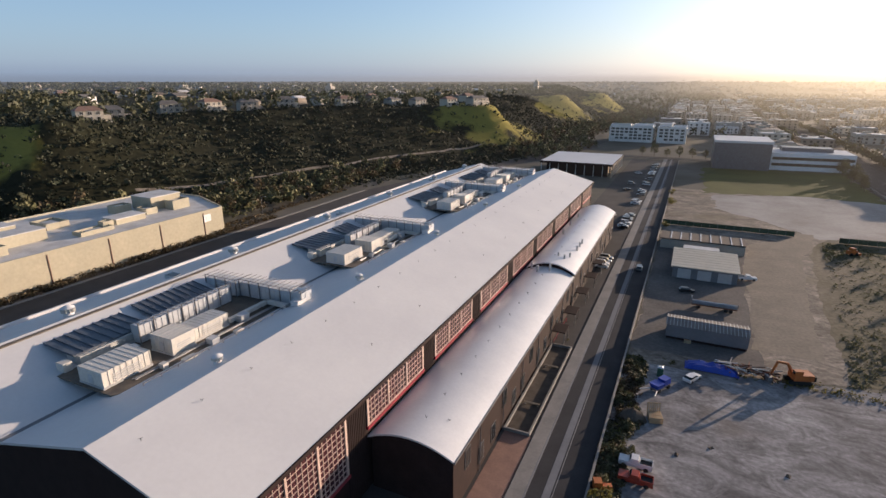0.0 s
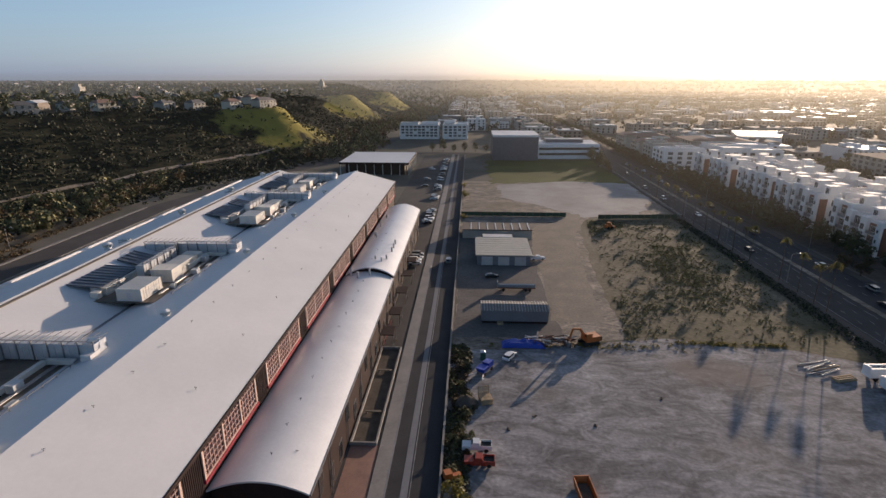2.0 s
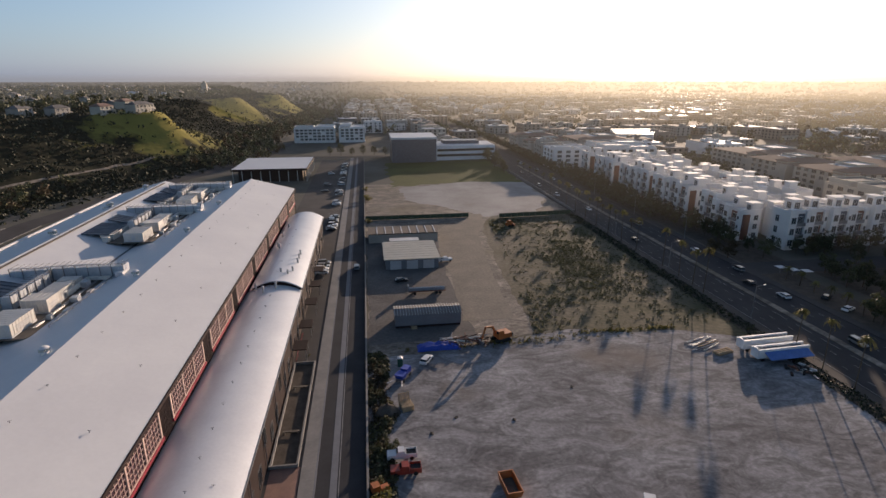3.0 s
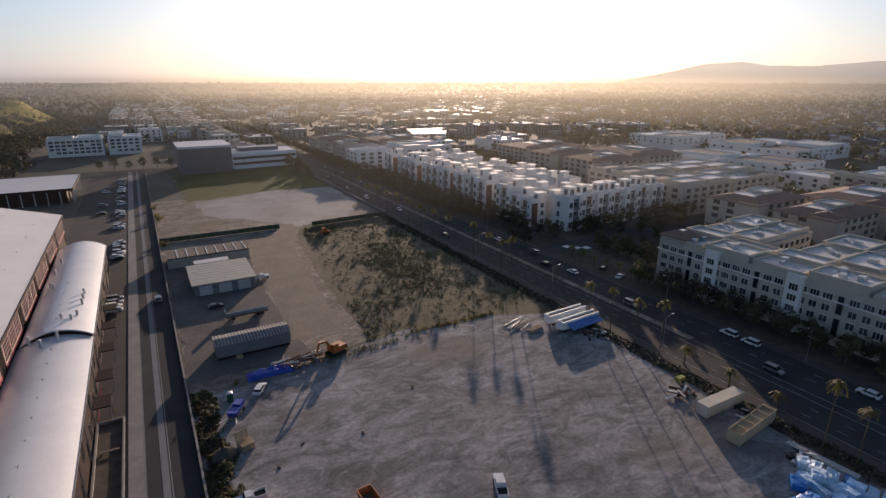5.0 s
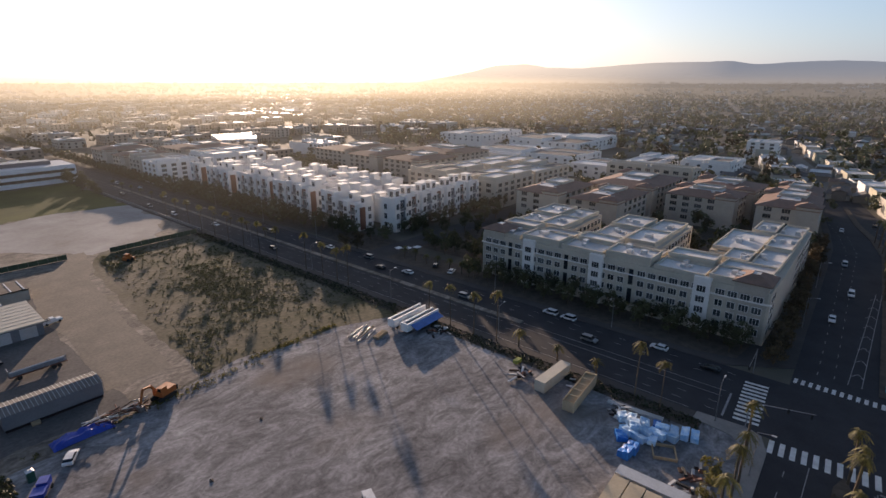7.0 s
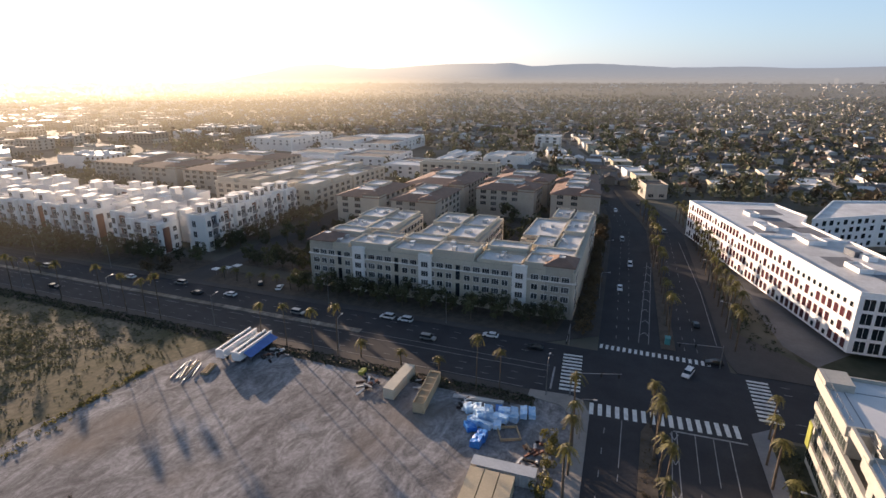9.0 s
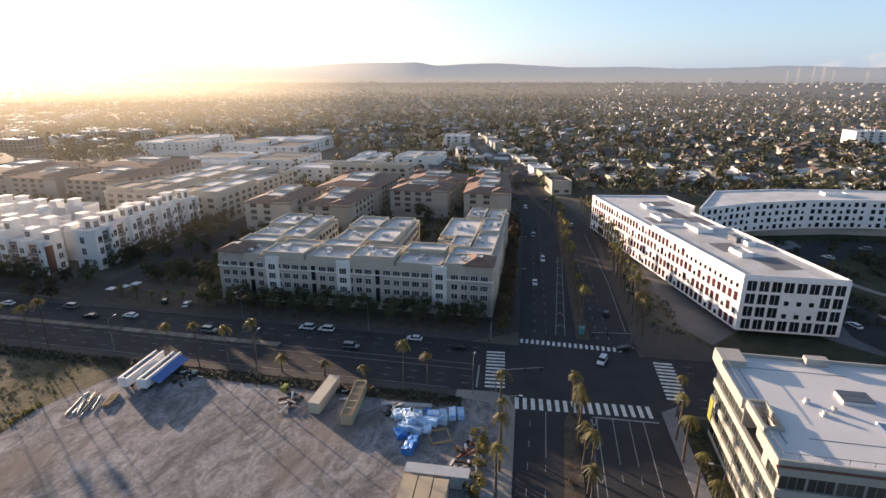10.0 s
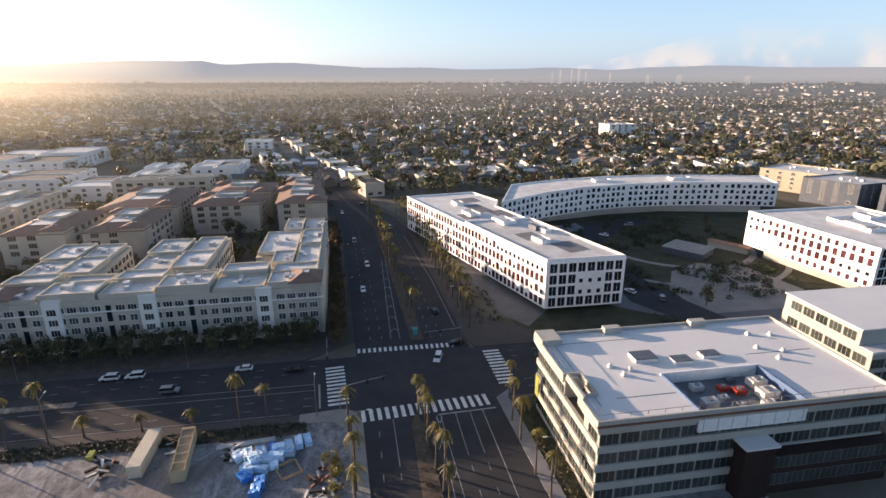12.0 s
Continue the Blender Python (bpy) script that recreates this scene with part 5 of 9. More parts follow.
def midrise(name, poly, h, wall, label, tiled=False, storeys=4, spacing=5.8, faces=(0, 1, 2, 3), win=None, group=""):
    cx, cy = sum(p[0] for p in poly) / len(poly), sum(p[1] for p in poly) / len(poly)
    t = thing(name, label, "building", cx, cy, 0, group=group)
    walls(t, poly, h, wall)
    win = win or WIN_TRIPLE
    lo, hi = [min(p[k] for p in poly) for k in (0, 1)], [max(p[k] for p in poly) for k in (0, 1)]
    if tiled:
        tile_skirt(t, poly, h, 2.4, 0.3 * min(hi[0] - lo[0], hi[1] - lo[1]))
        for sx, sy in ((0, 0), (1, 1)):
            x0, y0 = (lo[0] - 0.4, hi[0] - 8.6)[sx], (lo[1] - 0.4, hi[1] - 8.6)[sy]
            tower = rect(x0, x0 + 9, y0, y0 + 9)
            part("corner_tower", Build().prism([(x - cx, y - cy) for x, y in tower], 0.1, h + 1.5), wall, t)
            tile_skirt(t, tower, h + 1.5, 1.5, 3.6, "corner_roof")
        pad = rect(lo[0] + 0.42 * (hi[0] - lo[0]), hi[0] - 0.26 * (hi[0] - lo[0]), lo[1] + 0.28 * (hi[1] - lo[1]), hi[1] - 0.3 * (hi[1] - lo[1]))
        roof_pad(t, pad, h + 1.8, 1.1, wall, ROOF_DIRTY)
    else:
        q = [(x - cx, y - cy) for x, y in poly]
        part("parapet", Build().rim(inset(q, -0.12), h - 0.3, h + 0.8, 0.4), wall, t)
        part("roof", Build().prism(inset(q, 0.29), h, h + 0.08), ROOF_DIRTY, t)
        if name in ("apartment_house", "retail_building"):
            mx, my = (lo[0] + hi[0]) / 2, (lo[1] + hi[1]) / 2
            for x0, x1 in ((lo[0] + 1, mx - 1), (mx + 1, hi[0] - 1)):
                for y0, y1 in ((lo[1] + 1, my - 2), (my + 2, hi[1] - 1)):
                    roof_pad(t, rect(x0, x1, y0, y1), h, random.choice((0.4, 1.0, 1.6, 2.4)), wall, ROOF_DIRTY if random.random() < 0.7 else ROOF_GREY)
    lo, hi = [min(p[k] for p in poly) for k in (0, 1)], [max(p[k] for p in poly) for k in (0, 1)]
    rooftop_units(t, cx, cy, h + (1.8 if tiled else 0), 5, min(hi[0] - lo[0], hi[1] - lo[1]) * 0.25)
    n = len(poly)
    for k in faces:
        face(t, poly[k], poly[(k + 1) % n], storeys, h - storeys * 3.2 + 0.7, 3.2, spacing, lambda i, j: win if (i * 7 + j) % 11 else None)
    return t


APT_LABELS = ("grey-beige apartment house with a terracotta tile roof", "cream flat-roofed apartment house with a parapet", "white flat-roofed apartment house among trees")
for poly, tiled, wall in (
    ([(262, 30), (300, 33), (300, 56), (262, 54)], True, STUCCO_GREY), ([(303, 35), (338, 37), (338, 56), (303, 56)], True, STUCCO_GREY),
    ([(266, 64), (292, 64), (292, 96), (266, 96)], True, STUCCO_GREY), ([(296, 62), (330, 62), (330, 96), (296, 96)], True, STUCCO_GREY),
    ([(224, 104), (262, 104), (262, 128), (224, 128)], True, STUCCO_GREY), ([(268, 104), (318, 104), (318, 140), (268, 140)], True, STUCCO_GREY),
    ([(222, 134), (262, 134), (262, 158), (222, 158)], True, STUCCO), ([(228, 176), (268, 176), (268, 206), (228, 206)], False, STUCCO),
    ([(274, 178), (316, 178), (316, 206), (274, 206)], False, STUCCO), ([(230, 214), (270, 214), (270, 246), (230, 246)], False, STUCCO),
    ([(276, 214), (330, 214), (330, 246), (276, 246)], False, STUCCO), ([(258, 262), (300, 262), (300, 300), (258, 300)], True, STUCCO_GREY),
    ([(258, 306), (296, 306), (296, 340), (258, 340)], True, STUCCO_GREY), ([(306, 270), (350, 270), (350, 330), (306, 330)], True, STUCCO_GREY),
    ([(270, 350), (330, 350), (330, 400), (270, 400)], True, STUCCO_GREY), ([(336, 104), (352, 104), (352, 160), (336, 160)], False, STUCCO),
    ([(135, 395), (165, 395), (165, 420), (135, 420)], False, STUCCO_WHITE), ([(136, 426), (170, 426), (170, 448), (136, 448)], False, STUCCO_GREY),
    ([(136, 456), (172, 456), (172, 482), (136, 482)], True, STUCCO_GREY), ([(178, 400), (222, 400), (222, 440), (178, 440)], False, STUCCO_WHITE),
    ([(180, 450), (230, 450), (230, 500), (180, 500)], True, STUCCO_GREY), ([(136, 495), (175, 495), (175, 530), (136, 530)], True, STUCCO_GREY),
):
    h = random.uniform(13.5, 15.5)
    midrise("apartment_house", poly, h, wall, APT_LABELS[0 if tiled else 2 if wall is STUCCO_WHITE else 1], tiled, faces=(0, 3))

GLOSSY_ROOF = mat("glossy_metal_roof", (0.55, 0.55, 0.56), (0.45, 0.45, 0.46), 0.05, 0.26, 0.02, 0.5, 0.9)
# retail halls
for poly, h in (([(358, 138), (398, 138), (398, 200), (358, 200)], 9), ([(402, 150), (455, 150), (455, 175), (402, 175)], 8), ([(384, 212), (440, 212), (440, 306), (384, 306)], 9), ([(360, 252), (380, 252), (380, 312), (360, 312)], 8),
                ([(410, 100), (455, 100), (455, 135), (410, 135)], 11), ([(470, 250), (560, 250), (560, 330), (470, 330)], 10), ([(460, 360), (540, 360), (540, 420), (460, 420)], 12)):
    midrise("retail_building", poly, h, STUCCO_WHITE, "low white flat-roofed retail building", False, 2, 8.0, (0, 3), WIN_WIDE)

for poly in ([(258, 548), (296, 540), (336, 606), (282, 614)], [(500, 960), (545, 955), (560, 1010), (512, 1016)]):
    t = thing("retail_building", "low hall with a glossy flat metal roof", "building", poly[0][0], poly[0][1], 0)
    walls(t, poly, 10.5, STUCCO_WHITE)
    part("roof", Build().prism([(x - poly[0][0], y - poly[0][1]) for x, y in poly], 10.5, 10.8), GLOSSY_ROOF, t, "glossy sun-glinting roof")

# white apartments at the end of the street
for poly in ([(-84, 606), (-40, 606), (-40, 640), (-84, 640)], [(-36, 606), (-8, 606), (-8, 650), (-36, 650)]):
    midrise("apartment_house", poly, 15, STUCCO_WHITE, "white five-storey apartment house at the street's end", False, 4, 4.6, (0, 1))


# shops along the boulevard beyond the crossing
random.seed(41)
for k in range(26):
    x, side = 352 + (k // 2) * 27 + random.uniform(-4, 4), 1 if k % 2 else -1
    if side > 0 and 352 < x < 400:
        continue
    w, d, h = random.uniform(8, 11), random.uniform(6, 10), random.uniform(5, 9)
    px, py = cross(x, side * (15 + d))
    t = thing("shop_building", random.choice(("low white flat-roofed shop beside the boulevard", "low cream flat-roofed shop beside the boulevard")), "building", px, py, 0, 16, group="boulevard shops")
    wall = random.choice((STUCCO_WHITE, STUCCO, STUCCO_GREY, YELLOW_WALL))
    part("wall", Build().box(-w, w, -d, d, 0, h), wall, t)
    part("parapet", Build().rim(rect(-w - 0.1, w + 0.1, -d - 0.1, d + 0.1), h - 0.2, h + 0.8, 0.4), wall, t)
    part("roof", Build().box(-w + 0.4, w - 0.4, -d + 0.4, d - 0.4, h, h + 0.06), random.choice((ROOF_DIRTY, ROOF_BROWN, ROOF)), t)
    for y in (-d * 0.5, d * 0.5):
        part("window", WIN_TRIPLE, None, t, m=pose(-w, y, 1.2, 0, 0, -90))
random.seed(57)
for k in range(16):
    px, py, w, d, h = random.uniform(372, 470), -40 - k * 20 + random.uniform(-6, 6), random.uniform(9, 17), random.uniform(6, 9), random.uniform(4.5, 7.5)
    wall = random.choice((STUCCO_WHITE, STUCCO, YELLOW_WALL, WOOD))
    t = thing("shop_building", "low pale flat-roofed commercial building among trees", "building", px, py, 0, random.uniform(-6, 10), group="commercial strip")
    part("wall", Build().box(-w, w, -d, d, 0, h), wall, t)
    part("parapet", Build().rim(rect(-w - 0.1, w + 0.1, -d - 0.1, d + 0.1), h - 0.2, h + 0.7, 0.4), wall, t)
    part("roof", Build().box(-w + 0.4, w - 0.4, -d + 0.4, d - 0.4, h, h + 0.06), random.choice((ROOF_DIRTY, ROOF, ROOF_GREY)), t)
midrise("office_block", [(556, 96), (584, 98), (584, 124), (556, 122)], 15, STUCCO_WHITE, "small white office block with a blue window", False, 3, 7.0, (0, 3), WIN_TRIPLE)
midrise("office_block", [(684, -372), (712, -370), (712, -330), (684, -332)], 16, STUCCO_WHITE, "long white block among the far houses", False, 3, 8.0, (0, 3), WIN_TRIPLE)
LINE = ((985, 520), (1003, 330), (1022, 120), (1108, -103), (1132, -456), (1238, -880), (1420, -1500))
b = Build()
for (xa, ya), (xb, yb) in zip(LINE, LINE[1:]):
    b.prism([(xa, ya), (xb, yb), (xb + 14, yb), (xa + 14, ya)], 3.6, 5.2)
solid("overpass_road", b, CONCRETE, "long pale raised freeway across the far houses", "road", "structure")

# ---- white row houses ----
def row_house(rust, plain=False):
    """A tall narrow house that faces -y: white slabs either side of a recessed bay."""
    t = thing("row_house", "white cubic row house with balconies and rust panels" if rust else "white cubic row house with a roof tower", "house", group="row houses")
    part("wall", Build().box(-4.5, 4.5, -4.2, 5, 0, 10.4), STUCCO_WHITE, t)
    part("stair_tower", Build().box(0.8, 4.4, 0.2, 4.4, 10.3, 13.2), STUCCO_WHITE, t)
    cap = part("tower_roof", Build().box(0.3, 4.8, -0.4, 4.8, 13.2, 13.45), STUCCO_WHITE, t)
    part("parapet", Build().rim(rect(-4.6, 4.6, -4.3, 5.1), 10.2, 11.2, 0.3), STUCCO_WHITE, t)
    part("roof", Build().box(-4.2, 4.2, -3.9, 4.7, 10.4, 10.46), ROOF_DIRTY, t)
    if not plain:
        part("window", WIN_WIDE, None, t, m=pose(2.6, 0.2, 10.7))
        part("window", WIN_WIDE, None, t, m=pose(0.8, 2.3, 10.7, 0, 0, -90))
    if plain:
        part("panel", Build().box(-0.4, 3.4, -4.4, -4.18, 0.2, 9.8), RUST_PANEL, t, "rust red front panel")
        for z in (7.2,):
            part("window", WIN_APT, None, t, m=pose(-2.6, -4.2, z))
            part("window", WIN_WIDE, None, t, m=pose(1.5, -4.4, z))
        return t
    part("front_slab", Build().box(-4.9, -1.5, -6.0, -4.1, 0, 11.6), STUCCO_WHITE, t)
    part("front_slab", Build().box(2.9, 4.9, -5.2, -4.1, 0, 10.9), STUCCO_WHITE, t)
    part("panel", Build().box(-1.5, 2.9, -4.45, -4.15, 0.1, 10.1), RUST_PANEL if rust else DARK_PANEL, t, "rust red recessed bay" if rust else "dark recessed bay")
    part("panel", Build().box(4.48, 4.7, -3.6, -0.2, 0.2, 9.4), RUST_PANEL, t, "rust red side panel")
    for z in (0.8, 4.0, 7.2):
        part("window", WIN_APT, None, t, m=pose(-3.2, -6.0, z + 0.3))
        part("window", WIN_WIDE, None, t, m=pose(0.7, -4.45, z + 0.2))
        part("window", WIN_SMALL, None, t, m=pose(3.9, -5.2, z + 0.4))
        part("window", WIN_APT, None, t, m=pose(4.5, 2.6, z, 0, 0, 90))
        part("window", WIN_APT, None, t, m=pose(-4.5, 1.0, z, 0, 0, -90))
    for z in (3.2, 6.5):
        bal = part("balcony", Build().box(-1.5, 2.9, -5.6, -4.45, z, z + 0.2), STUCCO_WHITE, t)
        part("railing", Build().box(-1.5, 2.9, -5.6, -5.52, z + 0.2, z + 1.2), STEEL, bal)
    return t


house_a, house_b, house_c = row_house(True), row_house(False), row_house(True, True)
spots = []
for k in range(17):
    if k % 4 != 3:
        spots.append((153 + (k % 3) * 1.1, 204 + k * 10.2, -90, k % 2))
for k in range(7):
    spots.append((163 + k * 9.4, 190 + (k % 2) * 1.5, 0, (k + 1) % 2))
for k in range(17):
    if k % 5 == 2:
        continue
    spots += [(171, 203 + k * 10.2, 90, 2), (187 + (k % 2) * 1.4, 204 + k * 10.2, -90, 2), (204, 203 + k * 10.2, 90, 2)]
used = set()
for x, y, r, kind in spots:
    src = (house_a, house_b, house_c)[kind]
    m = pose(x, y, random.choice((0, 0.4, 0.8)) if kind < 2 else random.choice((-2.6, -1.6, -0.4)), 0, 0, r + random.choice((0, 0, 180 if kind == 2 else 0))) @ Matrix.Diagonal((1, 1, 1.2 if kind < 2 else 1.16, 1))
    if kind not in used:
        used.add(kind)
        src.matrix_basis = m
    else:
        copy_thing(src, m)

# ---- office hall and white wing at the far field ----
t = thing("exhibition_hall", "tall dark grey hall with a pale roof edge", "building", 32.5, 466, 0)
part("wall", Build().box(-18.5, 18.5, -20, 22, 0, 19), DARK_PANEL, t)
part("roof", Build().box(-19, 19, -20.5, 22.5, 19, 20.6), ROOF, t)
for i in range(12):
    part("panel", Build().box(-18.3 + i * 3.05, -15.4 + i * 3.05, -20.1, -19.98, 0.4, 18.6), DARK_PANEL, t)
t = thing("office_wing", "white office wing with two dark ribbon windows", "building", 78, 474, 0)
part("wall", Build().prism([(-26.5, -19), (26, -15), (26, 18), (-26.5, 18)], 0, 12), WHITE_PANEL, t)
part("roof", Build().prism([(-26, -18.5), (25.5, -14.5), (25.5, 17.5), (-26, 17.5)], 12, 12.3), ROOF, t)
part("plant_room", Build().box(-18, 14, -4, 10, 12.3, 15), DARK_PANEL, t)
for z in (3.2, 7.6):
    for i in range(10):
        x0 = -25 + i * 5.05
        y = -19 + 4 * (x0 + 2.5 + 26.5) / 52.5
        part("window", Build().box(x0, x0 + 4.9, y - 0.25, y + 0.3, z, z + 1.9), GLASS, t)

# ---- white campus offices ----
WIN_TALL = window_mesh(2.0, 2.9, WHITE_PANEL, GLASS_RED, 0.1, 0)
WIN_CURVE = window_mesh(2.1, 2.3, WHITE_PANEL, GLASS, 0.1, 0)
WIN_SQ = window_mesh(1.5, 1.6, WHITE_PANEL, GLASS, 0.1, 0)
WIN_TINY = window_mesh(0.9, 1.0, WHITE_PANEL, GLASS_RED, 0.08, 0)
WIN_MED = window_mesh(1.6, 2.2, WHITE_PANEL, GLASS_RED, 0.1, 0)
WIN_BIG = window_mesh(2.7, 3.3, WHITE_PANEL, GLASS, 0.16, 1)


def campus(poly, z0, h, label, spec, core):
    """A white office bar that hovers over a recessed ground floor. spec: edges with their window spacing and mesh choice."""
    cx, cy = sum(p[0] for p in poly) / len(poly), sum(p[1] for p in poly) / len(poly)
    t = thing("white_office", label, "building", cx, cy, 0, group="white offices")
    q = [(x - cx, y - cy) for x, y in poly]
    part("wall", Build().prism(q, z0, h), WHITE_PANEL, t)
    part("parapet", Build().rim(inset(q, -0.1), h - 0.2, h + 0.7, 0.5), WHITE_PANEL, t)
    part("roof", Build().prism(inset(q, 0.42), h, h + 0.08), ROOF_DIRTY, t)
    part("ground_floor", Build().prism([(x - cx, y - cy) for x, y in core], 0, z0), LIGHT_FACADE, t, "recessed ground floor")
    for k, spacing, pick in spec:
        face(t, poly[k], poly[(k + 1) % len(poly)], 4, z0 + 0.6, (h - z0) / 4, spacing, pick, 0.8)
    return t


BAR = [(146, -74.2), (228, -51), (240, -55), (262, -47), (256, -11.5), (145.6, -46.2)]
bar = campus(BAR, 1.6, 17.6, "long white office bar with rows of dark windows", [
    (5, 3.0, lambda i, j: WIN_SQ if j in (1, 2) and i in (3, 4, 5) else WIN_BIG), (4, 2.7, lambda i, j: WIN_SQ if (i * 5 + j * 3) % 9 < 2 or (j == 3 and i > 30) else WIN_TALL), (0, 3.2, lambda i, j: WIN_SQ)],
    [(160, -68), (236, -46), (250, -20), (158, -45)])
CURVE_FRONT = [(236, -56), (254, -84), (265, -112), (270, -140), (270, -168), (266, -198), (258, -228)]
CURVE_BACK = [(282, -236), (291, -202), (296, -168), (296, -138), (291, -106), (280, -74), (262, -47)]
curve = campus(CURVE_FRONT + CURVE_BACK[:-1], 4.2, 17.4, "curved white office wing with square windows",
               [(k, 3.2, lambda i, j: WIN_SQ if (i * 3 + j * 2) % 5 < 2 else WIN_CURVE) for k in range(6)], [(262, -222), (274, -165), (272, -130), (262, -90), (270, -66), (288, -110), (292, -165), (282, -228)])
def vee_pick(i, j):
    """Openings that grow from one end of the front to the other."""
    small, middle = ((7, 99), (5, 7), (1, 4), (3, 99))[j]
    if j == 1 and i > 12:
        return WIN_SQ
    return (WIN_SQ if j > 1 else WIN_TINY) if i < small else WIN_MED if i < middle else WIN_TALL


vee = campus([(136, -163), (141, -216), (194, -212), (193, -157)], 4.6, 19.2, "white office block with punched dark windows",
             [(3, 3.1, vee_pick), (0, 3.0, lambda i, j: WIN_BIG), (2, 3.3, lambda i, j: WIN_SQ)], [(145, -168), (148, -210), (188, -206), (186, -162)])
roof_pad(bar, [(146.2, -73.9), (200, -58.7), (199, -29.9), (145.9, -46.4)], 17.7, 0.7, WHITE_PANEL, ROOF_DIRTY)
for t, x, y, w, d, z in ((bar, 168, -52, 7, 4, 17.6), (bar, 197, -46, 10, 6, 17.6), (bar, 215, -36, 9, 5, 17.6), (bar, 236, -34, 6, 4, 17.6), (bar, 180, -58, 4, 3, 17.6), (vee, 165, -185, 20, 12, 19.2), (vee, 176, -200, 8, 6, 19.2), (curve, 283, -130, 6, 10, 17.4), (curve, 282, -180, 6, 12, 17.4)):
    z += 0.85 if t is bar and x < 199 else 0
    x, y = x - t.location.x, y - t.location.y
    turn = pose(x, y, z, 0, 0, 16 if t is bar else 0)
    part("plant_screen", Build().rim(rect(-w / 2, w / 2, -d / 2, d / 2), 0.05, 1.5, 0.2), WHITE_PANEL, t, m=turn)
    part("rooftop_unit", Build().box(-w / 4, w / 4, -d / 4, d / 4, 0.05, 1.3), GREY_METAL, t, m=turn)
for x, y, w, d in ((160, -60, 12, 9), (175, -50, 10, 8), (214, -50, 14, 8), (212, -34, 10, 7), (226, -42, 16, 8), (244, -40, 10, 12)):
    part("roof_membrane", Build().box(-w / 2, w / 2, -d / 2, d / 2, 0.085, 0.1), GUTTER, bar, "grey roof field", m=pose(x - bar.location.x, y - bar.location.y, 18.4 if x < 199 else 17.6, 0, 0, 16))
part("rooftop_unit", Build().box(-2.6, 2.6, -1.2, 1.2, 0.05, 1.9), DARK_PANEL, bar, "dark plant box", m=pose(184 - bar.location.x, -55 - bar.location.y, 18.45, 0, 0, 16))
for x, y in ((152, -52), (186, -49), (215, -40), (240, -26)):
    part("support_leg", Build().add([(-1.5, -0.5, 0), (1.5, -0.5, 0), (4, -0.5, 3.6), (-4, -0.5, 3.6), (-1.5, 0.5, 0), (1.5, 0.5, 0), (4, 0.5, 3.6), (-4, 0.5, 3.6)],
                                    [(0, 1, 2, 3), (7, 6, 5, 4), (0, 4, 5, 1), (1, 5, 6, 2), (2, 6, 7, 3), (3, 7, 4, 0)]), WHITE_PANEL, bar, "tapered white leg", m=pose(x - bar.location.x, y - bar.location.y, 0, 0, 0, 16))
for poly, h, wall in (([(330, -275), (292, -296), (305, -330), (345, -310)], 14, YELLOW_WALL), ([(286, -270), (256, -282), (262, -320), (292, -300)], 15, DARK_PANEL), ([(250, -290), (215, -300), (220, -340), (255, -330)], 16, DARK_PANEL)):
    midrise("office_block", poly, h, wall, "square office block with banded windows", False, 4, 7.0, (0, 1, 2, 3), WIN_WIDE)

# low things in the campus garden
t = thing("low_pavilion", "low flat pavilion with a striped pale roof", "pavilion", 197, -133, 0, 35)
part("wall", Build().box(-8.5, 8.5, -7, 7, 0, 2.8), DARK_PANEL, t)
part("roof", Build().box(-9.2, 9.2, -7.8, 7.8, 2.8, 3.1), GUTTER, t)
for i in range(7):
    part("roof_strip", Build().box(-9.2, 9.2, -7.2 + i * 2.2, -6.4 + i * 2.2, 3.1, 3.3), LIGHT_FACADE, t)
t = thing("garden_shed", "long shed with an orange tile roof", "shed", 199, -155, 0, 30)
part("wall", Build().box(-9, 9, -1.8, 1.8, 0, 2.6), STUCCO_GREY, t)
part("roof", Build().add([(-9.5, -2.4, 2.5), (9.5, -2.4, 2.5), (9.5, 2.4, 2.5), (-9.5, 2.4, 2.5), (-9.5, 0, 3.6), (9.5, 0, 3.6)], [(0, 1, 5, 4), (2, 3, 4, 5), (1, 2, 5), (3, 0, 4), (3, 2, 1, 0)]), TILE, t)

# ---- pale stepped office with a roof court ----
OX, OY = 78.1, -59.3
off = thing("office_building", "pale four-storey office with a white roof and plant court", "building", OX, OY, 0)
part("wall", Build().prism([(-15.5, -25.6), (16, -25.6), (16, 33.5), (-15.5, 33.5)], 0, 12.6), LIGHT_FACADE, off)
part("wall", Build().prism([(-15.5, -25.6), (16, -25.6), (16, 33.5), (0.5, 33.5), (0.5, 30), (-9.1, 30), (-9.1, 33.5), (-15.5, 33.5)], 12.6, 16.4), LIGHT_FACADE, off)
part("terrace", Build().box(-9.0, 0.4, 30.1, 33.4, 12.6, 12.75), DECK, off, "recessed roof terrace with dark boards")
FLOORPOLY = [(-16.6, -26.6), (17.4, -26.6), (17.4, 34.6), (-16.6, 34.6)]
ROOFPOLY = [(-16.6, -26.6), (17.4, -26.6), (17.4, 34.6), (-0.6, 34.6), (-0.6, 31), (-8, 31), (-8, 34.6), (-16.6, 34.6)]
part("roof", Build().prism([(-16.2, -26.2), (17, -26.2), (17, 34.2), (-1.0, 34.2), (-1.0, 30.6), (-7.6, 30.6), (-7.6, 34.2), (-16.2, 34.2), (-16.2, 15), (-3.2, 15), (-3.2, -7), (-16.2, -7)], 18.1, 18.4), ROOF, off)
part("parapet", Build().rim(ROOFPOLY, 17.2, 19.1, 0.35), LIGHT_FACADE, off, "pale roof parapet")
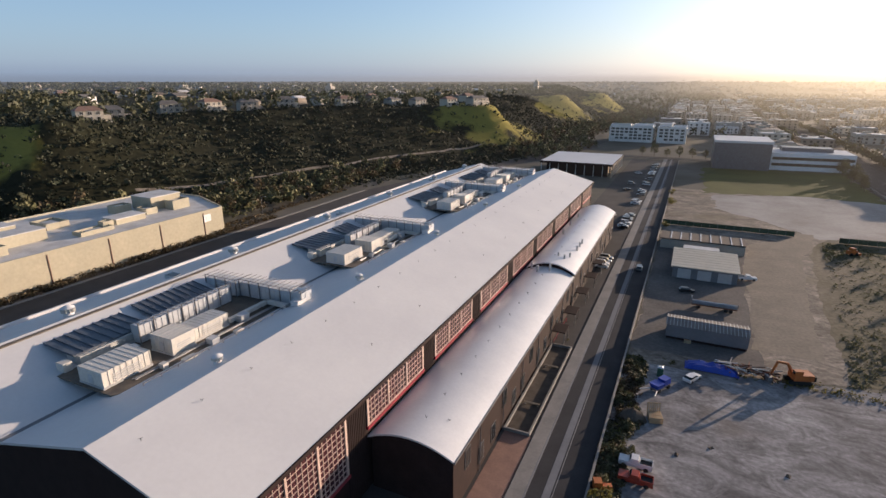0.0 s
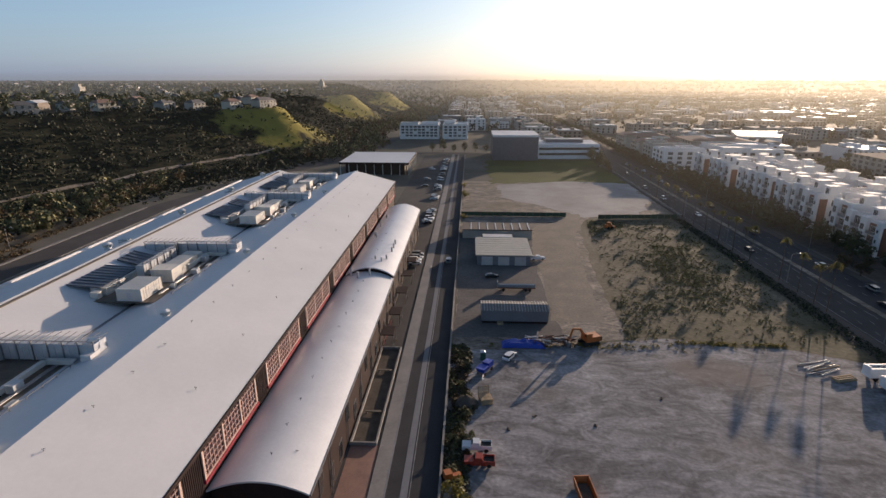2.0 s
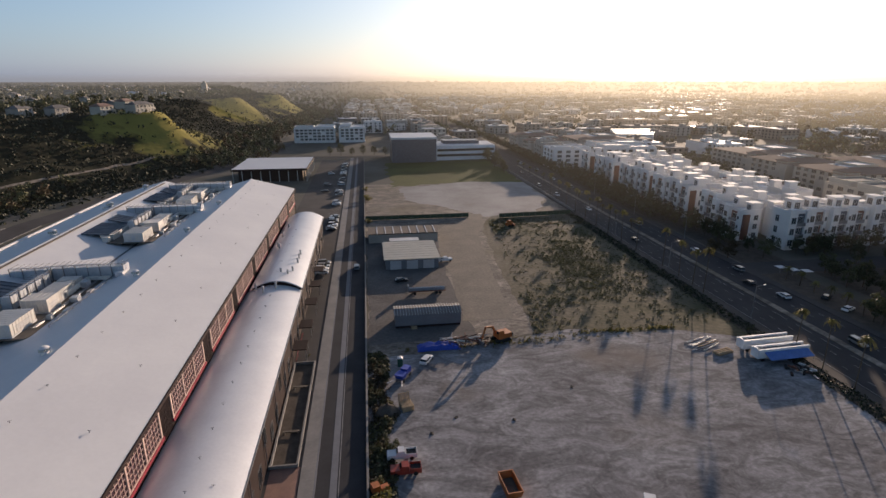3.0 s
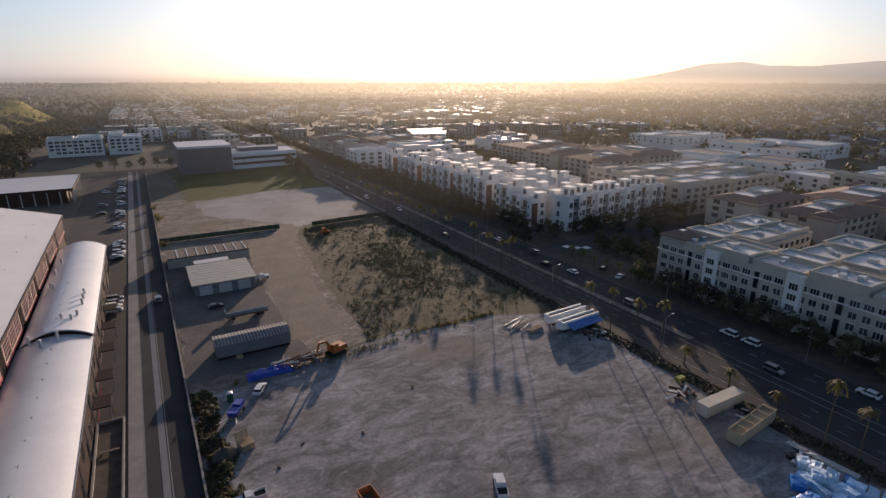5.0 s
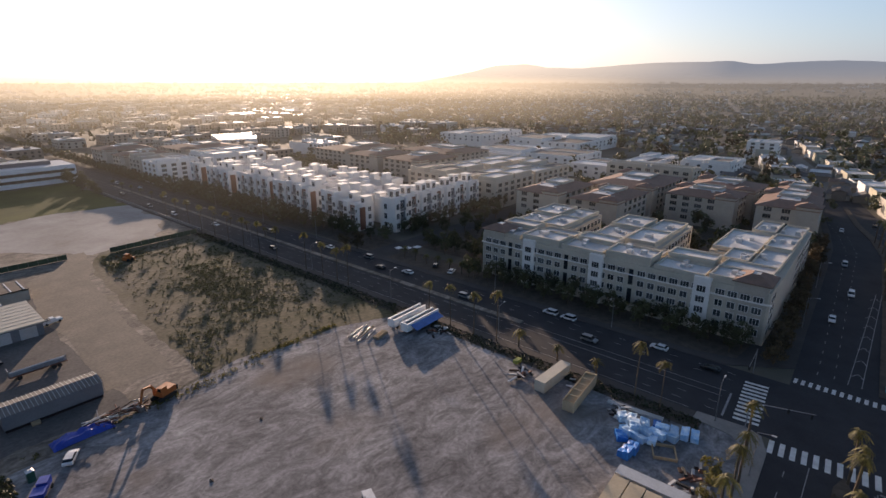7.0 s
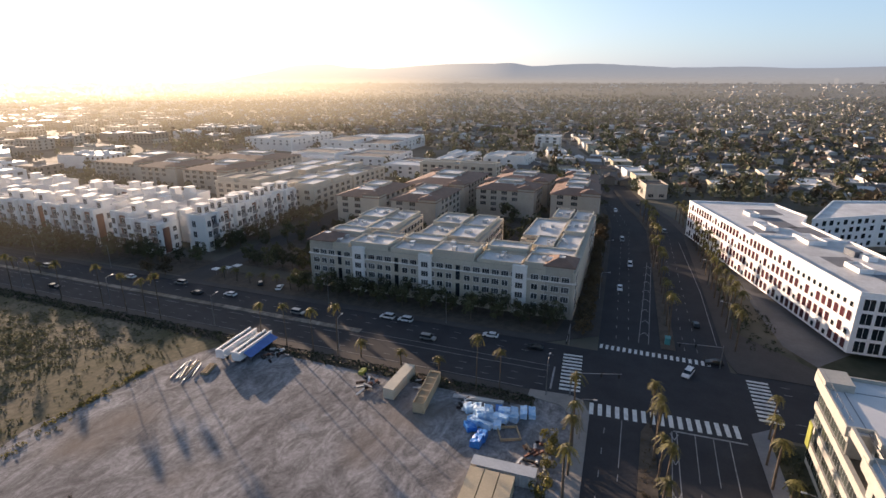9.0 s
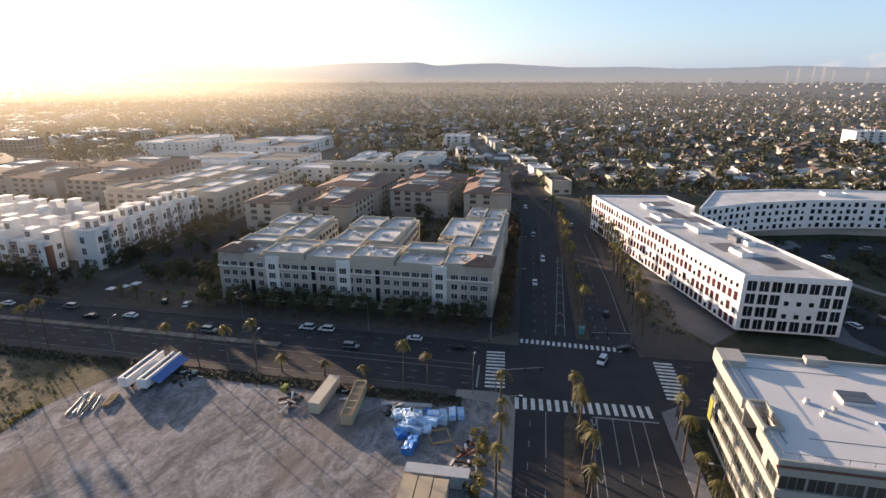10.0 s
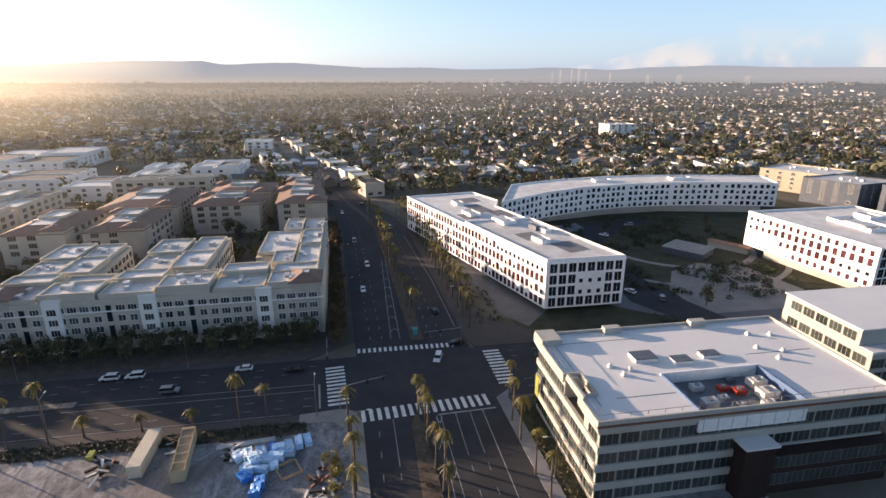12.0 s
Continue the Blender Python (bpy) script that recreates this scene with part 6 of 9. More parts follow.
part("upper_floor", Build().prism([(-16.2, -26.2), (17, -26.2), (17, 34.2), (-1.0, 34.2), (-1.0, 30.6), (-7.6, 30.6), (-7.6, 34.2), (-16.2, 34.2), (-16.2, 15), (-3, 15), (-3, -7), (-16.2, -7)], 16.4, 18.1), LIGHT_FACADE, off)
for x0, x1, z in ((-16.5, -16.1, 18.6), (-3.4, -3.0, 18.9)):
    part("court_wall", Build().box(x0, x1, -7, 15, 14.5, z), WHITE_PANEL, off, "white court wall")
for y0, y1 in ((14.6, 15), (-7, -6.6)):
    part("court_wall", Build().box(-16.1, -3.4, y0, y1, 14.5, 18.9), BLUE_WALL, off, "blue painted court wall")
for y0, y1, x0, x1 in ((30, 34.5, 12, 17.3), (14, 18, 15.5, 17.3), (-8, -4, 15.5, 17.3), (34, 34.5, -10, -2)):
    part("parapet_step", Build().box(x0, x1, y0, y1, 18.4, 19.9), LIGHT_FACADE, off, "raised parapet corner")
for z in (1.2, 5.2, 9.2, 13.2):
    part("floor_band", Build().rim(inset(ROOFPOLY if z > 13 else FLOORPOLY, 0.75), z + 2.55, z + 4.0, 0.8), LIGHT_FACADE, off, "pale spandrel band")
GLASS_GREEN = mat("greenish_office_glass", (0.055, 0.065, 0.06), (0.03, 0.036, 0.034), 0.3, 0.1, 0.0, island=0.4)
ribbon = window_mesh(3.7, 2.5, STEEL, GLASS_GREEN, 0.08, 2)
for z in (1.25, 5.25, 9.25, 13.25):
    for i in range(15):
        part("window", ribbon, None, off, m=pose(-15.5, -23.7 + i * 3.95, z, 0, 0, -90))
    for i in range(8):
        if z < 13 or i not in (1, 2, 3):
            part("window", ribbon, None, off, m=pose(-13 + i * 3.9, 33.5, z, 0, 0, 180))
        elif i < 3:
            part("window", ribbon, None, off, m=pose(-10.4 + i * 4.0, 30, z, 0, 0, 180))
part("court_floor", Build().box(-16.1, -3.4, -6.6, 14.6, 16.4, 16.46), DARK_PANEL, off, "dark court floor")
rail = Build()
for i in range(18):
    rail.box(-15.9, -15.82, -24.6 + i * 3.3, -24.52 + i * 3.3, 19.1, 19.9)
rail.box(-15.9, -15.82, -25.8, 33.8, 19.85, 19.92)
part("guard_rail", rail, STEEL, off)
rail = Build()
for i in range(10):
    if i not in (3, 4):
        rail.box(-15 + i * 3.3, -14.92 + i * 3.3, 33.7, 33.78, 19.1, 19.9)
rail.box(-15.8, -8.4, 33.7, 33.78, 19.85, 19.92).box(-0.2, 16.8, 33.7, 33.78, 19.85, 19.92)
part("guard_rail", rail, STEEL, off)
part("roof_edge", Build().box(-16.9, -16.55, -26.6, 34.8, 17.9, 18.2), RUST_PANEL, off, "thin brown roof edge line")
for i in range(8):
    part("panel_joint", Build().box(-16.54, -16.48, -6.2 + i * 2.9, -6.14 + i * 2.9, 14.6, 18.5), STEEL, off)
# added dark block: deep shade on the lower wall put into its colour
part("lower_shade_block", Build().box(-18.0, -15.7, -26.6, 0.1, 0, 8.4).box(-18.2, -15.7, -26.8, 0.1, 8.4, 8.8), DARK_METAL, off, "dark brown block imitating shade on the lower wall")
for z in (2.0, 5.8):
    for i in range(7):
        part("window", ribbon, None, off, m=pose(-18.0, -24.4 + i * 3.7, z, 0, 0, -90))
for x0, x1, y0, y1 in ((-11.5, 12.5, 31.4, 31.55), (12.4, 12.55, 12, 31.4), (-9.5, -9.35, 15.4, 27.5), (1.6, 1.75, -24, -8)):
    part("roof_seam", Build().box(x0, x1, y0, y1, 18.4, 18.44), GUTTER, off)
part("accent_panel", Build().box(12, 14, 34.65, 34.85, 5.5, 10.5), LIME, off, "lime green wall panel")
part("entrance_canopy", Build().box(-19.3, -15.6, -0.2, 6.8, 11.4, 11.8), ROOF, off, "white flat canopy")
part("entrance_tower", Build().box(-18.9, -15.6, 0.2, 6.4, 0, 11.4), DARK_METAL, off, "dark entrance tower")
for x, y, w, d, h in ((3.7, 15, 3.4, 5.0, 1.4), (1.3, 7.7, 2.4, 4, 1.2), (2.5, 0.3, 2.2, 4, 1.2)):
    u = thing("skylight", "dark framed rooftop skylight on a white curb", "skylight", OX + x, OY + y, 18.4, group="office skylights")
    part("curb", Build().box(-w / 2, w / 2, -d / 2, d / 2, 0, h * 0.5), ROOF, u)
    part("panel", Build().box(-w / 2 - 0.1, -0.05, -d / 2, d / 2, h * 0.5, h * 0.5 + 0.2).box(0.05, w / 2 + 0.1, -d / 2, d / 2, h * 0.5, h * 0.5 + 0.2), DARK_PANEL, u)
for x, y in ((-2.1, 22.2), (1.5, 23.5), (-0.4, 20), (-1.1, -13.8), (3.8, -12.4), (1.5, -17), (9, -20), (10, -15)):
    u = thing("exhaust_fan", "small white rooftop exhaust fan", "fan", OX + x, OY + y, 18.4, group="exhaust fans")
    part("base", Build().box(-0.5, 0.5, -0.5, 0.5, 0, 0.3), ROOF, u)
    part("hood", Build().tube((0, 0, 0.3), (0, 0, 0.7), 0.42, 0.36, 10).tube((0, 0, 0.7), (0, 0, 0.85), 0.5, 0.3, 10), BEIGE_METAL, u)
for x, y, s, mt, lb in ((-12, 10, 1.0, GREY_METAL, "grey chiller in the roof court"), (-9, 1.5, 0.8, CAR_RED, "dark red pump set in the roof court"), (-7.5, 4, 0.7, CAR_RED, "dark red pump set in the roof court"), (-11, -3, 1.2, BEIGE_METAL, "cream cooling unit in the roof court"), (-6.5, 9, 0.8, GREY_METAL, "grey chiller in the roof court"), (-7, -3.8, 1.1, BEIGE_METAL, "cream cooling unit in the roof court"), (-13.5, 4, 0.7, DARK_PANEL, "dark pump unit in the roof court"), (-5, 0.5, 0.6, DARK_PANEL, "dark pump unit in the roof court"), (-10.5, 6, 0.6, GREY_METAL, "grey chiller in the roof court"), (-14, -1, 0.8, GREY_METAL, "grey chiller in the roof court")):
    u = thing("chiller", lb, "rooftop unit", OX + x, OY + y, 16.4, group="court equipment")
    ribs(part("casing", Build().box(-s, s, -s * 1.4, s * 1.4, 0.2, s * 1.5), mt, u), -s, s, -s * 1.4, s * 1.4, 0.2, s * 1.5, "y", mt)
    part("fan", Build().tube((0, 0, s * 1.5), (0, 0, s * 1.5 + 0.3), s * 0.6, n=12), STEEL, u)
    part("skid", Build().box(-s - 0.1, s + 0.1, -s * 1.4 - 0.1, s * 1.4 + 0.1, 0, 0.2), STEEL, u)
t = thing("office_building", "cream stepped office with brown window bands", "building", 98, -123.7, 0)
part("wall", Build().box(-14, 14, -18, 18, 0, 12.4), LIGHT_FACADE, t)
part("upper_floor", Build().box(-10, 13.9, -17.9, 17.8, 12.4, 16.8), LIGHT_FACADE, t)
part("roof", Build().box(-10.3, 14.3, -18.3, 18.1, 16.8, 17.2), ROOF, t)
part("terrace", Build().box(-13.6, -10.1, -17.6, 17.6, 12.4, 12.7), ROOF, t)
for z in (1.4, 5, 8.6):
    for i in range(9):
        part("window", ribbon, None, t, m=pose(-14, -16 + i * 4, z, 0, 0, -90))
    for i in range(6):
        part("window", ribbon, None, t, m=pose(-11 + i * 4.2, 18, z, 0, 0, 180))
for i in range(5):
    part("window", ribbon, None, t, m=pose(-7 + i * 4.2, 17.8, 13.4, 0, 0, 180))

# ---- yellow warehouse behind the hangar ----
wh = thing("warehouse", "long cream-yellow windowless warehouse with rooftop boxes", "building", -205, 112, 0)
WP = [(-30, -70), (24, -70), (25, 50), (-2, 62), (-30, 62)]
part("wall", Build().prism(WP, 0, 10.6), YELLOW_WALL, wh)
part("parapet", Build().rim(inset(WP, -0.15), 10.3, 11.3, 0.5), YELLOW_WALL, wh)
part("roof", Build().prism(inset(WP, 0.36), 10.6, 10.68), ROOF_DIRTY, wh)
for y in (-40, -20, 0, 20, 40):
    part("wall_joint", Build().box(24.0 + 0.0083 * (y + 70), 24.2 + 0.0083 * (y + 70), y - 0.12, y + 0.12, 0.1, 10.2), RUST_PANEL, wh, "dark wall joint")
for x, y, w, d, h in ((6, -48, 10, 12, 3.0), (4, -18, 8, 16, 3.4), (-2, 40, 12, 14, 5), (8, 18, 8, 12, 1.6), (-14, -20, 8, 20, 2.5)):
    part("roof_box", Build().box(x - w / 2, x + w / 2, y - d / 2, y + d / 2, 10.68, 11 + h), YELLOW_WALL, wh)
    part("roof_box_cap", Build().box(x - w / 2 - 0.2, x + w / 2 + 0.2, y - d / 2 - 0.2, y + d / 2 + 0.2, 11 + h, 11.3 + h), ROOF_DIRTY, wh)
for x, y, w, d, h in ((14, -46, 5, 8, 2.2), (13, -30, 4, 9, 2.6), (14, 2, 5, 12, 1.2), (12, 8, 3, 4, 2.4), (5, 30, 6, 5, 2.2), (-6, 26, 5, 7, 3.0), (10, -60, 6, 5, 2.8), (-8, 0, 10, 8, 2.0), (8, 42, 5, 8, 3.6)):
    part("roof_screen", Build().rim(rect(x - w / 2, x + w / 2, y - d / 2, y + d / 2), 10.68, 11 + h, 0.25), YELLOW_WALL, wh)
    part("rooftop_unit", Build().box(x - w / 4, x + w / 4, y - d / 4, y + d / 4, 10.68, 10.6 + h), GREY_METAL, wh)
part("wall_sign", Build().box(25.05, 25.2, 40, 43.5, 6.5, 9.5).box(25.2, 25.25, 41, 42.4, 7.4, 8.6), WHITE_PANEL, wh, "plain white square wall sign")
solid("kerb_2", Build().box(-160.9, -160.4, -100, 268, 0, 0.16), CONCRETE, "pale kerb of the rear road", "kerb", "structure")
solid("pavement_8", Build().box(-175.8, -174.2, -100, 265, 0, 0.18), CONCRETE, "pale pavement of the rear road", "pavement", "structure")
sheet("verge_4", rect(-179.8, -175.8, -60, 190), 0.05, DARK_EARTH, "brown planted bank at the foot of the yellow warehouse")
solid("fence_wall", Build().box(-137, -136.6, -40, 300, 0, 2.0), GREY_METAL, "low grey wall behind the hangar", "wall", "structure")


# ---- the bluff ----
TOE = [(-560, -340), (-440, -80), (-310, 50), (-240, 118), (-214, 190), (-190, 285), (-152, 385), (-120, 465), (-116, 545), (-138, 640), (-126, 790), (-118, 870), (-112, 980), (-92, 1110), (-120, 1230), (-230, 1600), (-500, 2600), (-900, 4200)]


def toe_frame():
    pts = []
    for (xa, ya), (xb, yb) in zip(TOE, TOE[1:]):
        k = max(2, int(math.hypot(xb - xa, yb - ya) / 12))
        pts += [(xa + (xb - xa) * i / k, ya + (yb - ya) * i / k) for i in range(k)]
    pts = np.array(pts + [TOE[-1]])
    for _ in range(14):
        pts[1:-1] = (pts[:-2] + 2 * pts[1:-1] + pts[2:]) / 4
    d = np.gradient(pts, axis=0)
    d /= np.linalg.norm(d, axis=1)[:, None]
    return pts, np.stack([-d[:, 1], d[:, 0]], 1)


toe, toe_out = toe_frame()
toe_s = np.r_[0, np.cumsum(np.hypot(*np.diff(toe, axis=0).T))]


def spur(s):
    """How far the slope is set back at s: gullies behind, spurs ahead."""
    y = float(np.interp(s, toe_s, toe[:, 1]))
    back = 16 * noise.noise(Vector((s * 0.011, 3.1, 0))) + 6 * noise.noise(Vector((s * 0.034, 9.1, 0)))
    for at, wide, far in ((490, 60, -48), (640, 50, 26), (740, 40, 10), (840, 60, -46), (130, 48, -40), (250, 60, 14), (960, 50, 24), (1090, 80, -44)):
        back += far * math.exp(-(((y - at) / wide) ** 2))
    return back


def hill_height(d, s):
    e = max(0.0, min(1.0, (d - 14) / (100 + spur(s))))
    h = 40 * e ** 1.15 * (1 - 0.0 * e) if e < 1 else 40
    return h + ((2.6 * noise.noise(Vector((d * 0.03, s * 0.03, 0.5))) + 1.3 * noise.noise(Vector((d * 0.09, s * 0.09, 2.5)))) if d > 5 else 0) + min(9.0, max(0.0, d - 150) * 0.006)


def grassy(y, d):
    """How grassy the slope is: open spurs among the chaparral."""
    out = 0.0
    for at, wide, mid, deep in ((500, 95, 70, 52), (575, 60, 50, 34), (830, 90, 66, 44), (1090, 120, 62, 42), (108, 26, 68, 28)):
        out = max(out, math.exp(-(((y - at) / wide) ** 2) - ((d - mid) / deep) ** 2))
    return out * 0.74


DS = [-3, 0, 6, 12, 18, 24, 30, 36, 38.5, 44, 50, 56, 62, 67, 72, 78, 84, 90, 96, 102, 108, 114, 120, 126, 134, 144, 160, 190, 240, 320, 440, 640, 950, 1400, 2000, 2600]
b = Build()
hv = []
for (x, y), (nx, ny), s in zip(toe, toe_out, toe_s):
    hv += [(x + nx * d, y + ny * d, hill_height(d, s) if d > 0 else -0.5) for d in DS]
k = len(DS)
for i in range(len(toe) - 1):
    for j in range(k - 1):
        b.f.append((i * k + j, (i + 1) * k + j, (i + 1) * k + j + 1, i * k + j + 1))
        y, d = toe[i][1], DS[j]
        b.k.append(1 if d == 36 and 165 < y < 420 else 0)
b.v = hv
hill = solid("hill", b, [HILL, DIRT], "dark chaparral bluff with grassy spurs and a flat top", "hill", "structure")
for p in hill.data.polygons:
    p.use_smooth = True
grass_at = hill.data.attributes.new("grass", "FLOAT", "POINT")
grass_at.data.foreach_set("value", np.array([grassy(float(y), d) for _, y in toe for d in DS], np.float32))


def on_hill(i, d):
    (x, y), (nx, ny) = toe[i], toe_out[i]
    return x + nx * d, y + ny * d, hill_height(d, toe_s[i])


# ---- plants ----
rng = np.random.default_rng(7)


def leaf_cloud(centres, radii, per, size, flat=0.75):
    """Small tilted leaf quads spread through round clumps: vertices and faces as arrays."""
    c = np.repeat(np.asarray(centres, float), per, 0)
    r = np.repeat(np.asarray(radii, float), per)[:, None]
    n = len(c)
    d = rng.normal(size=(n, 3))
    d /= np.linalg.norm(d, axis=1)[:, None]
    p = c + d * r * rng.uniform(0.55, 1.0, (n, 1)) ** 0.5 * [1, 1, flat]
    a = rng.normal(size=(n, 3))
    a -= d * (a * d).sum(1)[:, None] * rng.uniform(0.4, 1.0, (n, 1))
    a /= np.linalg.norm(a, axis=1)[:, None]
    q = np.cross(a, d + 0.4 * rng.normal(size=(n, 3)))
    q /= np.linalg.norm(q, axis=1)[:, None] + 1e-9
    s = size * np.broadcast_to(r / r.mean(), (n, 1)) * rng.uniform(0.6, 1.4, (n, 1))
    v = np.stack([p - a * s, p - q * s * 0.6, p + a * s, p + q * s * 0.6], 1).reshape(-1, 3)
    return v, np.arange(4 * n).reshape(-1, 4)


def cloud_mesh(name, v, f, material):
    me = bpy.data.meshes.new(name)
    me.vertices.add(len(v)), me.loops.add(f.size), me.polygons.add(len(f))
    me.vertices.foreach_set("co", np.asarray(v, np.float32).ravel())
    me.loops.foreach_set("vertex_index", f.ravel().astype(np.int32))
    me.polygons.foreach_set("loop_start", np.arange(0, f.size, f.shape[1], dtype=np.int32))
    for one in material if isinstance(material, list) else [material]:
        me.materials.append(one)
    me.update()
    me.validate()
    return me


def tree(h, wide, material, label, group, leaves=40, clumps=22):
    t = thing("tree", label, "tree", group=group)
    b = Build().tube((0, 0, -0.3), (0.1, 0.05, h * 0.45), 0.22, 0.14, 7)
    tips = []
    for i in range(6):
        a = i * 1.05 + random.uniform(-0.3, 0.3)
        tip = (math.cos(a) * wide * 0.3, math.sin(a) * wide * 0.3, h * random.uniform(0.6, 0.8))
        b.tube((0.1, 0.05, h * random.uniform(0.3, 0.45)), tip, 0.10, 0.04, 5)
        tips.append(tip)
    part("trunk", b, BARK, t)
    centres, radii = [], []
    for i in range(clumps):
        a, rr = random.uniform(0, 6.28), wide * 0.5 * math.sqrt(random.random())
        z = h * (0.26 + 0.64 * random.random() * (1 - 0.5 * (rr / (wide * 0.5)) ** 2))
        centres.append((math.cos(a) * rr * 0.8, math.sin(a) * rr * 0.8, z))
        radii.append(wide * random.uniform(0.13, 0.22))
    v, f = leaf_cloud(centres, radii, leaves, wide * 0.045)
    part("crown", cloud_mesh("crown", v, f, material), None, t)
    return t


def plant(src, spots, scale=(0.8, 1.2)):
    """Puts the first copy on the first spot and copies on the rest."""
    for i, (x, y, *z) in enumerate(spots):
        s = random.uniform(*scale)
        m = pose(x, y, z[0] if z else 0, 0, 0, random.uniform(0, 360)) @ Matrix.Diagonal((s, s, s * random.uniform(0.9, 1.1), 1))
        if i == 0:
            src.matrix_basis = m
        else:
            ob = copy_thing(src, m)
            ob.matrix_basis = m


street_a = tree(11.5, 7.5, LEAF, "dark green street tree with a rounded crown", "street trees")
street_b = tree(10.5, 6.5, LEAF_OLIVE, "olive green street tree with a loose crown", "street trees")
street_c = tree(8.5, 6.0, LEAF_BROWN, "brownish half-bare street tree", "street trees")
row = [(front_x(y) - 4.5 + random.uniform(-1.2, 1.2), y) for y in np.arange(30, 124, 4.2)] + [(front_x(y) - 8.5 + random.uniform(-1, 1), y) for y in np.arange(32, 122, 8)]
plant(street_a, row[::2], (0.6, 0.85))
plant(copy_thing(street_a, pose(0, 0, 0)), [(149 + random.uniform(-1, 6), y) for y in np.arange(124, 160, 3.4)], (0.6, 0.9))
plant(copy_thing(street_a, pose(0, 0, 0)), [(141 + random.uniform(-2, 2), y) for y in np.arange(176, 375, 8)] + [(x, 178 + random.uniform(-3, 3)) for x in range(150, 236, 10)], (0.75, 1.0))
plant(copy_thing(street_b, pose(0, 0, 0)), [(136 + random.uniform(-2, 2), y) for y in np.arange(196, 380, 10)], (0.7, 0.95))
plant(copy_thing(street_b, pose(0, 0, 0)), row[1::2], (0.6, 0.85))
plant(street_b, [(x, 162 + random.uniform(-3, 3)) for x in range(172, 215, 10)] + [(214 + random.uniform(-2, 6), y) for y in range(58, 120, 8)])
plant(street_c, [(133 + random.uniform(-1, 1), y) for y in np.arange(390, 620, 9)] + [(168, 190), (128, 185), (129, 178)] + [cross(x, 20.6 + 0.6 * random.random()) for x in range(135, 262, 6)])
grove = [(random.uniform(152, 214), random.uniform(124, 158)) for _ in range(34)] + [(random.uniform(152, 240), random.uniform(174, 185)) for _ in range(14)]
plant(copy_thing(street_a, pose(0, 0, 0)), grove[::2], (0.5, 0.8))
plant(copy_thing(street_b, pose(0, 0, 0)), grove[1::2], (0.5, 0.8))
plant(copy_thing(street_b, pose(0, 0, 0)), [(142, -104), (152, -122), (158, -118), (150, -134), (166, -128), (228, -120), (236, -112), (246, -142), (222, -160), (238, -170), (210, -100), (186, -92)], (0.5, 0.8))
plant(copy_thing(street_b, pose(0, 0, 0)), [(95 + random.uniform(-2, 2), y) for y in np.arange(385, 480, 9)] + [(x, 498 + random.uniform(-2, 2)) for x in range(-40, 100, 10)])


def palm(h, label, stem=1.0):
    t = thing("palm_tree", label, "palm tree", group="street palms")
    b = Build()
    last = (0, 0, -0.3)
    for i in range(1, 6):
        p = (0.10 * i * i * 0.1, 0.05 * i, h * i / 5)
        b.tube(last, p, (0.30 - 0.025 * i) * stem, (0.275 - 0.025 * i) * stem, 8)
        last = p
    part("trunk", b, BARK, t)
    b = Build()
    top = Vector(last)
    for i in range(26):
        a, lift = i * 2.4, random.uniform(-0.5, 1.0)
        drift = Vector((-0.35, -0.55, 0)) * 0.5
        d = Vector((math.cos(a), math.sin(a), 0)) + drift
        n, pts = 5, []
        length = random.uniform(1.25, 1.95)
        for j in range(n + 1):
            u = j / n
            pts.append(top + d * length * u + Vector((0, 0, lift * u * 1.3 - 1.9 * u * u)))
        side = Vector((-d.y, d.x, 0)).normalized()
        for j in range(n):
            for sgn in (-1, 1):
                for s in range(3):
                    p = pts[j].lerp(pts[j + 1], s / 3)
                    e = p + side * sgn * 0.36 * (1 - 0.5 * j / n) + d * 0.22 + Vector((0, 0, -0.22))
                    q = pts[j].lerp(pts[j + 1], (s + 0.75) / 3)
                    b.add([p, q, e], [(0, 1, 2)])
    part("crown", b, PALM_LEAF, t, "windblown fronds")
    b = Build()
    for i in range(14):
        a = i * 0.45
        b.tube(top + Vector((0, 0, -0.1)), top + Vector((math.cos(a) * 0.45, math.sin(a) * 0.45, -1.3)), 0.05, 0.16, 4)
    part("dead_skirt", b, LEAF_BROWN, t, "brown hanging dead fronds")
    return t


tall = palm(11.5, "tall fan palm with windblown yellow-green fronds")
short = palm(5.0, "short fan palm with sunlit fronds")
spots = [(90, -18.6), (83, -18.4), (72.4, -18.2), (66, -19), (99, -20.5), (73.5, 17.2), (90.6, 18.4), (82, 17.6), (65, 17), (94.4, 2.6), (91, 1.6), (84, 2), (76, 1.4), (70.7, 0.6), (63, 1.0)]
spots += [cross(x, -19.5) for x in range(138, 292, 8)] + [cross(x + 3, -22.5) for x in range(150, 292, 9)] + [cross(x, -2.4) for x in range(140, 292, 9)] + [cross(x, -0.8) for x in range(205, 292, 9)]
plant(tall, spots, (0.85, 1.15))
slender = palm(13.4, "slender tall fan palm at the avenue edge", 0.6)
plant(slender, [(97.1, 106.9), (97.9, 99), (97.7, 90), (98.4, 82.7), (95.9, 42.4), (95.4, 36.5), (99, 172.6), (99, 162), (99.2, 154), (98.6, 147)] + [(98.6, y) for y in range(192, 300, 13)], (0.95, 1.05))
spots = [(99.4, 76), (99.6, 64.2), (99.4, 53.4)] + [(113.3, y) for y in range(225, 420, 16)] + [(134, y) for y in range(118, 160, 6)]
plant(short, spots, (0.8, 1.1))


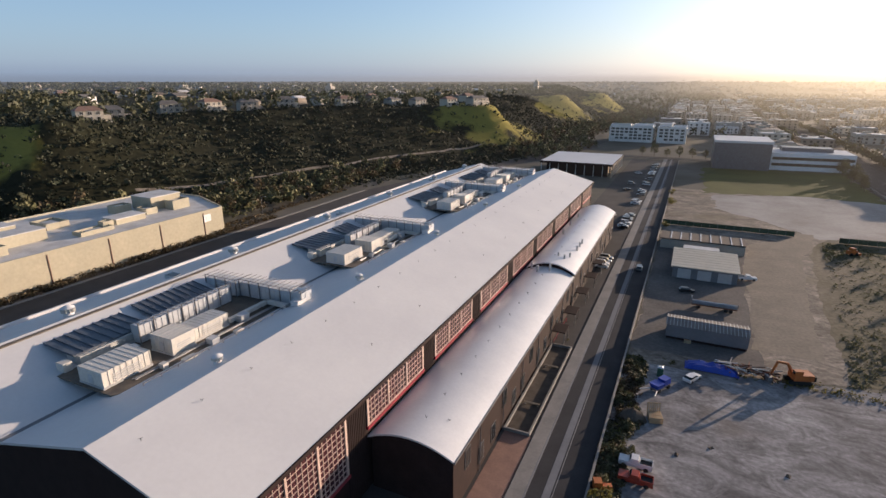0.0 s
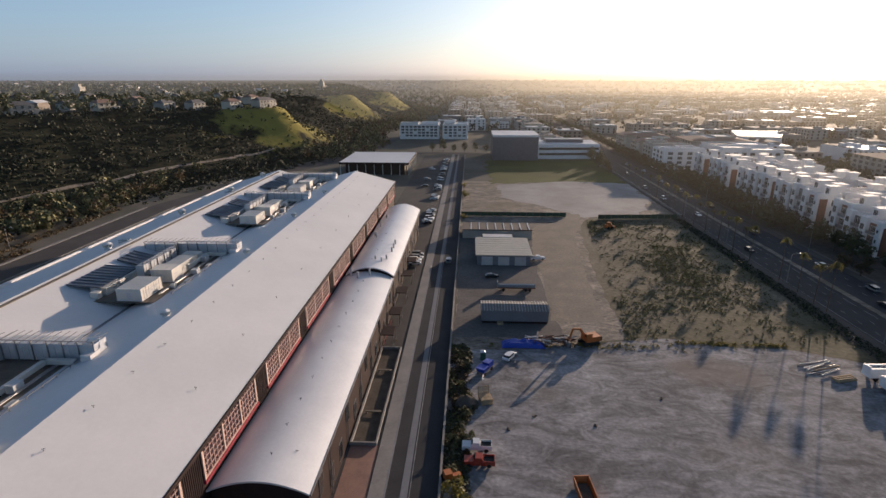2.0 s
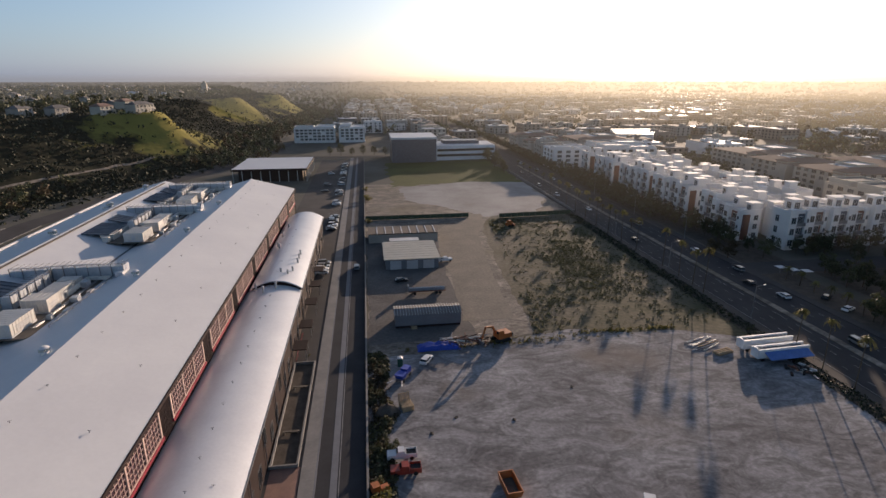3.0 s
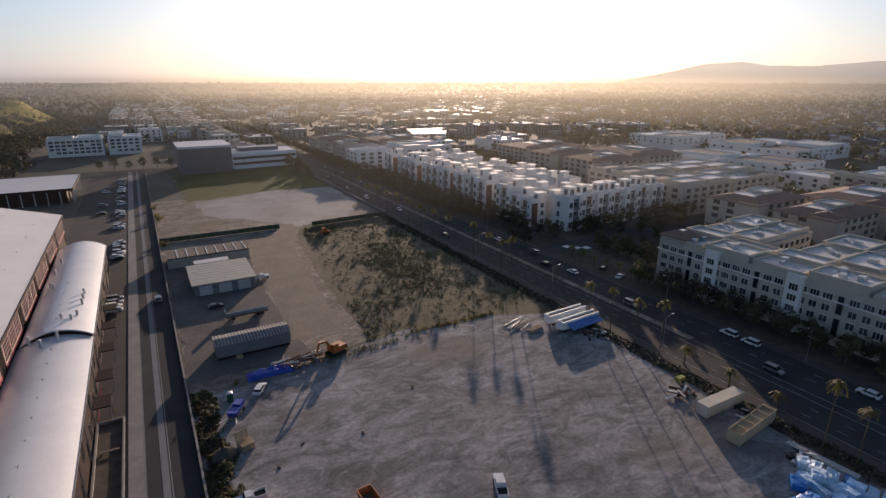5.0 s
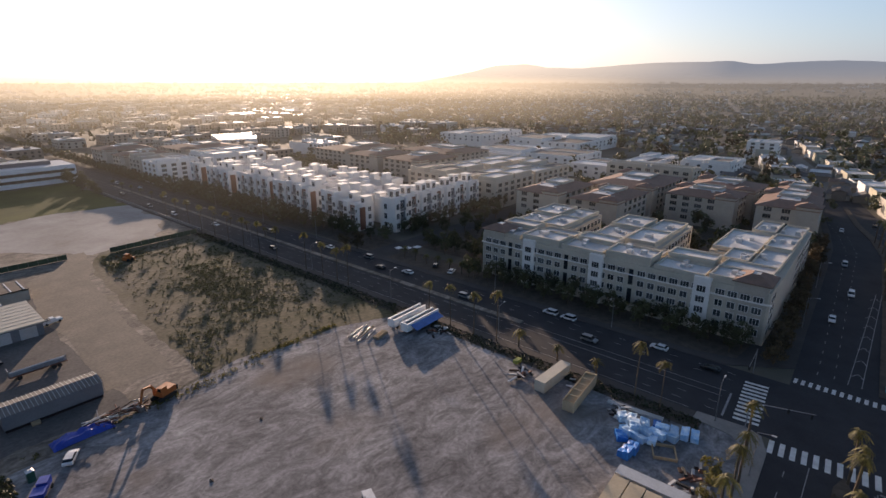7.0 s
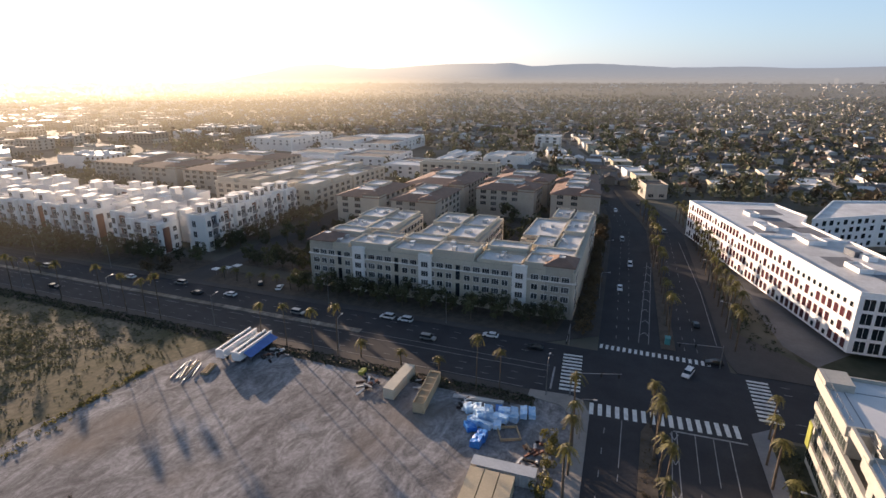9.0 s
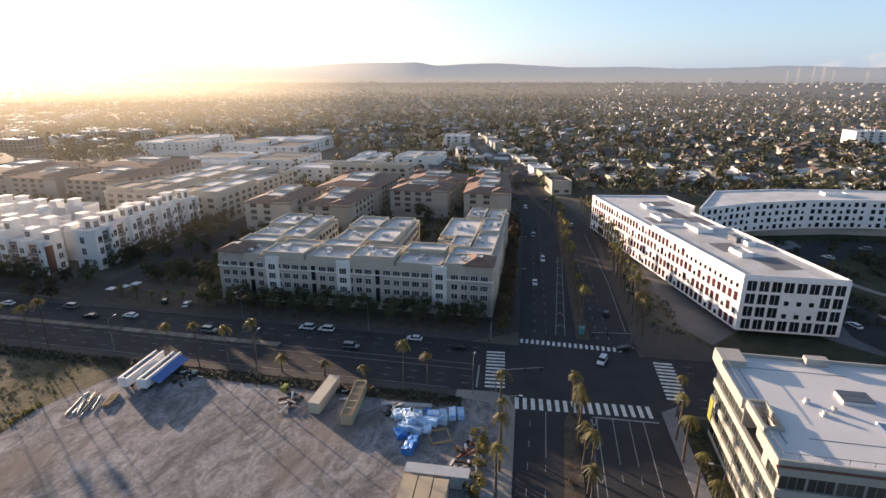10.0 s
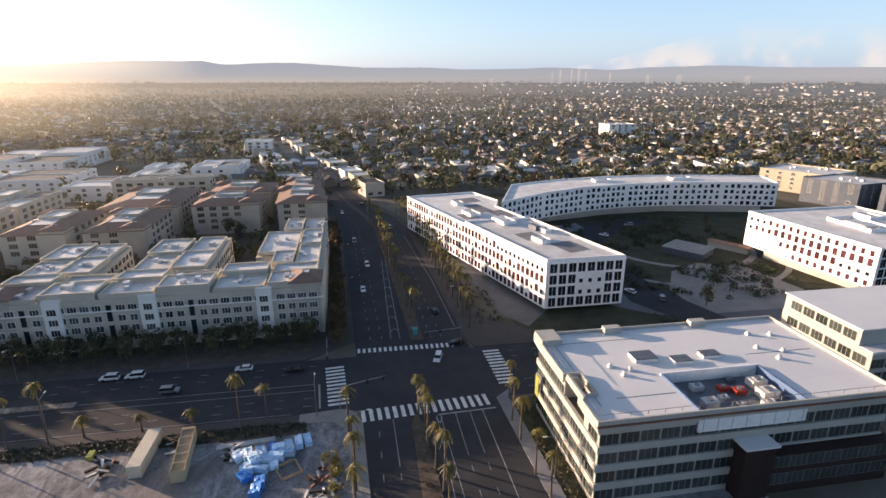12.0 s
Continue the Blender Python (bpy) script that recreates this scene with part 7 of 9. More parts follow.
def bush(size, material, label):
    t = thing("bush", label, "bush", group="bushes")
    b = Build()
    for i in range(5):
        a = i * 1.26
        b.tube((0, 0, -0.1), (math.cos(a) * size * 0.3, math.sin(a) * size * 0.3, size * 0.5), 0.05, 0.02, 4)
    part("woody_base", b, BARK, t)
    cs = [(random.uniform(-0.4, 0.4) * size, random.uniform(-0.4, 0.4) * size, random.uniform(0.25, 0.75) * size) for _ in range(9)]
    v, f = leaf_cloud(cs, [size * random.uniform(0.2, 0.34) for _ in cs], 40, size * 0.075)
    part("foliage", cloud_mesh("foliage", v, f, material), None, t)
    return t


bush_a, bush_b = bush(2.6, LEAF_OLIVE, "rough olive green bush by the wall"), bush(2.2, LEAF_BROWN, "dry brown bush by the wall")
bush_c = bush(3.0, PALM_LEAF, "sunlit yellow-green shrub by the pavement")
plant(bush_a, [(-7.5 + random.uniform(-1, 3), 72 + random.uniform(0, 46)) for _ in range(11)], (0.5, 0.9))
plant(bush_b, [(-7.5 + random.uniform(-1, 3.4), 72 + random.uniform(0, 46)) for _ in range(8)], (0.5, 0.9))
plant(bush_c, [(66, 20.6), (70, 21), (74, 21.6), (78, 21.2), (82, 22), (-7, 70), (-7.5, 66), (-8, 250), (-8, 300), (-8, 306), (-8, 330)], (0.8, 1.3))


def stuff_plants(name, pts, radii, material, label, per=14, leaf=0.34, flat=0.75, category="bushes"):
    """Many small plants that nobody could count, as one mesh."""
    pts = np.asarray(pts, float)
    v, f = leaf_cloud(pts, radii, per, np.mean(radii) * leaf, flat)
    return tagged(new(name, cloud_mesh(name, v, f, material)), label, category, "", "stuff")


# hedge along the avenue
pts = [(random.uniform(93, 97.3), y, 0.25) for y in np.arange(28, 255, 0.16)]
stuff_plants("hedge", pts, rng.uniform(0.35, 0.9, len(pts)), HEDGE_LEAF, "low dark green planting strip along the avenue", 10, 0.36, 0.7, "hedge")
for mt, n, lo, hi, lb in ((LEAF_BROWN, 900, 0.3, 0.95, "dry brown weeds along the lot wall"), (LEAF_OLIVE, 700, 0.4, 1.15, "olive green weeds along the lot wall"), (GRASS_LEAF, 260, 0.3, 0.8, "yellowed weeds along the lot wall")):
    pts = []
    while len(pts) < n:
        x, y = random.uniform(-9, -3.2), random.uniform(62, 121)
        if noise.noise(Vector((x * 0.22, y * 0.12, n * 0.01))) > -0.1 and x < -4.8 + 2.4 * noise.noise(Vector((0, y * 0.11, 3))):
            pts.append((x, y, 0.25))
    stuff_plants("verge_weeds", pts, rng.uniform(lo, hi, len(pts)), mt, lb, 13, 0.32, 0.65, "weeds")
# scrub on the vacant land
pts = []
while len(pts) < 4600:
    x, y = random.uniform(36, 97), random.uniform(126, 250)
    cover = noise.noise(Vector((x * 0.035, y * 0.035, 2))) + 0.7 * noise.noise(Vector((x * 0.12, y * 0.12, 4)))
    if random.random() < 0.08 + 0.7 * max(0.0, cover + 0.05) and x > 36 + (y - 126) * 0.12:
        pts.append((x, y, 0.12))
stuff_plants("scrub", pts, rng.uniform(0.2, 0.85, len(pts)), SCRUB_LEAF, "low dry olive scrub on the vacant land", 9, 0.34, 0.45, "scrub")
pts = [(30 + random.gauss(0, 14), 122.5 + random.gauss(0, 1.0) + 0.06 * i / 10, 0.15) for i in range(160)] + [(random.uniform(48, 76), 126 - random.random() * 1.5, 0.15) for _ in range(110)]
stuff_plants("weeds", pts, rng.uniform(0.3, 0.8, len(pts)), GRASS_LEAF, "yellow-green weeds along the lot edge", 16, 0.3, 0.6, "weeds")
# bank below the warehouse
pts = [(random.uniform(-179.6, -176), random.uniform(-20, 190), random.uniform(0.4, 1.4)) for _ in range(620)]
stuff_plants("bank_shrubs", pts, rng.uniform(0.5, 1.5, len(pts)), LEAF_BROWN, "brown and olive shrubs along the warehouse wall", 20, 0.3, 0.8)

# chaparral
pts, rad = [], []
near = [i for i in range(len(toe)) if -350 < toe[i][1] < 1500]
while len(pts) < 27000:
    i = random.choice(near)
    d = random.uniform(4, 135) if random.random() < 0.85 else random.uniform(-8, 20)
    y = toe[i][1]
    if grassy(y, d) > 0.3 and random.random() < 0.72:
        continue
    if 35 < d < 40 and 165 < y < 420:
        continue
    x, y, z = on_hill(i, d)
    x, y = x + random.uniform(-6, 6), y + random.uniform(-6, 6)
    r = random.uniform(0.9, 2.4)
    pts.append((x, y, max(z, 0) + r * 0.3)), rad.append(r)
half = len(pts) // 2
stuff_plants("chaparral", pts[:half], rad[:half], HEDGE_LEAF, "dark green chaparral on the bluff", 9, 0.46)
stuff_plants("chaparral", pts[half:], rad[half:], CHAPARRAL, "olive brown chaparral on the bluff", 9, 0.46)
# woods at the bluff's foot
pts, rad = [[], []], [[], []]
for i in range(len(toe)):
    if -300 < toe[i][1] < 1500:
        for _ in range(36 if toe[i][1] < 420 else 16):
            d = random.uniform(-30, 26)
            x, y = toe[i] + toe_out[i] * d + rng.uniform(-6, 6, 2)
            if x > -188 and y < 430 or (-235 < x < -175 and 40 < y < 178):
                continue
            w = random.random() < 0.3
            h = random.uniform(3.5, 9.5)
            z = max(0, hill_height(max(d, 0), toe_s[i]))
            for _ in range(4):
                pts[w].append((x + random.uniform(-1.6, 1.6), y + random.uniform(-1.6, 1.6), z + h * random.uniform(0.3, 0.9))), rad[w].append(h * random.uniform(0.18, 0.3))
stuff_plants("woods", pts[0], rad[0], WOODS_LEAF, "dense mixed olive trees at the foot of the bluff", 13, 0.42, 0.9, "woods")
stuff_plants("woods", pts[1], rad[1], LEAF_BROWN, "brown bare-looking trees at the foot of the bluff", 13, 0.4, 0.9, "woods")
pts = [(-184.2 + random.uniform(-2.2, 0.6) - 1.0, y, 0.5) for y in np.arange(30, 260, 0.7)]
stuff_plants("roadside_shrubs", pts, rng.uniform(0.8, 1.8, len(pts)), LEAF_BROWN, "dry brown shrubs along the rear road", 16, 0.3, 0.8, "shrubs")


# ---- houses on the bluff ----
def hill_house(wall, roof, label):
    t = thing("house", label, "house", group="houses on the bluff")
    part("wall", Build().box(-7, 7, -5, 5, -1.5, 6.2), wall, t)
    b = Build().add([(-7.6, -5.6, 6.1), (7.6, -5.6, 6.1), (7.6, 5.6, 6.1), (-7.6, 5.6, 6.1), (-4, 0, 8.6), (4, 0, 8.6)], [(0, 1, 5, 4), (1, 2, 5), (2, 3, 4, 5), (3, 0, 4), (3, 2, 1, 0)])
    part("roof", b, roof, t)
    part("garage", Build().box(7, 11, -3.5, 4, -1.5, 3.2), wall, t)
    for z in (0.8, 3.7):
        for x in (-4.2, 0, 4.2):
            part("window", WIN_APT, None, t, m=pose(x, -5, z))
    return t


ha = hill_house(STUCCO_GREY, ROOF_GREY, "greige two-storey house with a grey hip roof")
hb = hill_house(STUCCO, TILE, "cream two-storey house with a tile hip roof")
spots = []
for i in range(len(toe)):
    if 150 < toe[i][1] < 600 and i % 2 == 0 and random.random() < 0.8:
        d = 128 + spur(toe_s[i]) + random.uniform(-3, 5)
        x, y, z = on_hill(i, d)
        a = math.degrees(math.atan2(toe_out[i][1], toe_out[i][0])) - 90
        spots.append((x, y, z, a + random.uniform(-12, 12)))
for i, (x, y, z, a) in enumerate(spots):
    src = ha if i % 3 else hb
    if i < 2:
        (hb if i == 0 else ha).matrix_basis = pose(x, y, z, 0, 0, a)
    else:
        copy_thing(src, pose(x, y, z, 0, 0, a))
for (x, y, z), w, h in (((-560, 760, 46), 6, 8), ((-760, 640, 46), 9, 6), ((-330, 1200, 46), 5, 14)):
    t = thing("tower_block", "grey tower block on the plateau horizon", "building", x, y, 0, group="plateau towers")
    part("wall", Build().box(-w, w, -w, w, z - 6, z + h), STUCCO_GREY, t)
    part("roof", Build().box(-w * 0.5, w * 0.5, -w * 0.5, w * 0.5, z + h, z + h + 4), STUCCO_GREY, t)


# ---- far city ----
CITY_WALL = mat("dull_house_wall", (0.28, 0.24, 0.20), (0.20, 0.175, 0.15), 0.05, 0.9, 0.0, island=0.3)
def far_houses(name, spots, label, low, high, size, gable=True):
    """Small far houses as one mesh of many."""
    b = Build()
    for x, y, z in spots:
        w, d, h = random.uniform(0.7, 1.2) * size, random.uniform(0.7, 1.3) * size, random.uniform(low, high)
        a = random.choice((4, 94)) + random.uniform(-3, 3)
        m = pose(x, y, z, 0, 0, a)
        wall = random.choice((0, 1, 2, 2, 2, 7, 7)) if gable else random.choice((1, 2, 2, 7, 7, 0))
        b.use(wall).box(-w / 2, w / 2, -d / 2, d / 2, -3 if z > 1 else 0, h, m)
        if gable:
            v = [m @ Vector(p) for p in ((-w * 0.56, -d * 0.56, h), (w * 0.56, -d * 0.56, h), (w * 0.56, d * 0.56, h), (-w * 0.56, d * 0.56, h), (0, -d * 0.5, h + w * 0.2), (0, d * 0.5, h + w * 0.2))]
            b.use(random.choice((3, 3, 3, 3, 5, 4, 8))).add(v, [(0, 4, 5, 3), (1, 2, 5, 4), (0, 1, 4), (2, 3, 5)])
        else:
            b.use(random.choice((5, 5, 3, 8, 3))).box(-w * 0.47, w * 0.47, -d * 0.47, d * 0.47, h, h + 0.3, m)
            for _ in range(2):
                u, q = random.uniform(-0.3, 0.3) * w, random.uniform(-0.3, 0.3) * d
                b.use(wall).box(u - 2, u + 2, q - 2, q + 2, h, h + 2.5, m)
            k = int(w / 5)
            for j in range(int(h / 3.4)):
                for i in range(k):
                    u = -w / 2 + (i + 0.5) * w / k
                    b.use(6).box(u - 1.0, u + 1.0, -d / 2 - 0.08, -d / 2 + 0.05, 1.0 + j * 3.4, 2.8 + j * 3.4, m)
                for i in range(int(d / 5)):
                    u = -d / 2 + (i + 0.5) * d / int(d / 5)
                    b.use(6).box(-w / 2 - 0.08, -w / 2 + 0.05, u - 1.0, u + 1.0, 1.0 + j * 3.4, 2.8 + j * 3.4, m)
    return solid(name, b, [STUCCO_WHITE, STUCCO, STUCCO_GREY, ROOF_GREY, TILE, ROOF_DIRTY, GLASS, CITY_WALL, ROOF_BROWN], label, "houses", "stuff")


def on_boulevard(x, y, w=16):
    return abs(y - axis_y(x)) < w


spots = []
while len(spots) < 3900:
    x = 352 + 1900 * random.random() ** 1.35
    y = random.uniform(-1.35, 1.1) * x + random.uniform(-60, 40)
    if y > -230 - 0.0 * x and x < 330 or on_boulevard(x, y) or (x < 570 and 90 < y < 560) or (x < 380 and y < 70) or (y > 0.5 * x + 60 and x < 700):
        continue
    row = round(y / 26) * 26 + random.choice((-7, 7)) + random.uniform(-1.5, 1.5) + 0.07 * x
    spots.append((x, row, 0))
far_houses("distant_houses", spots, "hundreds of small pale suburban houses with mixed roofs", 3.0, 5.6, 10)
b = Build()
for k in range(-70, 62):
    y0 = 26 * k + 13
    runs = [(max(400, abs(y0) / 1.25 + 20), 2100)] if not -220 < y0 < 560 else [(590, 2100)]
    for xa, xb in runs:
        b.add([(xa, y0 + 0.07 * xa - 3.2, 0.08), (xb, y0 + 0.07 * xb - 3.2, 0.08), (xb, y0 + 0.07 * xb + 3.2, 0.08), (xa, y0 + 0.07 * xa + 3.2, 0.08)], [(0, 1, 2, 3)])
for x in range(620, 2000, 165):
    b.add([(x - 4, -1.2 * x, 0.11), (x + 4, -1.2 * x, 0.11), (x + 4, 0.9 * x, 0.11), (x - 4, 0.9 * x, 0.11)], [(0, 1, 2, 3)])
solid("suburb_streets", b, ASPHALT_PALE, "pale residential streets between far houses", "road", "stuff")
spots = []
while len(spots) < 640:
    x = random.uniform(130, 1500)
    y = random.uniform(430, 2300)
    if (x < 245 and y < 540) or x > 0.9 * y + 100 or (x < 480 and y < 440):
        continue
    spots.append((round(x / 52) * 52 + random.uniform(-8, 8) + 10, round(y / 58) * 58 + random.uniform(-8, 8), 0))
far_houses("distant_blocks", spots, "far flat-roofed pale apartment and office blocks", 5, 13, 25, False)
spots = []
while len(spots) < 170:
    x, y = random.uniform(-110, 96), random.uniform(520, 1700)
    if y < 720 and x < 62 or x < -50:
        continue
    spots.append((round(x / 34) * 34 + random.uniform(-4, 4), round(y / 38) * 38 + random.uniform(-4, 4), 0))
far_houses("distant_blocks", spots, "far white apartment blocks beyond the street end", 9, 15, 22, False)
spots = []
while len(spots) < 300:
    i = random.randrange(len(toe))
    d = 175 + 1300 * random.random() ** 1.5
    x, y, z = on_hill(i, d)
    if -250 < y < 2600 and not (d < 520 and y < 330):
        spots.append((x, y, z))
far_houses("plateau_houses", spots, "many dull pale houses on the plateau of the bluff", 4, 7, 12)

# far trees
pts, rad = [[], [], []], [[], [], []]


def add_tree(x, y, z, h, k):
    for _ in range(3):
        pts[k].append((x + random.uniform(-0.25, 0.25) * h, y + random.uniform(-0.25, 0.25) * h, z + h * random.uniform(0.35, 0.85))), rad[k].append(h * random.uniform(0.22, 0.36))


n = 0
while n < 11500:
    x = 345 + 2400 * random.random() ** 1.3
    y = random.uniform(-1.4, 1.15) * x
    if on_boulevard(x, y, 12) or (x < 470 and 95 < y < 430 and random.random() < 0.8):
        continue
    add_tree(x, y, 0, random.uniform(4.5, 13) if x < 1500 else random.uniform(6, 15), random.choice((0, 0, 1, 1, 2)))
    n += 1
n = 0
while n < 1500:
    x, y = random.uniform(-1100, 60), random.uniform(1350, 4300)
    if x > -260 - (y - 1350) * 0.25:
        add_tree(x, y, 0, random.uniform(7, 16), random.choice((0, 1, 1, 2)))
        n += 1
n = 0
while n < 6400:
    x, y = random.uniform(-100, 1900), random.uniform(430, 3000)
    if x > 0.95 * y + 150 or (100 < x < 128) or (y < 600 and x < 130):
        continue
    add_tree(x, y, 0, random.uniform(5, 11), random.choice((0, 1, 2)))
    n += 1
n = 0
while n < 8200:
    i = random.randrange(len(toe))
    d = 122 + 1500 * random.random() ** 1.6
    x, y, z = on_hill(i, d)
    if -260 < y < 3000:
        add_tree(x + random.uniform(-8, 8), y + random.uniform(-8, 8), z - 0.5, random.uniform(5, 12), random.choice((0, 0, 1)))
        n += 1
def plain_z(r):
    return float(np.interp(r, (2600, 3400, 4000, 4700), (0, 14, 33, 54)))


far_spots = []
for i in range(3600):
    a, r = radians(random.uniform(-12, 150)), 2250 + 2300 * math.sqrt(random.random())
    if noise.noise(Vector((math.sin(a) * r * 0.004, math.cos(a) * r * 0.004, 5))) < -0.12:
        far_spots.append((r * math.sin(a), r * math.cos(a), plain_z(r) + 0.1))
    else:
        add_tree(r * math.sin(a), r * math.cos(a), plain_z(r), random.uniform(8, 20), random.choice((0, 1, 1, 2)))
far_houses("distant_houses", far_spots, "specks of pale houses on the far rising plain", 4, 9, 20)
for (xa, ya), (xb, yb) in zip(LINE, LINE[1:]):
    for i in range(int(math.hypot(xb - xa, yb - ya) / 7)):
        u = random.random()
        add_tree(xa + (xb - xa) * u - random.uniform(6, 40), ya + (yb - ya) * u, 0, random.uniform(8, 17), 0)
for k, (mt, lb) in enumerate(((LEAF, "dark far city trees"), (FAR_LEAF, "olive far city trees"), (LEAF_BROWN, "brownish far city trees"))):
    stuff_plants("distant_trees", pts[k], rad[k], mt, "thousands of " + lb + " between houses", 8, 0.54, 0.9, "trees")
# trees along the avenue and among the blocks
pts, rad = [], []
for y in np.arange(240, 1500, 6):
    for x in (131, 98 if y > 470 else 135):
        h = random.uniform(5, 9)
        for _ in range(4):
            pts.append((x + random.uniform(-2, 2), y + random.uniform(-2, 2), h * random.uniform(0.35, 0.8))), rad.append(h * random.uniform(0.2, 0.3))
for _ in range(500):
    x, y = random.uniform(215, 352), random.uniform(30, 420)
    if any(abs(x - cx) < wx and abs(y - cy) < wy for cx, cy, wx, wy in ((281, 43, 22, 15), (320, 46, 20, 14), (298, 80, 36, 20), (243, 131, 24, 30), (293, 122, 28, 21), (279, 211, 55, 37), (304, 300, 50, 42), (344, 132, 11, 31), (300, 375, 34, 28))):
        continue
    h = random.uniform(5, 10)
    for _ in range(4):
        pts.append((x + random.uniform(-2, 2), y + random.uniform(-2, 2), h * random.uniform(0.35, 0.8))), rad.append(h * random.uniform(0.2, 0.3))
stuff_plants("avenue_trees", pts, rad, LEAF, "dark trees lining the far avenue and courts", 14, 0.42, 0.9, "trees")
pts = []
while len(pts) < 1300:
    x, y = random.uniform(128, 262), random.uniform(-200, -62)
    rr = math.hypot(x - 205, y + 128)
    if 60 < rr < 81 or 46 < rr < 50.5 or (182 < x < 212 and -162 < y < -118) or noise.noise(Vector((x * 0.05, y * 0.05, 8))) < -0.05 or (x < 200 and y < -155) or y > -80 + (x - 141) * 0.27:
        continue
    pts.append((x, y, random.uniform(0.3, 1.2)))
stuff_plants("campus_planting", pts, rng.uniform(0.5, 1.5, len(pts)), HEDGE_LEAF, "dark shrub planting of the office campus", 18, 0.3, 0.8, "planting")
pts = [(*cross(random.uniform(32, 97), random.uniform(-23.6, -20)), 0.3) for _ in range(260)]
stuff_plants("office_planting", pts, rng.uniform(0.4, 1.1, len(pts)), LEAF_OLIVE, "olive shrubs in the bed along the office", 16, 0.3, 0.8, "planting")
pts = [(random.uniform(32, 92), random.uniform(1.6, 4.2), 0.4) for _ in range(140)]
stuff_plants("median_planting", pts, rng.uniform(0.3, 0.7, len(pts)), LEAF_BROWN, "dry low planting on the road median", 12, 0.3, 0.7, "planting")
pts = [(*cross(random.uniform(140, 175), random.uniform(-33, -24)), 0.4) for _ in range(60)] + [(*cross(random.uniform(150, 258), random.uniform(-26.5, -21.5)), 0.3) for _ in range(160)]
stuff_plants("campus_planting", pts, rng.uniform(0.4, 1.0, len(pts)), HEDGE_LEAF, "low dark beds on the office plaza", 18, 0.3, 0.7, "planting")

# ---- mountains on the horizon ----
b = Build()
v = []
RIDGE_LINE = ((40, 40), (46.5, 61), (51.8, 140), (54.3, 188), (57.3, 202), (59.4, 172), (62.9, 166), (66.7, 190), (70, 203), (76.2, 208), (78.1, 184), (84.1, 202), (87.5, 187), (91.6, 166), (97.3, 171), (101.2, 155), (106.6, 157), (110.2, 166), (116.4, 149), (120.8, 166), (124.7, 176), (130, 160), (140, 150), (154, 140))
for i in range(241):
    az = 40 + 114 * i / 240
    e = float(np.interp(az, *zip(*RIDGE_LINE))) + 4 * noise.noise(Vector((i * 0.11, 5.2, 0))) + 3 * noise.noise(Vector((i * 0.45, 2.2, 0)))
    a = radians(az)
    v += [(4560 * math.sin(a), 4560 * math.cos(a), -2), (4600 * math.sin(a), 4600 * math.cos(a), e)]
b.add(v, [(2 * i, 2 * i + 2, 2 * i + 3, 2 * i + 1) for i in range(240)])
solid("backdrop_mountains", b, HAZE, "pale mountain ridge on the horizon, its haze painted as glow", "mountains", "structure")
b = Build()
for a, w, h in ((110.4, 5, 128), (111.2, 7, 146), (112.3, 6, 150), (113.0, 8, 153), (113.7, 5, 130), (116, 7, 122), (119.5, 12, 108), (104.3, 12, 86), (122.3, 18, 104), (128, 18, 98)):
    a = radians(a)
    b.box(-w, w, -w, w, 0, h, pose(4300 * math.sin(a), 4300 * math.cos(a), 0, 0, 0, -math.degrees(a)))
solid("backdrop_towers", b, HAZE_TOWER, "towers of a far skyline, their haze painted as glow", "skyline", "structure")
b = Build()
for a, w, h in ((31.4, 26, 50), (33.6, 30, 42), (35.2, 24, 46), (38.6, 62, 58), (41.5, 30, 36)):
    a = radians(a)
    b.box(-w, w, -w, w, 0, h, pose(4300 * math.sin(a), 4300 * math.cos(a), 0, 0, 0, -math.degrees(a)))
solid("backdrop_blocks", b, HAZE_SUN, "blocks below the low sun, their haze painted as glow", "skyline", "structure")
# upright glowing rings stand in for the haze
for radius, air in HAZE_SHELLS:
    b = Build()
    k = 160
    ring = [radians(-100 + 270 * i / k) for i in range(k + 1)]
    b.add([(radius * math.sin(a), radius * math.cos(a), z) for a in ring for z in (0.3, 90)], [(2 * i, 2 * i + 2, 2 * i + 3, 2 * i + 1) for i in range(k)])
    solid("backdrop_haze", b, air, "see-through glowing ring imitating pale evening haze over the plain", "haze", "structure")
b = Build()
k = 60
ring = [radians(112 + 44 * i / k) for i in range(k + 1)]
b.add([(4660 * math.sin(a), 4660 * math.cos(a), z) for i, a in enumerate(ring) for z in (120, 170 + 330 * min(1, i / 22) ** 1.2)], [(2 * i, 2 * i + 2, 2 * i + 3, 2 * i + 1) for i in range(k)])
solid("backdrop_clouds", b, CLOUD, "low bank of pale clouds above the ridge", "clouds", "structure")


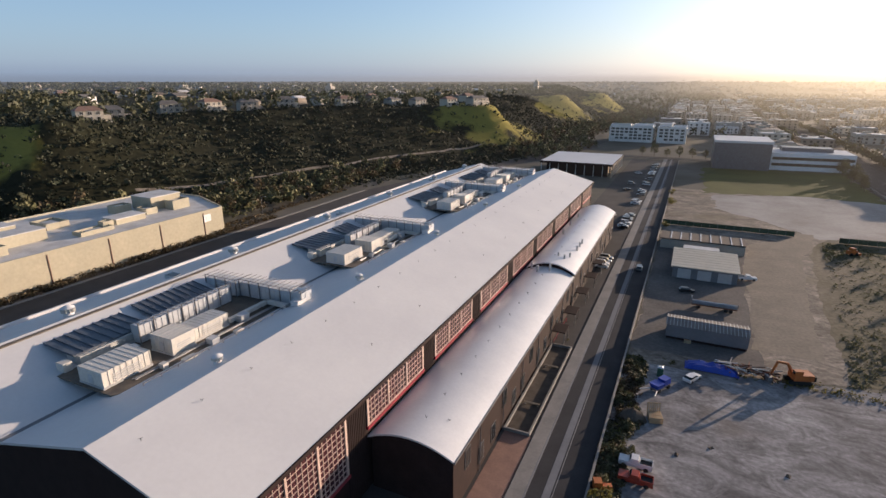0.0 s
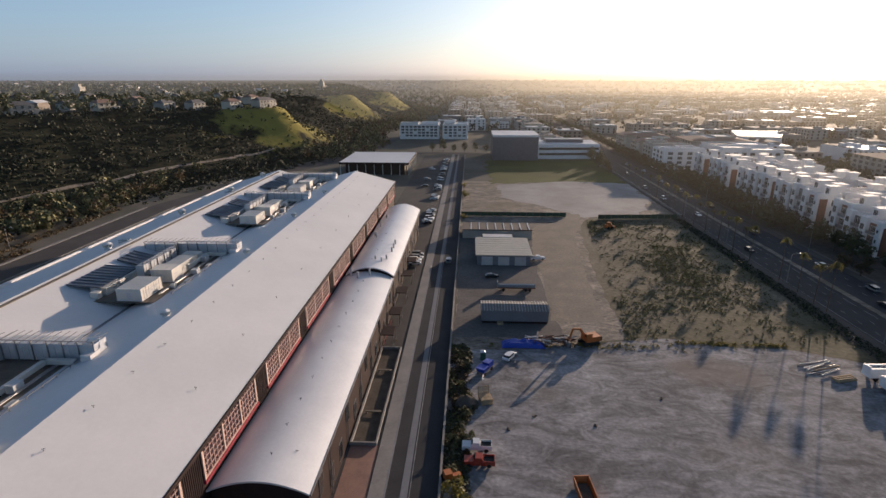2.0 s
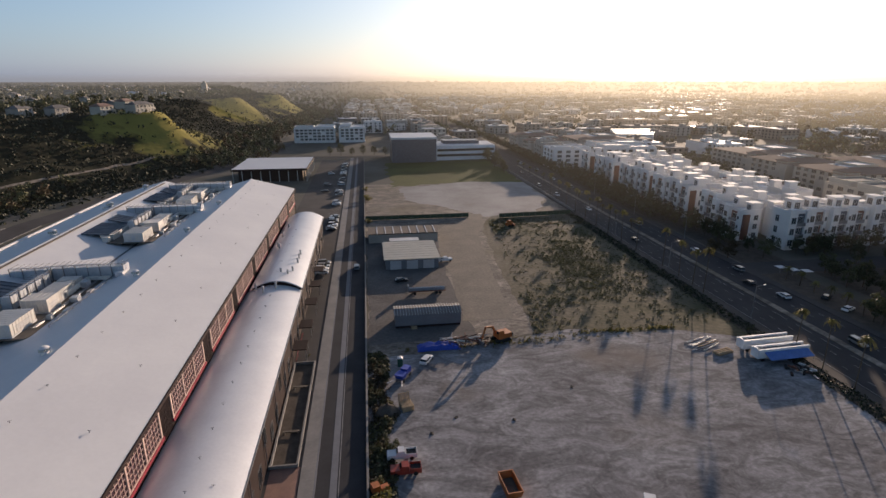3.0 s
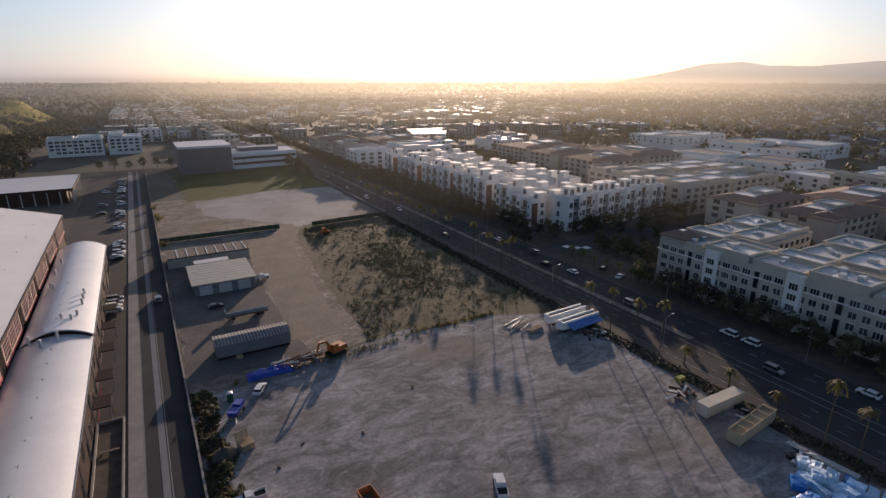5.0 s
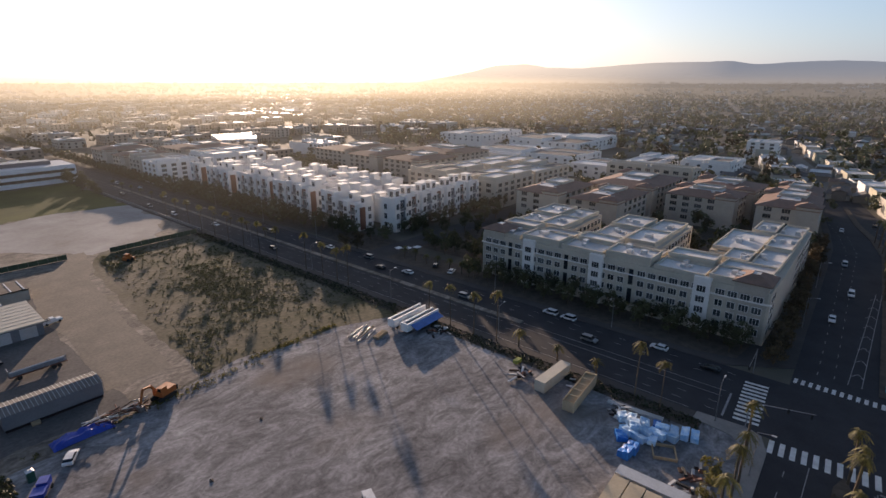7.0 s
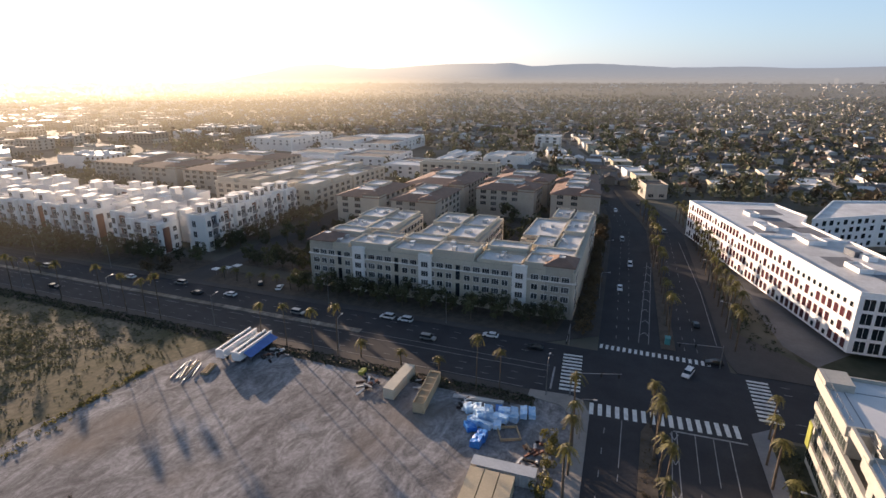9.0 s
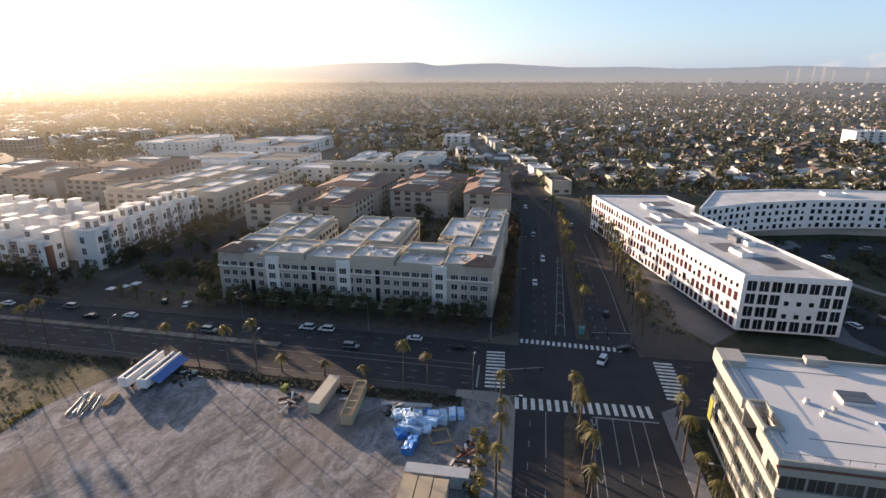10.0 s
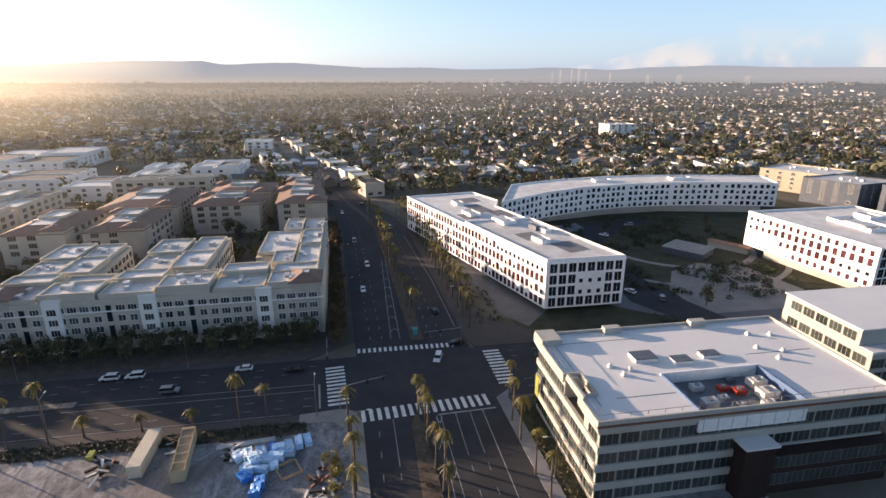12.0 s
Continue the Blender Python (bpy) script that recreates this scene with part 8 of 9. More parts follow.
# ---- vehicles ----
def car(paint, label, kind="sedan"):
    """A parked car, nose to +x."""
    t = thing("car", label, "car", group="parked cars")
    L, W = (2.3, 0.9) if kind == "sedan" else (2.35, 0.95)
    top = 1.42 if kind == "sedan" else 1.72
    prof = [(-L, 0.35), (-L, 0.85), (-L + 0.15, 0.95), (L - 1.1, 0.93), (L - 0.1, 0.75), (L, 0.55), (L, 0.35)]
    b = Build()
    n = len(prof)
    ring = []
    for y, dz in ((-W, 0), (-W + 0.08, 0.02), (W - 0.08, 0.02), (W, 0)):
        ring += [(x * (1 if abs(y) < W else 0.985), y, z + dz) for x, z in prof]
    f = [tuple(range(n - 1, -1, -1)), tuple(range(3 * n, 4 * n))]
    for r in range(3):
        f += [(r * n + i, r * n + (i + 1) % n, (r + 1) * n + (i + 1) % n, (r + 1) * n + i) for i in range(n)]
    part("body", b.add(ring, f), paint, t)
    x0, x1, r0, r1 = (-L + 0.25, L - 1.2, -L + 0.75, L - 2.0) if kind == "sedan" else (-L + 0.05, L - 1.1, -L + 0.35, L - 1.7)
    g = [(x0, -W + 0.06, 0.92), (x1, -W + 0.06, 0.92), (x1, W - 0.06, 0.92), (x0, W - 0.06, 0.92), (r0, -W + 0.2, top - 0.06), (r1, -W + 0.2, top - 0.06), (r1, W - 0.2, top - 0.06), (r0, W - 0.2, top - 0.06)]
    part("glasshouse", Build().add(g, [(0, 1, 5, 4), (1, 2, 6, 5), (2, 3, 7, 6), (3, 0, 4, 7), (4, 5, 6, 7)]), GLASS, t, "dark car glass")
    part("roof", Build().box(r0 - 0.05, r1 + 0.05, -W + 0.18, W - 0.18, top - 0.06, top), paint, t)
    for x in (-1.4, 1.4):
        for s in (-1, 1):
            part("wheel", Build().tube((x, s * (W - 0.2), 0.33), (x, s * (W + 0.02), 0.33), 0.33, n=12), TYRE, t)
    return t


def pickup(paint, label):
    t = thing("pickup_truck", label, "truck")
    part("body", Build().box(-2.7, 2.7, -0.95, 0.95, 0.45, 1.0).box(1.1, 2.65, -0.9, 0.9, 1.0, 1.2), paint, t)
    part("cab", Build().add([(-0.6, -0.92, 1.0), (1.3, -0.92, 1.0), (1.3, 0.92, 1.0), (-0.6, 0.92, 1.0), (-0.45, -0.78, 1.85), (0.7, -0.78, 1.85), (0.7, 0.78, 1.85), (-0.45, 0.78, 1.85)], [(0, 1, 5, 4), (1, 2, 6, 5), (2, 3, 7, 6), (3, 0, 4, 7), (4, 5, 6, 7)]), paint, t)
    part("windscreen", Build().add([(1.22, -0.8, 1.1), (1.22, 0.8, 1.1), (0.76, 0.7, 1.78), (0.76, -0.7, 1.78)], [(0, 1, 2, 3)]), GLASS, t)
    part("bed_rail", Build().rim(rect(-2.7, -0.65, -0.95, 0.95), 1.0, 1.4, 0.08), paint, t)
    part("bed", Build().box(-2.6, -0.7, -0.86, 0.86, 1.0, 1.03), TYRE, t)
    for x in (-1.7, 1.8):
        for s in (-1, 1):
            part("wheel", Build().tube((x, s * 0.72, 0.4), (x, s * 0.98, 0.4), 0.4, n=12), TYRE, t)
    return t


def put(ob, x, y, a, z=0.06):
    ob.matrix_basis = pose(x, y, z, 0, 0, a)
    return ob


cars = [car(CAR_WHITE, "white parked sedan with dark glass"), car(CAR_BLACK, "black parked sedan with dark glass"), car(CAR_GREY, "silver parked hatchback with dark glass", "suv"), car(CAR_WHITE, "white sport utility car with dark glass", "suv")]
put(cars[0], 5.1, 115.8, 60), put(cars[1], 2.8, 171, 10, 0.05), put(cars[2], -12.5, 186, 90), put(cars[3], 120.7, -6.1, 160, 0.12)
for k, x, y, a in ((3, 124.4, 80.6, 90), (3, 124.4, 74.4, 90), (0, 123.6, 46.7, 90), (2, 115.5, 63.1, -90), (1, 121, 33, 90), (2, 117, 108.7, -90), (0, 121.5, 140, 90), (1, 118.5, 152, 90), (2, 124, 165, 90), (0, 122, 188, 90), (1, 105, 205, -90), (2, 119, 230, 90), (0, 108, 262, -90), (1, 122, 280, 90), (3, 104, 300, -90), (2, 121, 322, 90), (0, 120, 352, 90), (1, 106, 380, -90), (0, 122, 395, 90), (3, 118, 425, 90), (2, 103, 330, -90), (0, 133, 128, 20), (1, 134, 137, 30)):
    copy_thing(cars[k], pose(x, y, 0.08, 0, 0, a))
for k, x, off, a in ((0, 176, 11.5, 184), (3, 204, 8, 184), (2, 240, 11.5, 184), (1, 152, -11, 4), (2, 262, -8, 4), (1, 128.5, -13, 94), (0, 300, 9, 184), (1, 320, -8, 4)):
    copy_thing(cars[k], pose(*cross(x, off), 0.13, 0, 0, a))
for i, y in enumerate((182, 186, 189, 193, 240, 243, 246, 249, 255, 258, 262, 265, 292, 296, 299, 318, 325, 328, 331, 352, 356, 371, 388, 394, 399, 405, 420, 433, 438, 444)):
    copy_thing(cars[(i * 7 + i // 3) % 4], pose(-24.6 + random.uniform(-0.4, 0.4), y, 0.2 if y < 200 else 0.06, 0, 0, random.choice((0, 180)) + random.uniform(-3, 3)))
for i, y in enumerate((244, 250, 256, 262, 330, 352, 395)):
    copy_thing(cars[(i * 5 + 1) % 4], pose(-33 + random.uniform(-0.4, 0.4), y, 0.06, 0, 0, random.choice((0, 180))))
for k, x, y, a in ((0, 158, -84, 20), (1, 172, -88, 5), (2, 150, -92, -20), (0, 230, -108, 40), (3, 222, -92, 10), (2, 246, -130, 80)):
    copy_thing(cars[k], pose(x, y, 0.09, 0, 0, a))
truck = put(pickup(CAR_WHITE, "white pickup truck with a loaded bed"), -3.2, 82, 180, 0.05)
put(pickup(CAR_RED, "dark red pickup truck with an empty bed"), -2.8, 78, 180, 0.05)
copy_thing(truck, pose(20.5, 190, 0.05, 0, 0, 10))
t = copy_thing(truck, pose(35, 63.7, 0.05, 0, 0, 65))


# ---- things on the lot ----
def site_office():
    t = thing("site_office", "grey mobile office trailer with a ribbed metal roof", "trailer", 7.8, 138.2, 0.04)
    part("body", Build().box(-9.2, 9.2, -3.3, 3.3, 0.7, 3.9), GUTTER, t)
    b = Build()
    for s in (-1, 1):
        b.add([(-9.4, s * 3.5, 3.85), (9.4, s * 3.5, 3.85), (9.4, 0, 4.5), (-9.4, 0, 4.5)], [(0, 1, 2, 3) if s < 0 else (3, 2, 1, 0)])
    part("roof", b, ROOF_GREY, t)
    for i in range(24):
        x = -9.2 + i * 0.8
        b = Build()
        for s in (-1, 1):
            b.add([(x - 0.05, s * 3.5, 3.88), (x + 0.05, s * 3.5, 3.88), (x + 0.05, 0, 4.58), (x - 0.05, 0, 4.58), (x - 0.05, s * 3.5, 3.96), (x + 0.05, s * 3.5, 3.96)], [(4, 5, 2, 3), (0, 1, 5, 4)])
        part("roof_rib", b, GREY_METAL, t)
    part("skirt", Build().box(-9, 9, -3.1, 3.1, 0, 0.7), DARK_METAL, t)
    part("step", Build().box(-4.8, -3.2, -4.4, -3.3, 0, 0.6), WOOD, t)


site_office()
t = thing("storage_shed", "low shed with a pale ribbed roof and dark walls", "shed", 7.6, 193, 0.04)
part("wall", Build().box(-9.6, 9.6, -9.6, 9.6, 0, 4.0), GUTTER, t)
part("roof", Build().add([(-10.2, -10.2, 4.0), (10.2, -10.2, 4.0), (10.2, 10.2, 4.7), (-10.2, 10.2, 4.7), (-10.2, -10.2, 3.7), (10.2, -10.2, 3.7), (10.2, 10.2, 4.4), (-10.2, 10.2, 4.4)], [(0, 1, 2, 3), (7, 6, 5, 4), (0, 4, 5, 1), (1, 5, 6, 2), (2, 6, 7, 3), (3, 7, 4, 0)]), CONTAINER_PALE, t)
for i in range(9):
    y = -10 + i * 2.5
    part("roof_rib", Build().box(-10.2, 10.2, y - 0.06, y + 0.06, 4.0 + (y + 10.2) * 0.034, 4.07 + (y + 10.2) * 0.034), CONTAINER_PALE, t)
for x in (-6, 0, 6):
    part("roller_door", Build().box(x - 2, x + 2, -9.75, -9.55, 0, 3.2), GREY_METAL, t)
t = thing("carport", "long open shed with a brown roof and white ribs", "shed", 6.8, 222.6, 0.04)
part("roof", Build().box(-14.8, 14.8, -5.6, 5.6, 3.7, 4.0), ROOF_BROWN, t)
for i in range(8):
    part("roof_rib", Build().box(-11.2 + i * 3.5, -10.8 + i * 3.5, -5.6, 5.6, 4.0, 4.12), ROOF, t)
part("back_wall", Build().box(-14.6, 14.6, 5.2, 5.5, 0, 3.7), STUCCO_GREY, t)
part("front_wall", Build().box(-14.6, 14.6, -5.5, -5.2, 0, 3.4), STUCCO_GREY, t)
for x in (-14.6, 14.4):
    part("side_wall", Build().box(x, x + 0.2, -5.2, 5.2, 0, 3.7), STUCCO_GREY, t)
t = thing("office_cabin", "small grey flat-roofed cabin before the carport", "cabin", 6.5, 209.5, 0.04)
part("body", Build().box(-5.8, 5.8, -2, 2, 0, 3.4), STUCCO_GREY, t)
part("roof", Build().box(-6, 6, -2.2, 2.2, 3.4, 3.6), ROOF_DIRTY, t)

t = thing("flatbed_trailer", "rusty flatbed trailer loaded with long pipes", "trailer", 10.2, 159.5, 0.04)
part("bed", Build().box(-6, 6, -1.25, 1.25, 1.0, 1.25), RUST_PANEL, t)
part("headboard", Build().box(-6.1, -5.9, -1.25, 1.25, 1.25, 3.0), STEEL, t)
for i in range(7):
    part("pipe", Build().tube((-5.8, -1 + i * 0.33, 1.45 + 0.3 * (i % 2)), (5.8, -1 + i * 0.33, 1.45 + 0.3 * (i % 2)), 0.16, n=8), ROOF if i > 3 else STEEL, t)
for x in (-4, 3, 4.2):
    for s in (-1, 1):
        part("wheel", Build().tube((x, s * 0.9, 0.5), (x, s * 1.2, 0.5), 0.5, n=12), TYRE, t)
for x in (5.8, 2):
    part("stake", Build().box(x - 0.06, x + 0.06, -1.3, -1.2, 1.2, 3.0), STEEL, t)

t = thing("tarpaulin_heap", "bright blue tarpaulin draped over a heap", "tarpaulin", 9.0, 122.6, 0.05)
b, n = Build(), 14
v = []
for i in range(n + 1):
    for j in range(7):
        x, y = -5.5 + 11 * i / n, -2 + 4 * j / 6
        e = max(0, 1 - (x / 5.6) ** 4) * max(0, 1 - (y / 2.05) ** 4)
        v.append((x, y, 0.02 + e * (1.3 + 0.7 * noise.noise(Vector((x * 0.7, y * 0.9, 3))))))
b.add(v, [(i * 7 + j, (i + 1) * 7 + j, (i + 1) * 7 + j + 1, i * 7 + j + 1) for i in range(n) for j in range(6)])
part("sheet", b, BLUE_TARP, t)
for px in (13.8, 18.2):
    t = thing("scaffold_pile", "heap of pale and rusty steel scaffold parts", "scrap", px, 123.6, 0.05, group="scaffold heaps")
    for i in range(34):
        x, y, z = random.uniform(-3.5, 3.5), random.uniform(-1.2, 1.2), random.uniform(0.1, 1.5)
        a, l = random.uniform(-0.5, 0.5) + (1.5 if i % 4 == 0 else 0), random.uniform(1, 2.4)
        d = Vector((math.cos(a), math.sin(a), random.uniform(-0.25, 0.25))) * l
        part("tube", Build().tube(Vector((x, y, z + 0.3)) - d, Vector((x, y, z + 0.3)) + d, 0.12, n=6), random.choice((STEEL, BEIGE_METAL, RUST_PANEL, RUST_PANEL, DARK_METAL)), t)
t = thing("excavator", "orange tracked excavator with a raised folded boom", "excavator", 25.8, 124.2, 0.05, 200)
t.scale = (1.1, 1.1, 1.1)
for s in (-1, 1):
    part("track", Build().box(-2.1, 2.1, s * 1.1 - 0.3, s * 1.1 + 0.3, 0.12, 0.85).box(-1.7, 1.7, s * 1.1 - 0.28, s * 1.1 + 0.28, 0, 0.97), TYRE, t)
part("house", Build().box(-2.2, 1.4, -1.3, 1.3, 1.0, 2.2), ORANGE, t)
part("cab", Build().box(0.0, 1.5, 0.3, 1.3, 2.2, 3.1), ORANGE, t)
part("cab_glass", Build().box(0.1, 1.54, 0.36, 1.24, 2.3, 2.95), GLASS, t)
part("boom", Build().tube((1.2, -0.2, 1.9), (2.4, -0.2, 4.0), 0.35, 0.28, 6).tube((2.4, -0.2, 4.0), (4.3, -0.2, 4.3), 0.28, 0.24, 6), ORANGE, t)
part("stick", Build().tube((4.3, -0.2, 4.3), (5.3, -0.2, 1.2), 0.26, 0.2, 6), ORANGE, t)
part("bucket", Build().box(4.9, 5.9, -0.8, 0.4, 0.1, 1.2), STEEL, t)
part("counterweight", Build().box(-2.6, -2.2, -1.3, 1.3, 1.0, 2.0), TYRE, t)
t = thing("portable_toilet", "green portable toilet cabin with a pale roof", "portable toilet", -1.4, 114.8, 0.05)
part("body", Build().box(-0.6, 0.6, -0.6, 0.6, 0, 2.1), GREEN_BOX, t)
part("roof", Build().add([(-0.65, -0.65, 2.1), (0.65, -0.65, 2.1), (0.65, 0.65, 2.1), (-0.65, 0.65, 2.1), (-0.3, -0.3, 2.35), (0.3, -0.3, 2.35), (0.3, 0.3, 2.35), (-0.3, 0.3, 2.35)], [(0, 1, 5, 4), (1, 2, 6, 5), (2, 3, 7, 6), (3, 0, 4, 7), (4, 5, 6, 7)]), ROOF, t)
part("door", Build().box(0.58, 0.64, -0.4, 0.4, 0.1, 1.9), GREEN_BOX, t)
t = thing("pump_truck", "blue machine with pale folded arms", "machine", -1.0, 109, 0.05, 60)
part("chassis", Build().box(-2.4, 2.4, -0.9, 0.9, 0.6, 1.0), STEEL, t)
part("hood", Build().box(0.2, 2.3, -0.85, 0.85, 1.0, 2.3), BLUE_TARP, t)
part("hopper", Build().add([(-2.2, -0.9, 1.0), (-0.4, -0.9, 1.0), (-0.4, 0.9, 1.0), (-2.2, 0.9, 1.0), (-2.5, -1.1, 2.0), (-0.2, -1.1, 2.0), (-0.2, 1.1, 2.0), (-2.5, 1.1, 2.0)], [(0, 1, 5, 4), (1, 2, 6, 5), (2, 3, 7, 6), (3, 0, 4, 7), (4, 5, 6, 7)]), BLUE_TARP, t)
for s in (-1, 1):
    part("arm", Build().tube((-2.4, s * 0.8, 0.8), (-4.6, s * 1.8, 0.9), 0.12, n=6), ROOF, t)
    for x in (-1.6, 1.6):
        part("wheel", Build().tube((x, s * 0.75, 0.45), (x, s * 1.0, 0.45), 0.45, n=12), TYRE, t)
t = thing("dirt_mound", "dark mound of dug earth", "mound", -5.3, 96, 0.04)
b, v = Build(), []
for i in range(6):
    for j in range(16):
        a, r = 2 * math.pi * j / 16, 2.6 * (1 - i / 5.0)
        v.append((math.cos(a) * r * 1.1, math.sin(a) * r, 2.3 * (i / 5) ** 0.8 + 0.3 * noise.noise(Vector((a, i, 1)))))
b.add(v, [(i * 16 + j, i * 16 + (j + 1) % 16, (i + 1) * 16 + (j + 1) % 16, (i + 1) * 16 + j) for i in range(5) for j in range(16)])
part("earth", b, DARK_EARTH, t)
t = thing("pallet_stack", "leaning stack of raw timber pallets", "pallets", -1.2, 97, 0.05, 15)
board = Build().box(-0.11, 0.11, -1.2, 1.2, 0, 0.05).mesh("board", WOOD)
bearer = Build().box(-1.2, 1.26, -0.06, 0.06, -0.23, 0).mesh("bearer", WOOD)
for k in range(4):
    flat = part("pallet", Build().box(-1.1, 1.16, -1.1, 1.1, 0.1 + k * 0.32, 0.14 + k * 0.32), WOOD, t)
    for i in range(7):
        part("board", board, None, flat, m=pose(-1.09 + i * 0.37, 0, 0.25 + k * 0.32))
    for y in (-1.1, 0, 1.1):
        part("bearer", bearer, None, flat, m=pose(0, y, 0.25 + k * 0.32))
lean = part("leaning_pallet", Build().box(-1.2, 1.26, 0.08, 0.16, 1.24, 1.36), WOOD, t, m=pose(0, 1.4, 0.1, -14))
for i in range(7):
    part("board", Build().box(-1.2 + i * 0.37, -0.98 + i * 0.37, 0, 0.08, 0, 2.6), WOOD, lean)
for z in (0.2, 2.4):
    part("bearer", Build().box(-1.2, 1.26, 0.08, 0.16, z - 0.06, z + 0.06), WOOD, lean)


def skip(x, y, a, label, paint, l=2.2, w=1.2):
    t = thing("skip", label, "skip", x, y, 0.05, a, group="open skips")
    v = [(-l, -w, 0.15), (l, -w, 0.15), (l, w, 0.15), (-l, w, 0.15), (-l - 0.5, -w - 0.15, 1.7), (l + 0.5, -w - 0.15, 1.7), (l + 0.5, w + 0.15, 1.7), (-l - 0.5, w + 0.15, 1.7)]
    inner = [(x * 0.93, y * 0.9, 0.3 if z < 1 else 1.7) for x, y, z in v]
    f = [(3, 2, 1, 0), (0, 1, 5, 4), (1, 2, 6, 5), (2, 3, 7, 6), (3, 0, 4, 7)]
    part("tub", Build().add(v + inner, f + [(8, 9, 10, 11), (12, 13, 9, 8), (13, 14, 10, 9), (14, 15, 11, 10), (15, 12, 8, 11), (4, 5, 13, 12), (5, 6, 14, 13), (6, 7, 15, 14), (7, 4, 12, 15)]), paint, t)
    part("load", Build().box(-l * 0.85, l * 0.85, -w * 0.8, w * 0.8, 0.3, 0.75), DARK_EARTH, t)


skip(14.2, 71.5, 95, "bright orange-red open steel skip", ORANGE)
t = thing("tractor", "small orange tractor at the bush strip", "tractor", -7.6, 73.5, 0.05, 20)
part("hood", Build().box(0.1, 1.7, -0.45, 0.45, 0.7, 1.4), ORANGE, t)
part("cab", Build().box(-1.2, 0.1, -0.7, 0.7, 0.8, 2.2), ORANGE, t)
for x, r in ((-0.9, 0.7), (1.2, 0.45)):
    for s in (-1, 1):
        part("wheel", Build().tube((x, s * 0.65, r), (x, s * 0.95, r), r, n=12), TYRE, t)
t = thing("loader", "small orange-red loader on the vacant land", "loader", 58, 236, 0.04, 30)
part("body", Build().box(-1.8, 1.5, -0.9, 0.9, 0.6, 1.9), ORANGE, t)
part("cab", Build().box(-0.9, 0.6, -0.8, 0.8, 1.9, 2.9), ORANGE, t)
part("bucket", Build().box(1.9, 2.8, -1.1, 1.1, 0.1, 0.9), ORANGE, t)
for x in (-1.1, 1.1):
    for s in (-1, 1):
        part("wheel", Build().tube((x, s * 0.85, 0.6), (x, s * 1.2, 0.6), 0.6, n=12), TYRE, t)


def container(x, y, a, l, paint, label, open_top=False):
    t = thing("container", label, "container", x, y, 0.05, a, group="containers")
    w, h = 1.3, 2.75
    for s in (-1, 1):
        fold = [(-l / 2, s * (w - 0.05))]
        for i in range(int(l / 0.6)):
            u = -l / 2 + 0.2 + i * 0.6
            fold += [(u, s * w), (u + 0.06, s * (w + 0.07)), (u + 0.3, s * (w + 0.07)), (u + 0.36, s * w)]
        fold.append((l / 2, s * (w - 0.05)))
        part("side_wall", Build().prism(fold[::s * -1] if s > 0 else fold, 0.15, h), paint, t)
    part("end_wall", Build().box(-l / 2, -l / 2 + 0.1, -w, w, 0.15, h), paint, t)
    part("door", Build().box(l / 2 - 0.1, l / 2, -w, w, 0.15, h).box(l / 2, l / 2 + 0.05, -0.05, 0.05, 0.3, h - 0.2), paint, t)
    part("floor", Build().box(-l / 2, l / 2, -w, w, 0, 0.2), STEEL, t)
    if open_top:
        part("load", Build().box(-l / 2 + 0.1, l / 2 - 0.1, -w + 0.06, w - 0.06, 0.2, h - 0.5), WOOD, t, "timber load")
        for i in range(6):
            part("roof_bow", Build().box(-l / 2 + l * i / 5.2, -l / 2 + l * i / 5.2 + 0.15, -w, w, h - 0.1, h), paint, t)
    else:
        part("roof", Build().box(-l / 2, l / 2, -w - 0.05, w + 0.05, h, h + 0.1), paint, t)


container(90.2, 60.2, -1, 12.2, CONTAINER_PALE, "pale cream steel freight container")
container(88.6, 52.2, 6, 14.5, CONTAINER, "tan open-topped container with timber", True)
container(68.4, 28.4, 92, 12.2, GREY_METAL, "grey-white steel freight container")
for i, y in enumerate((32.6, 29.7, 26.8)):
    container(60.2, y, 3, 12.2, CONTAINER, "tan freight container in a row")

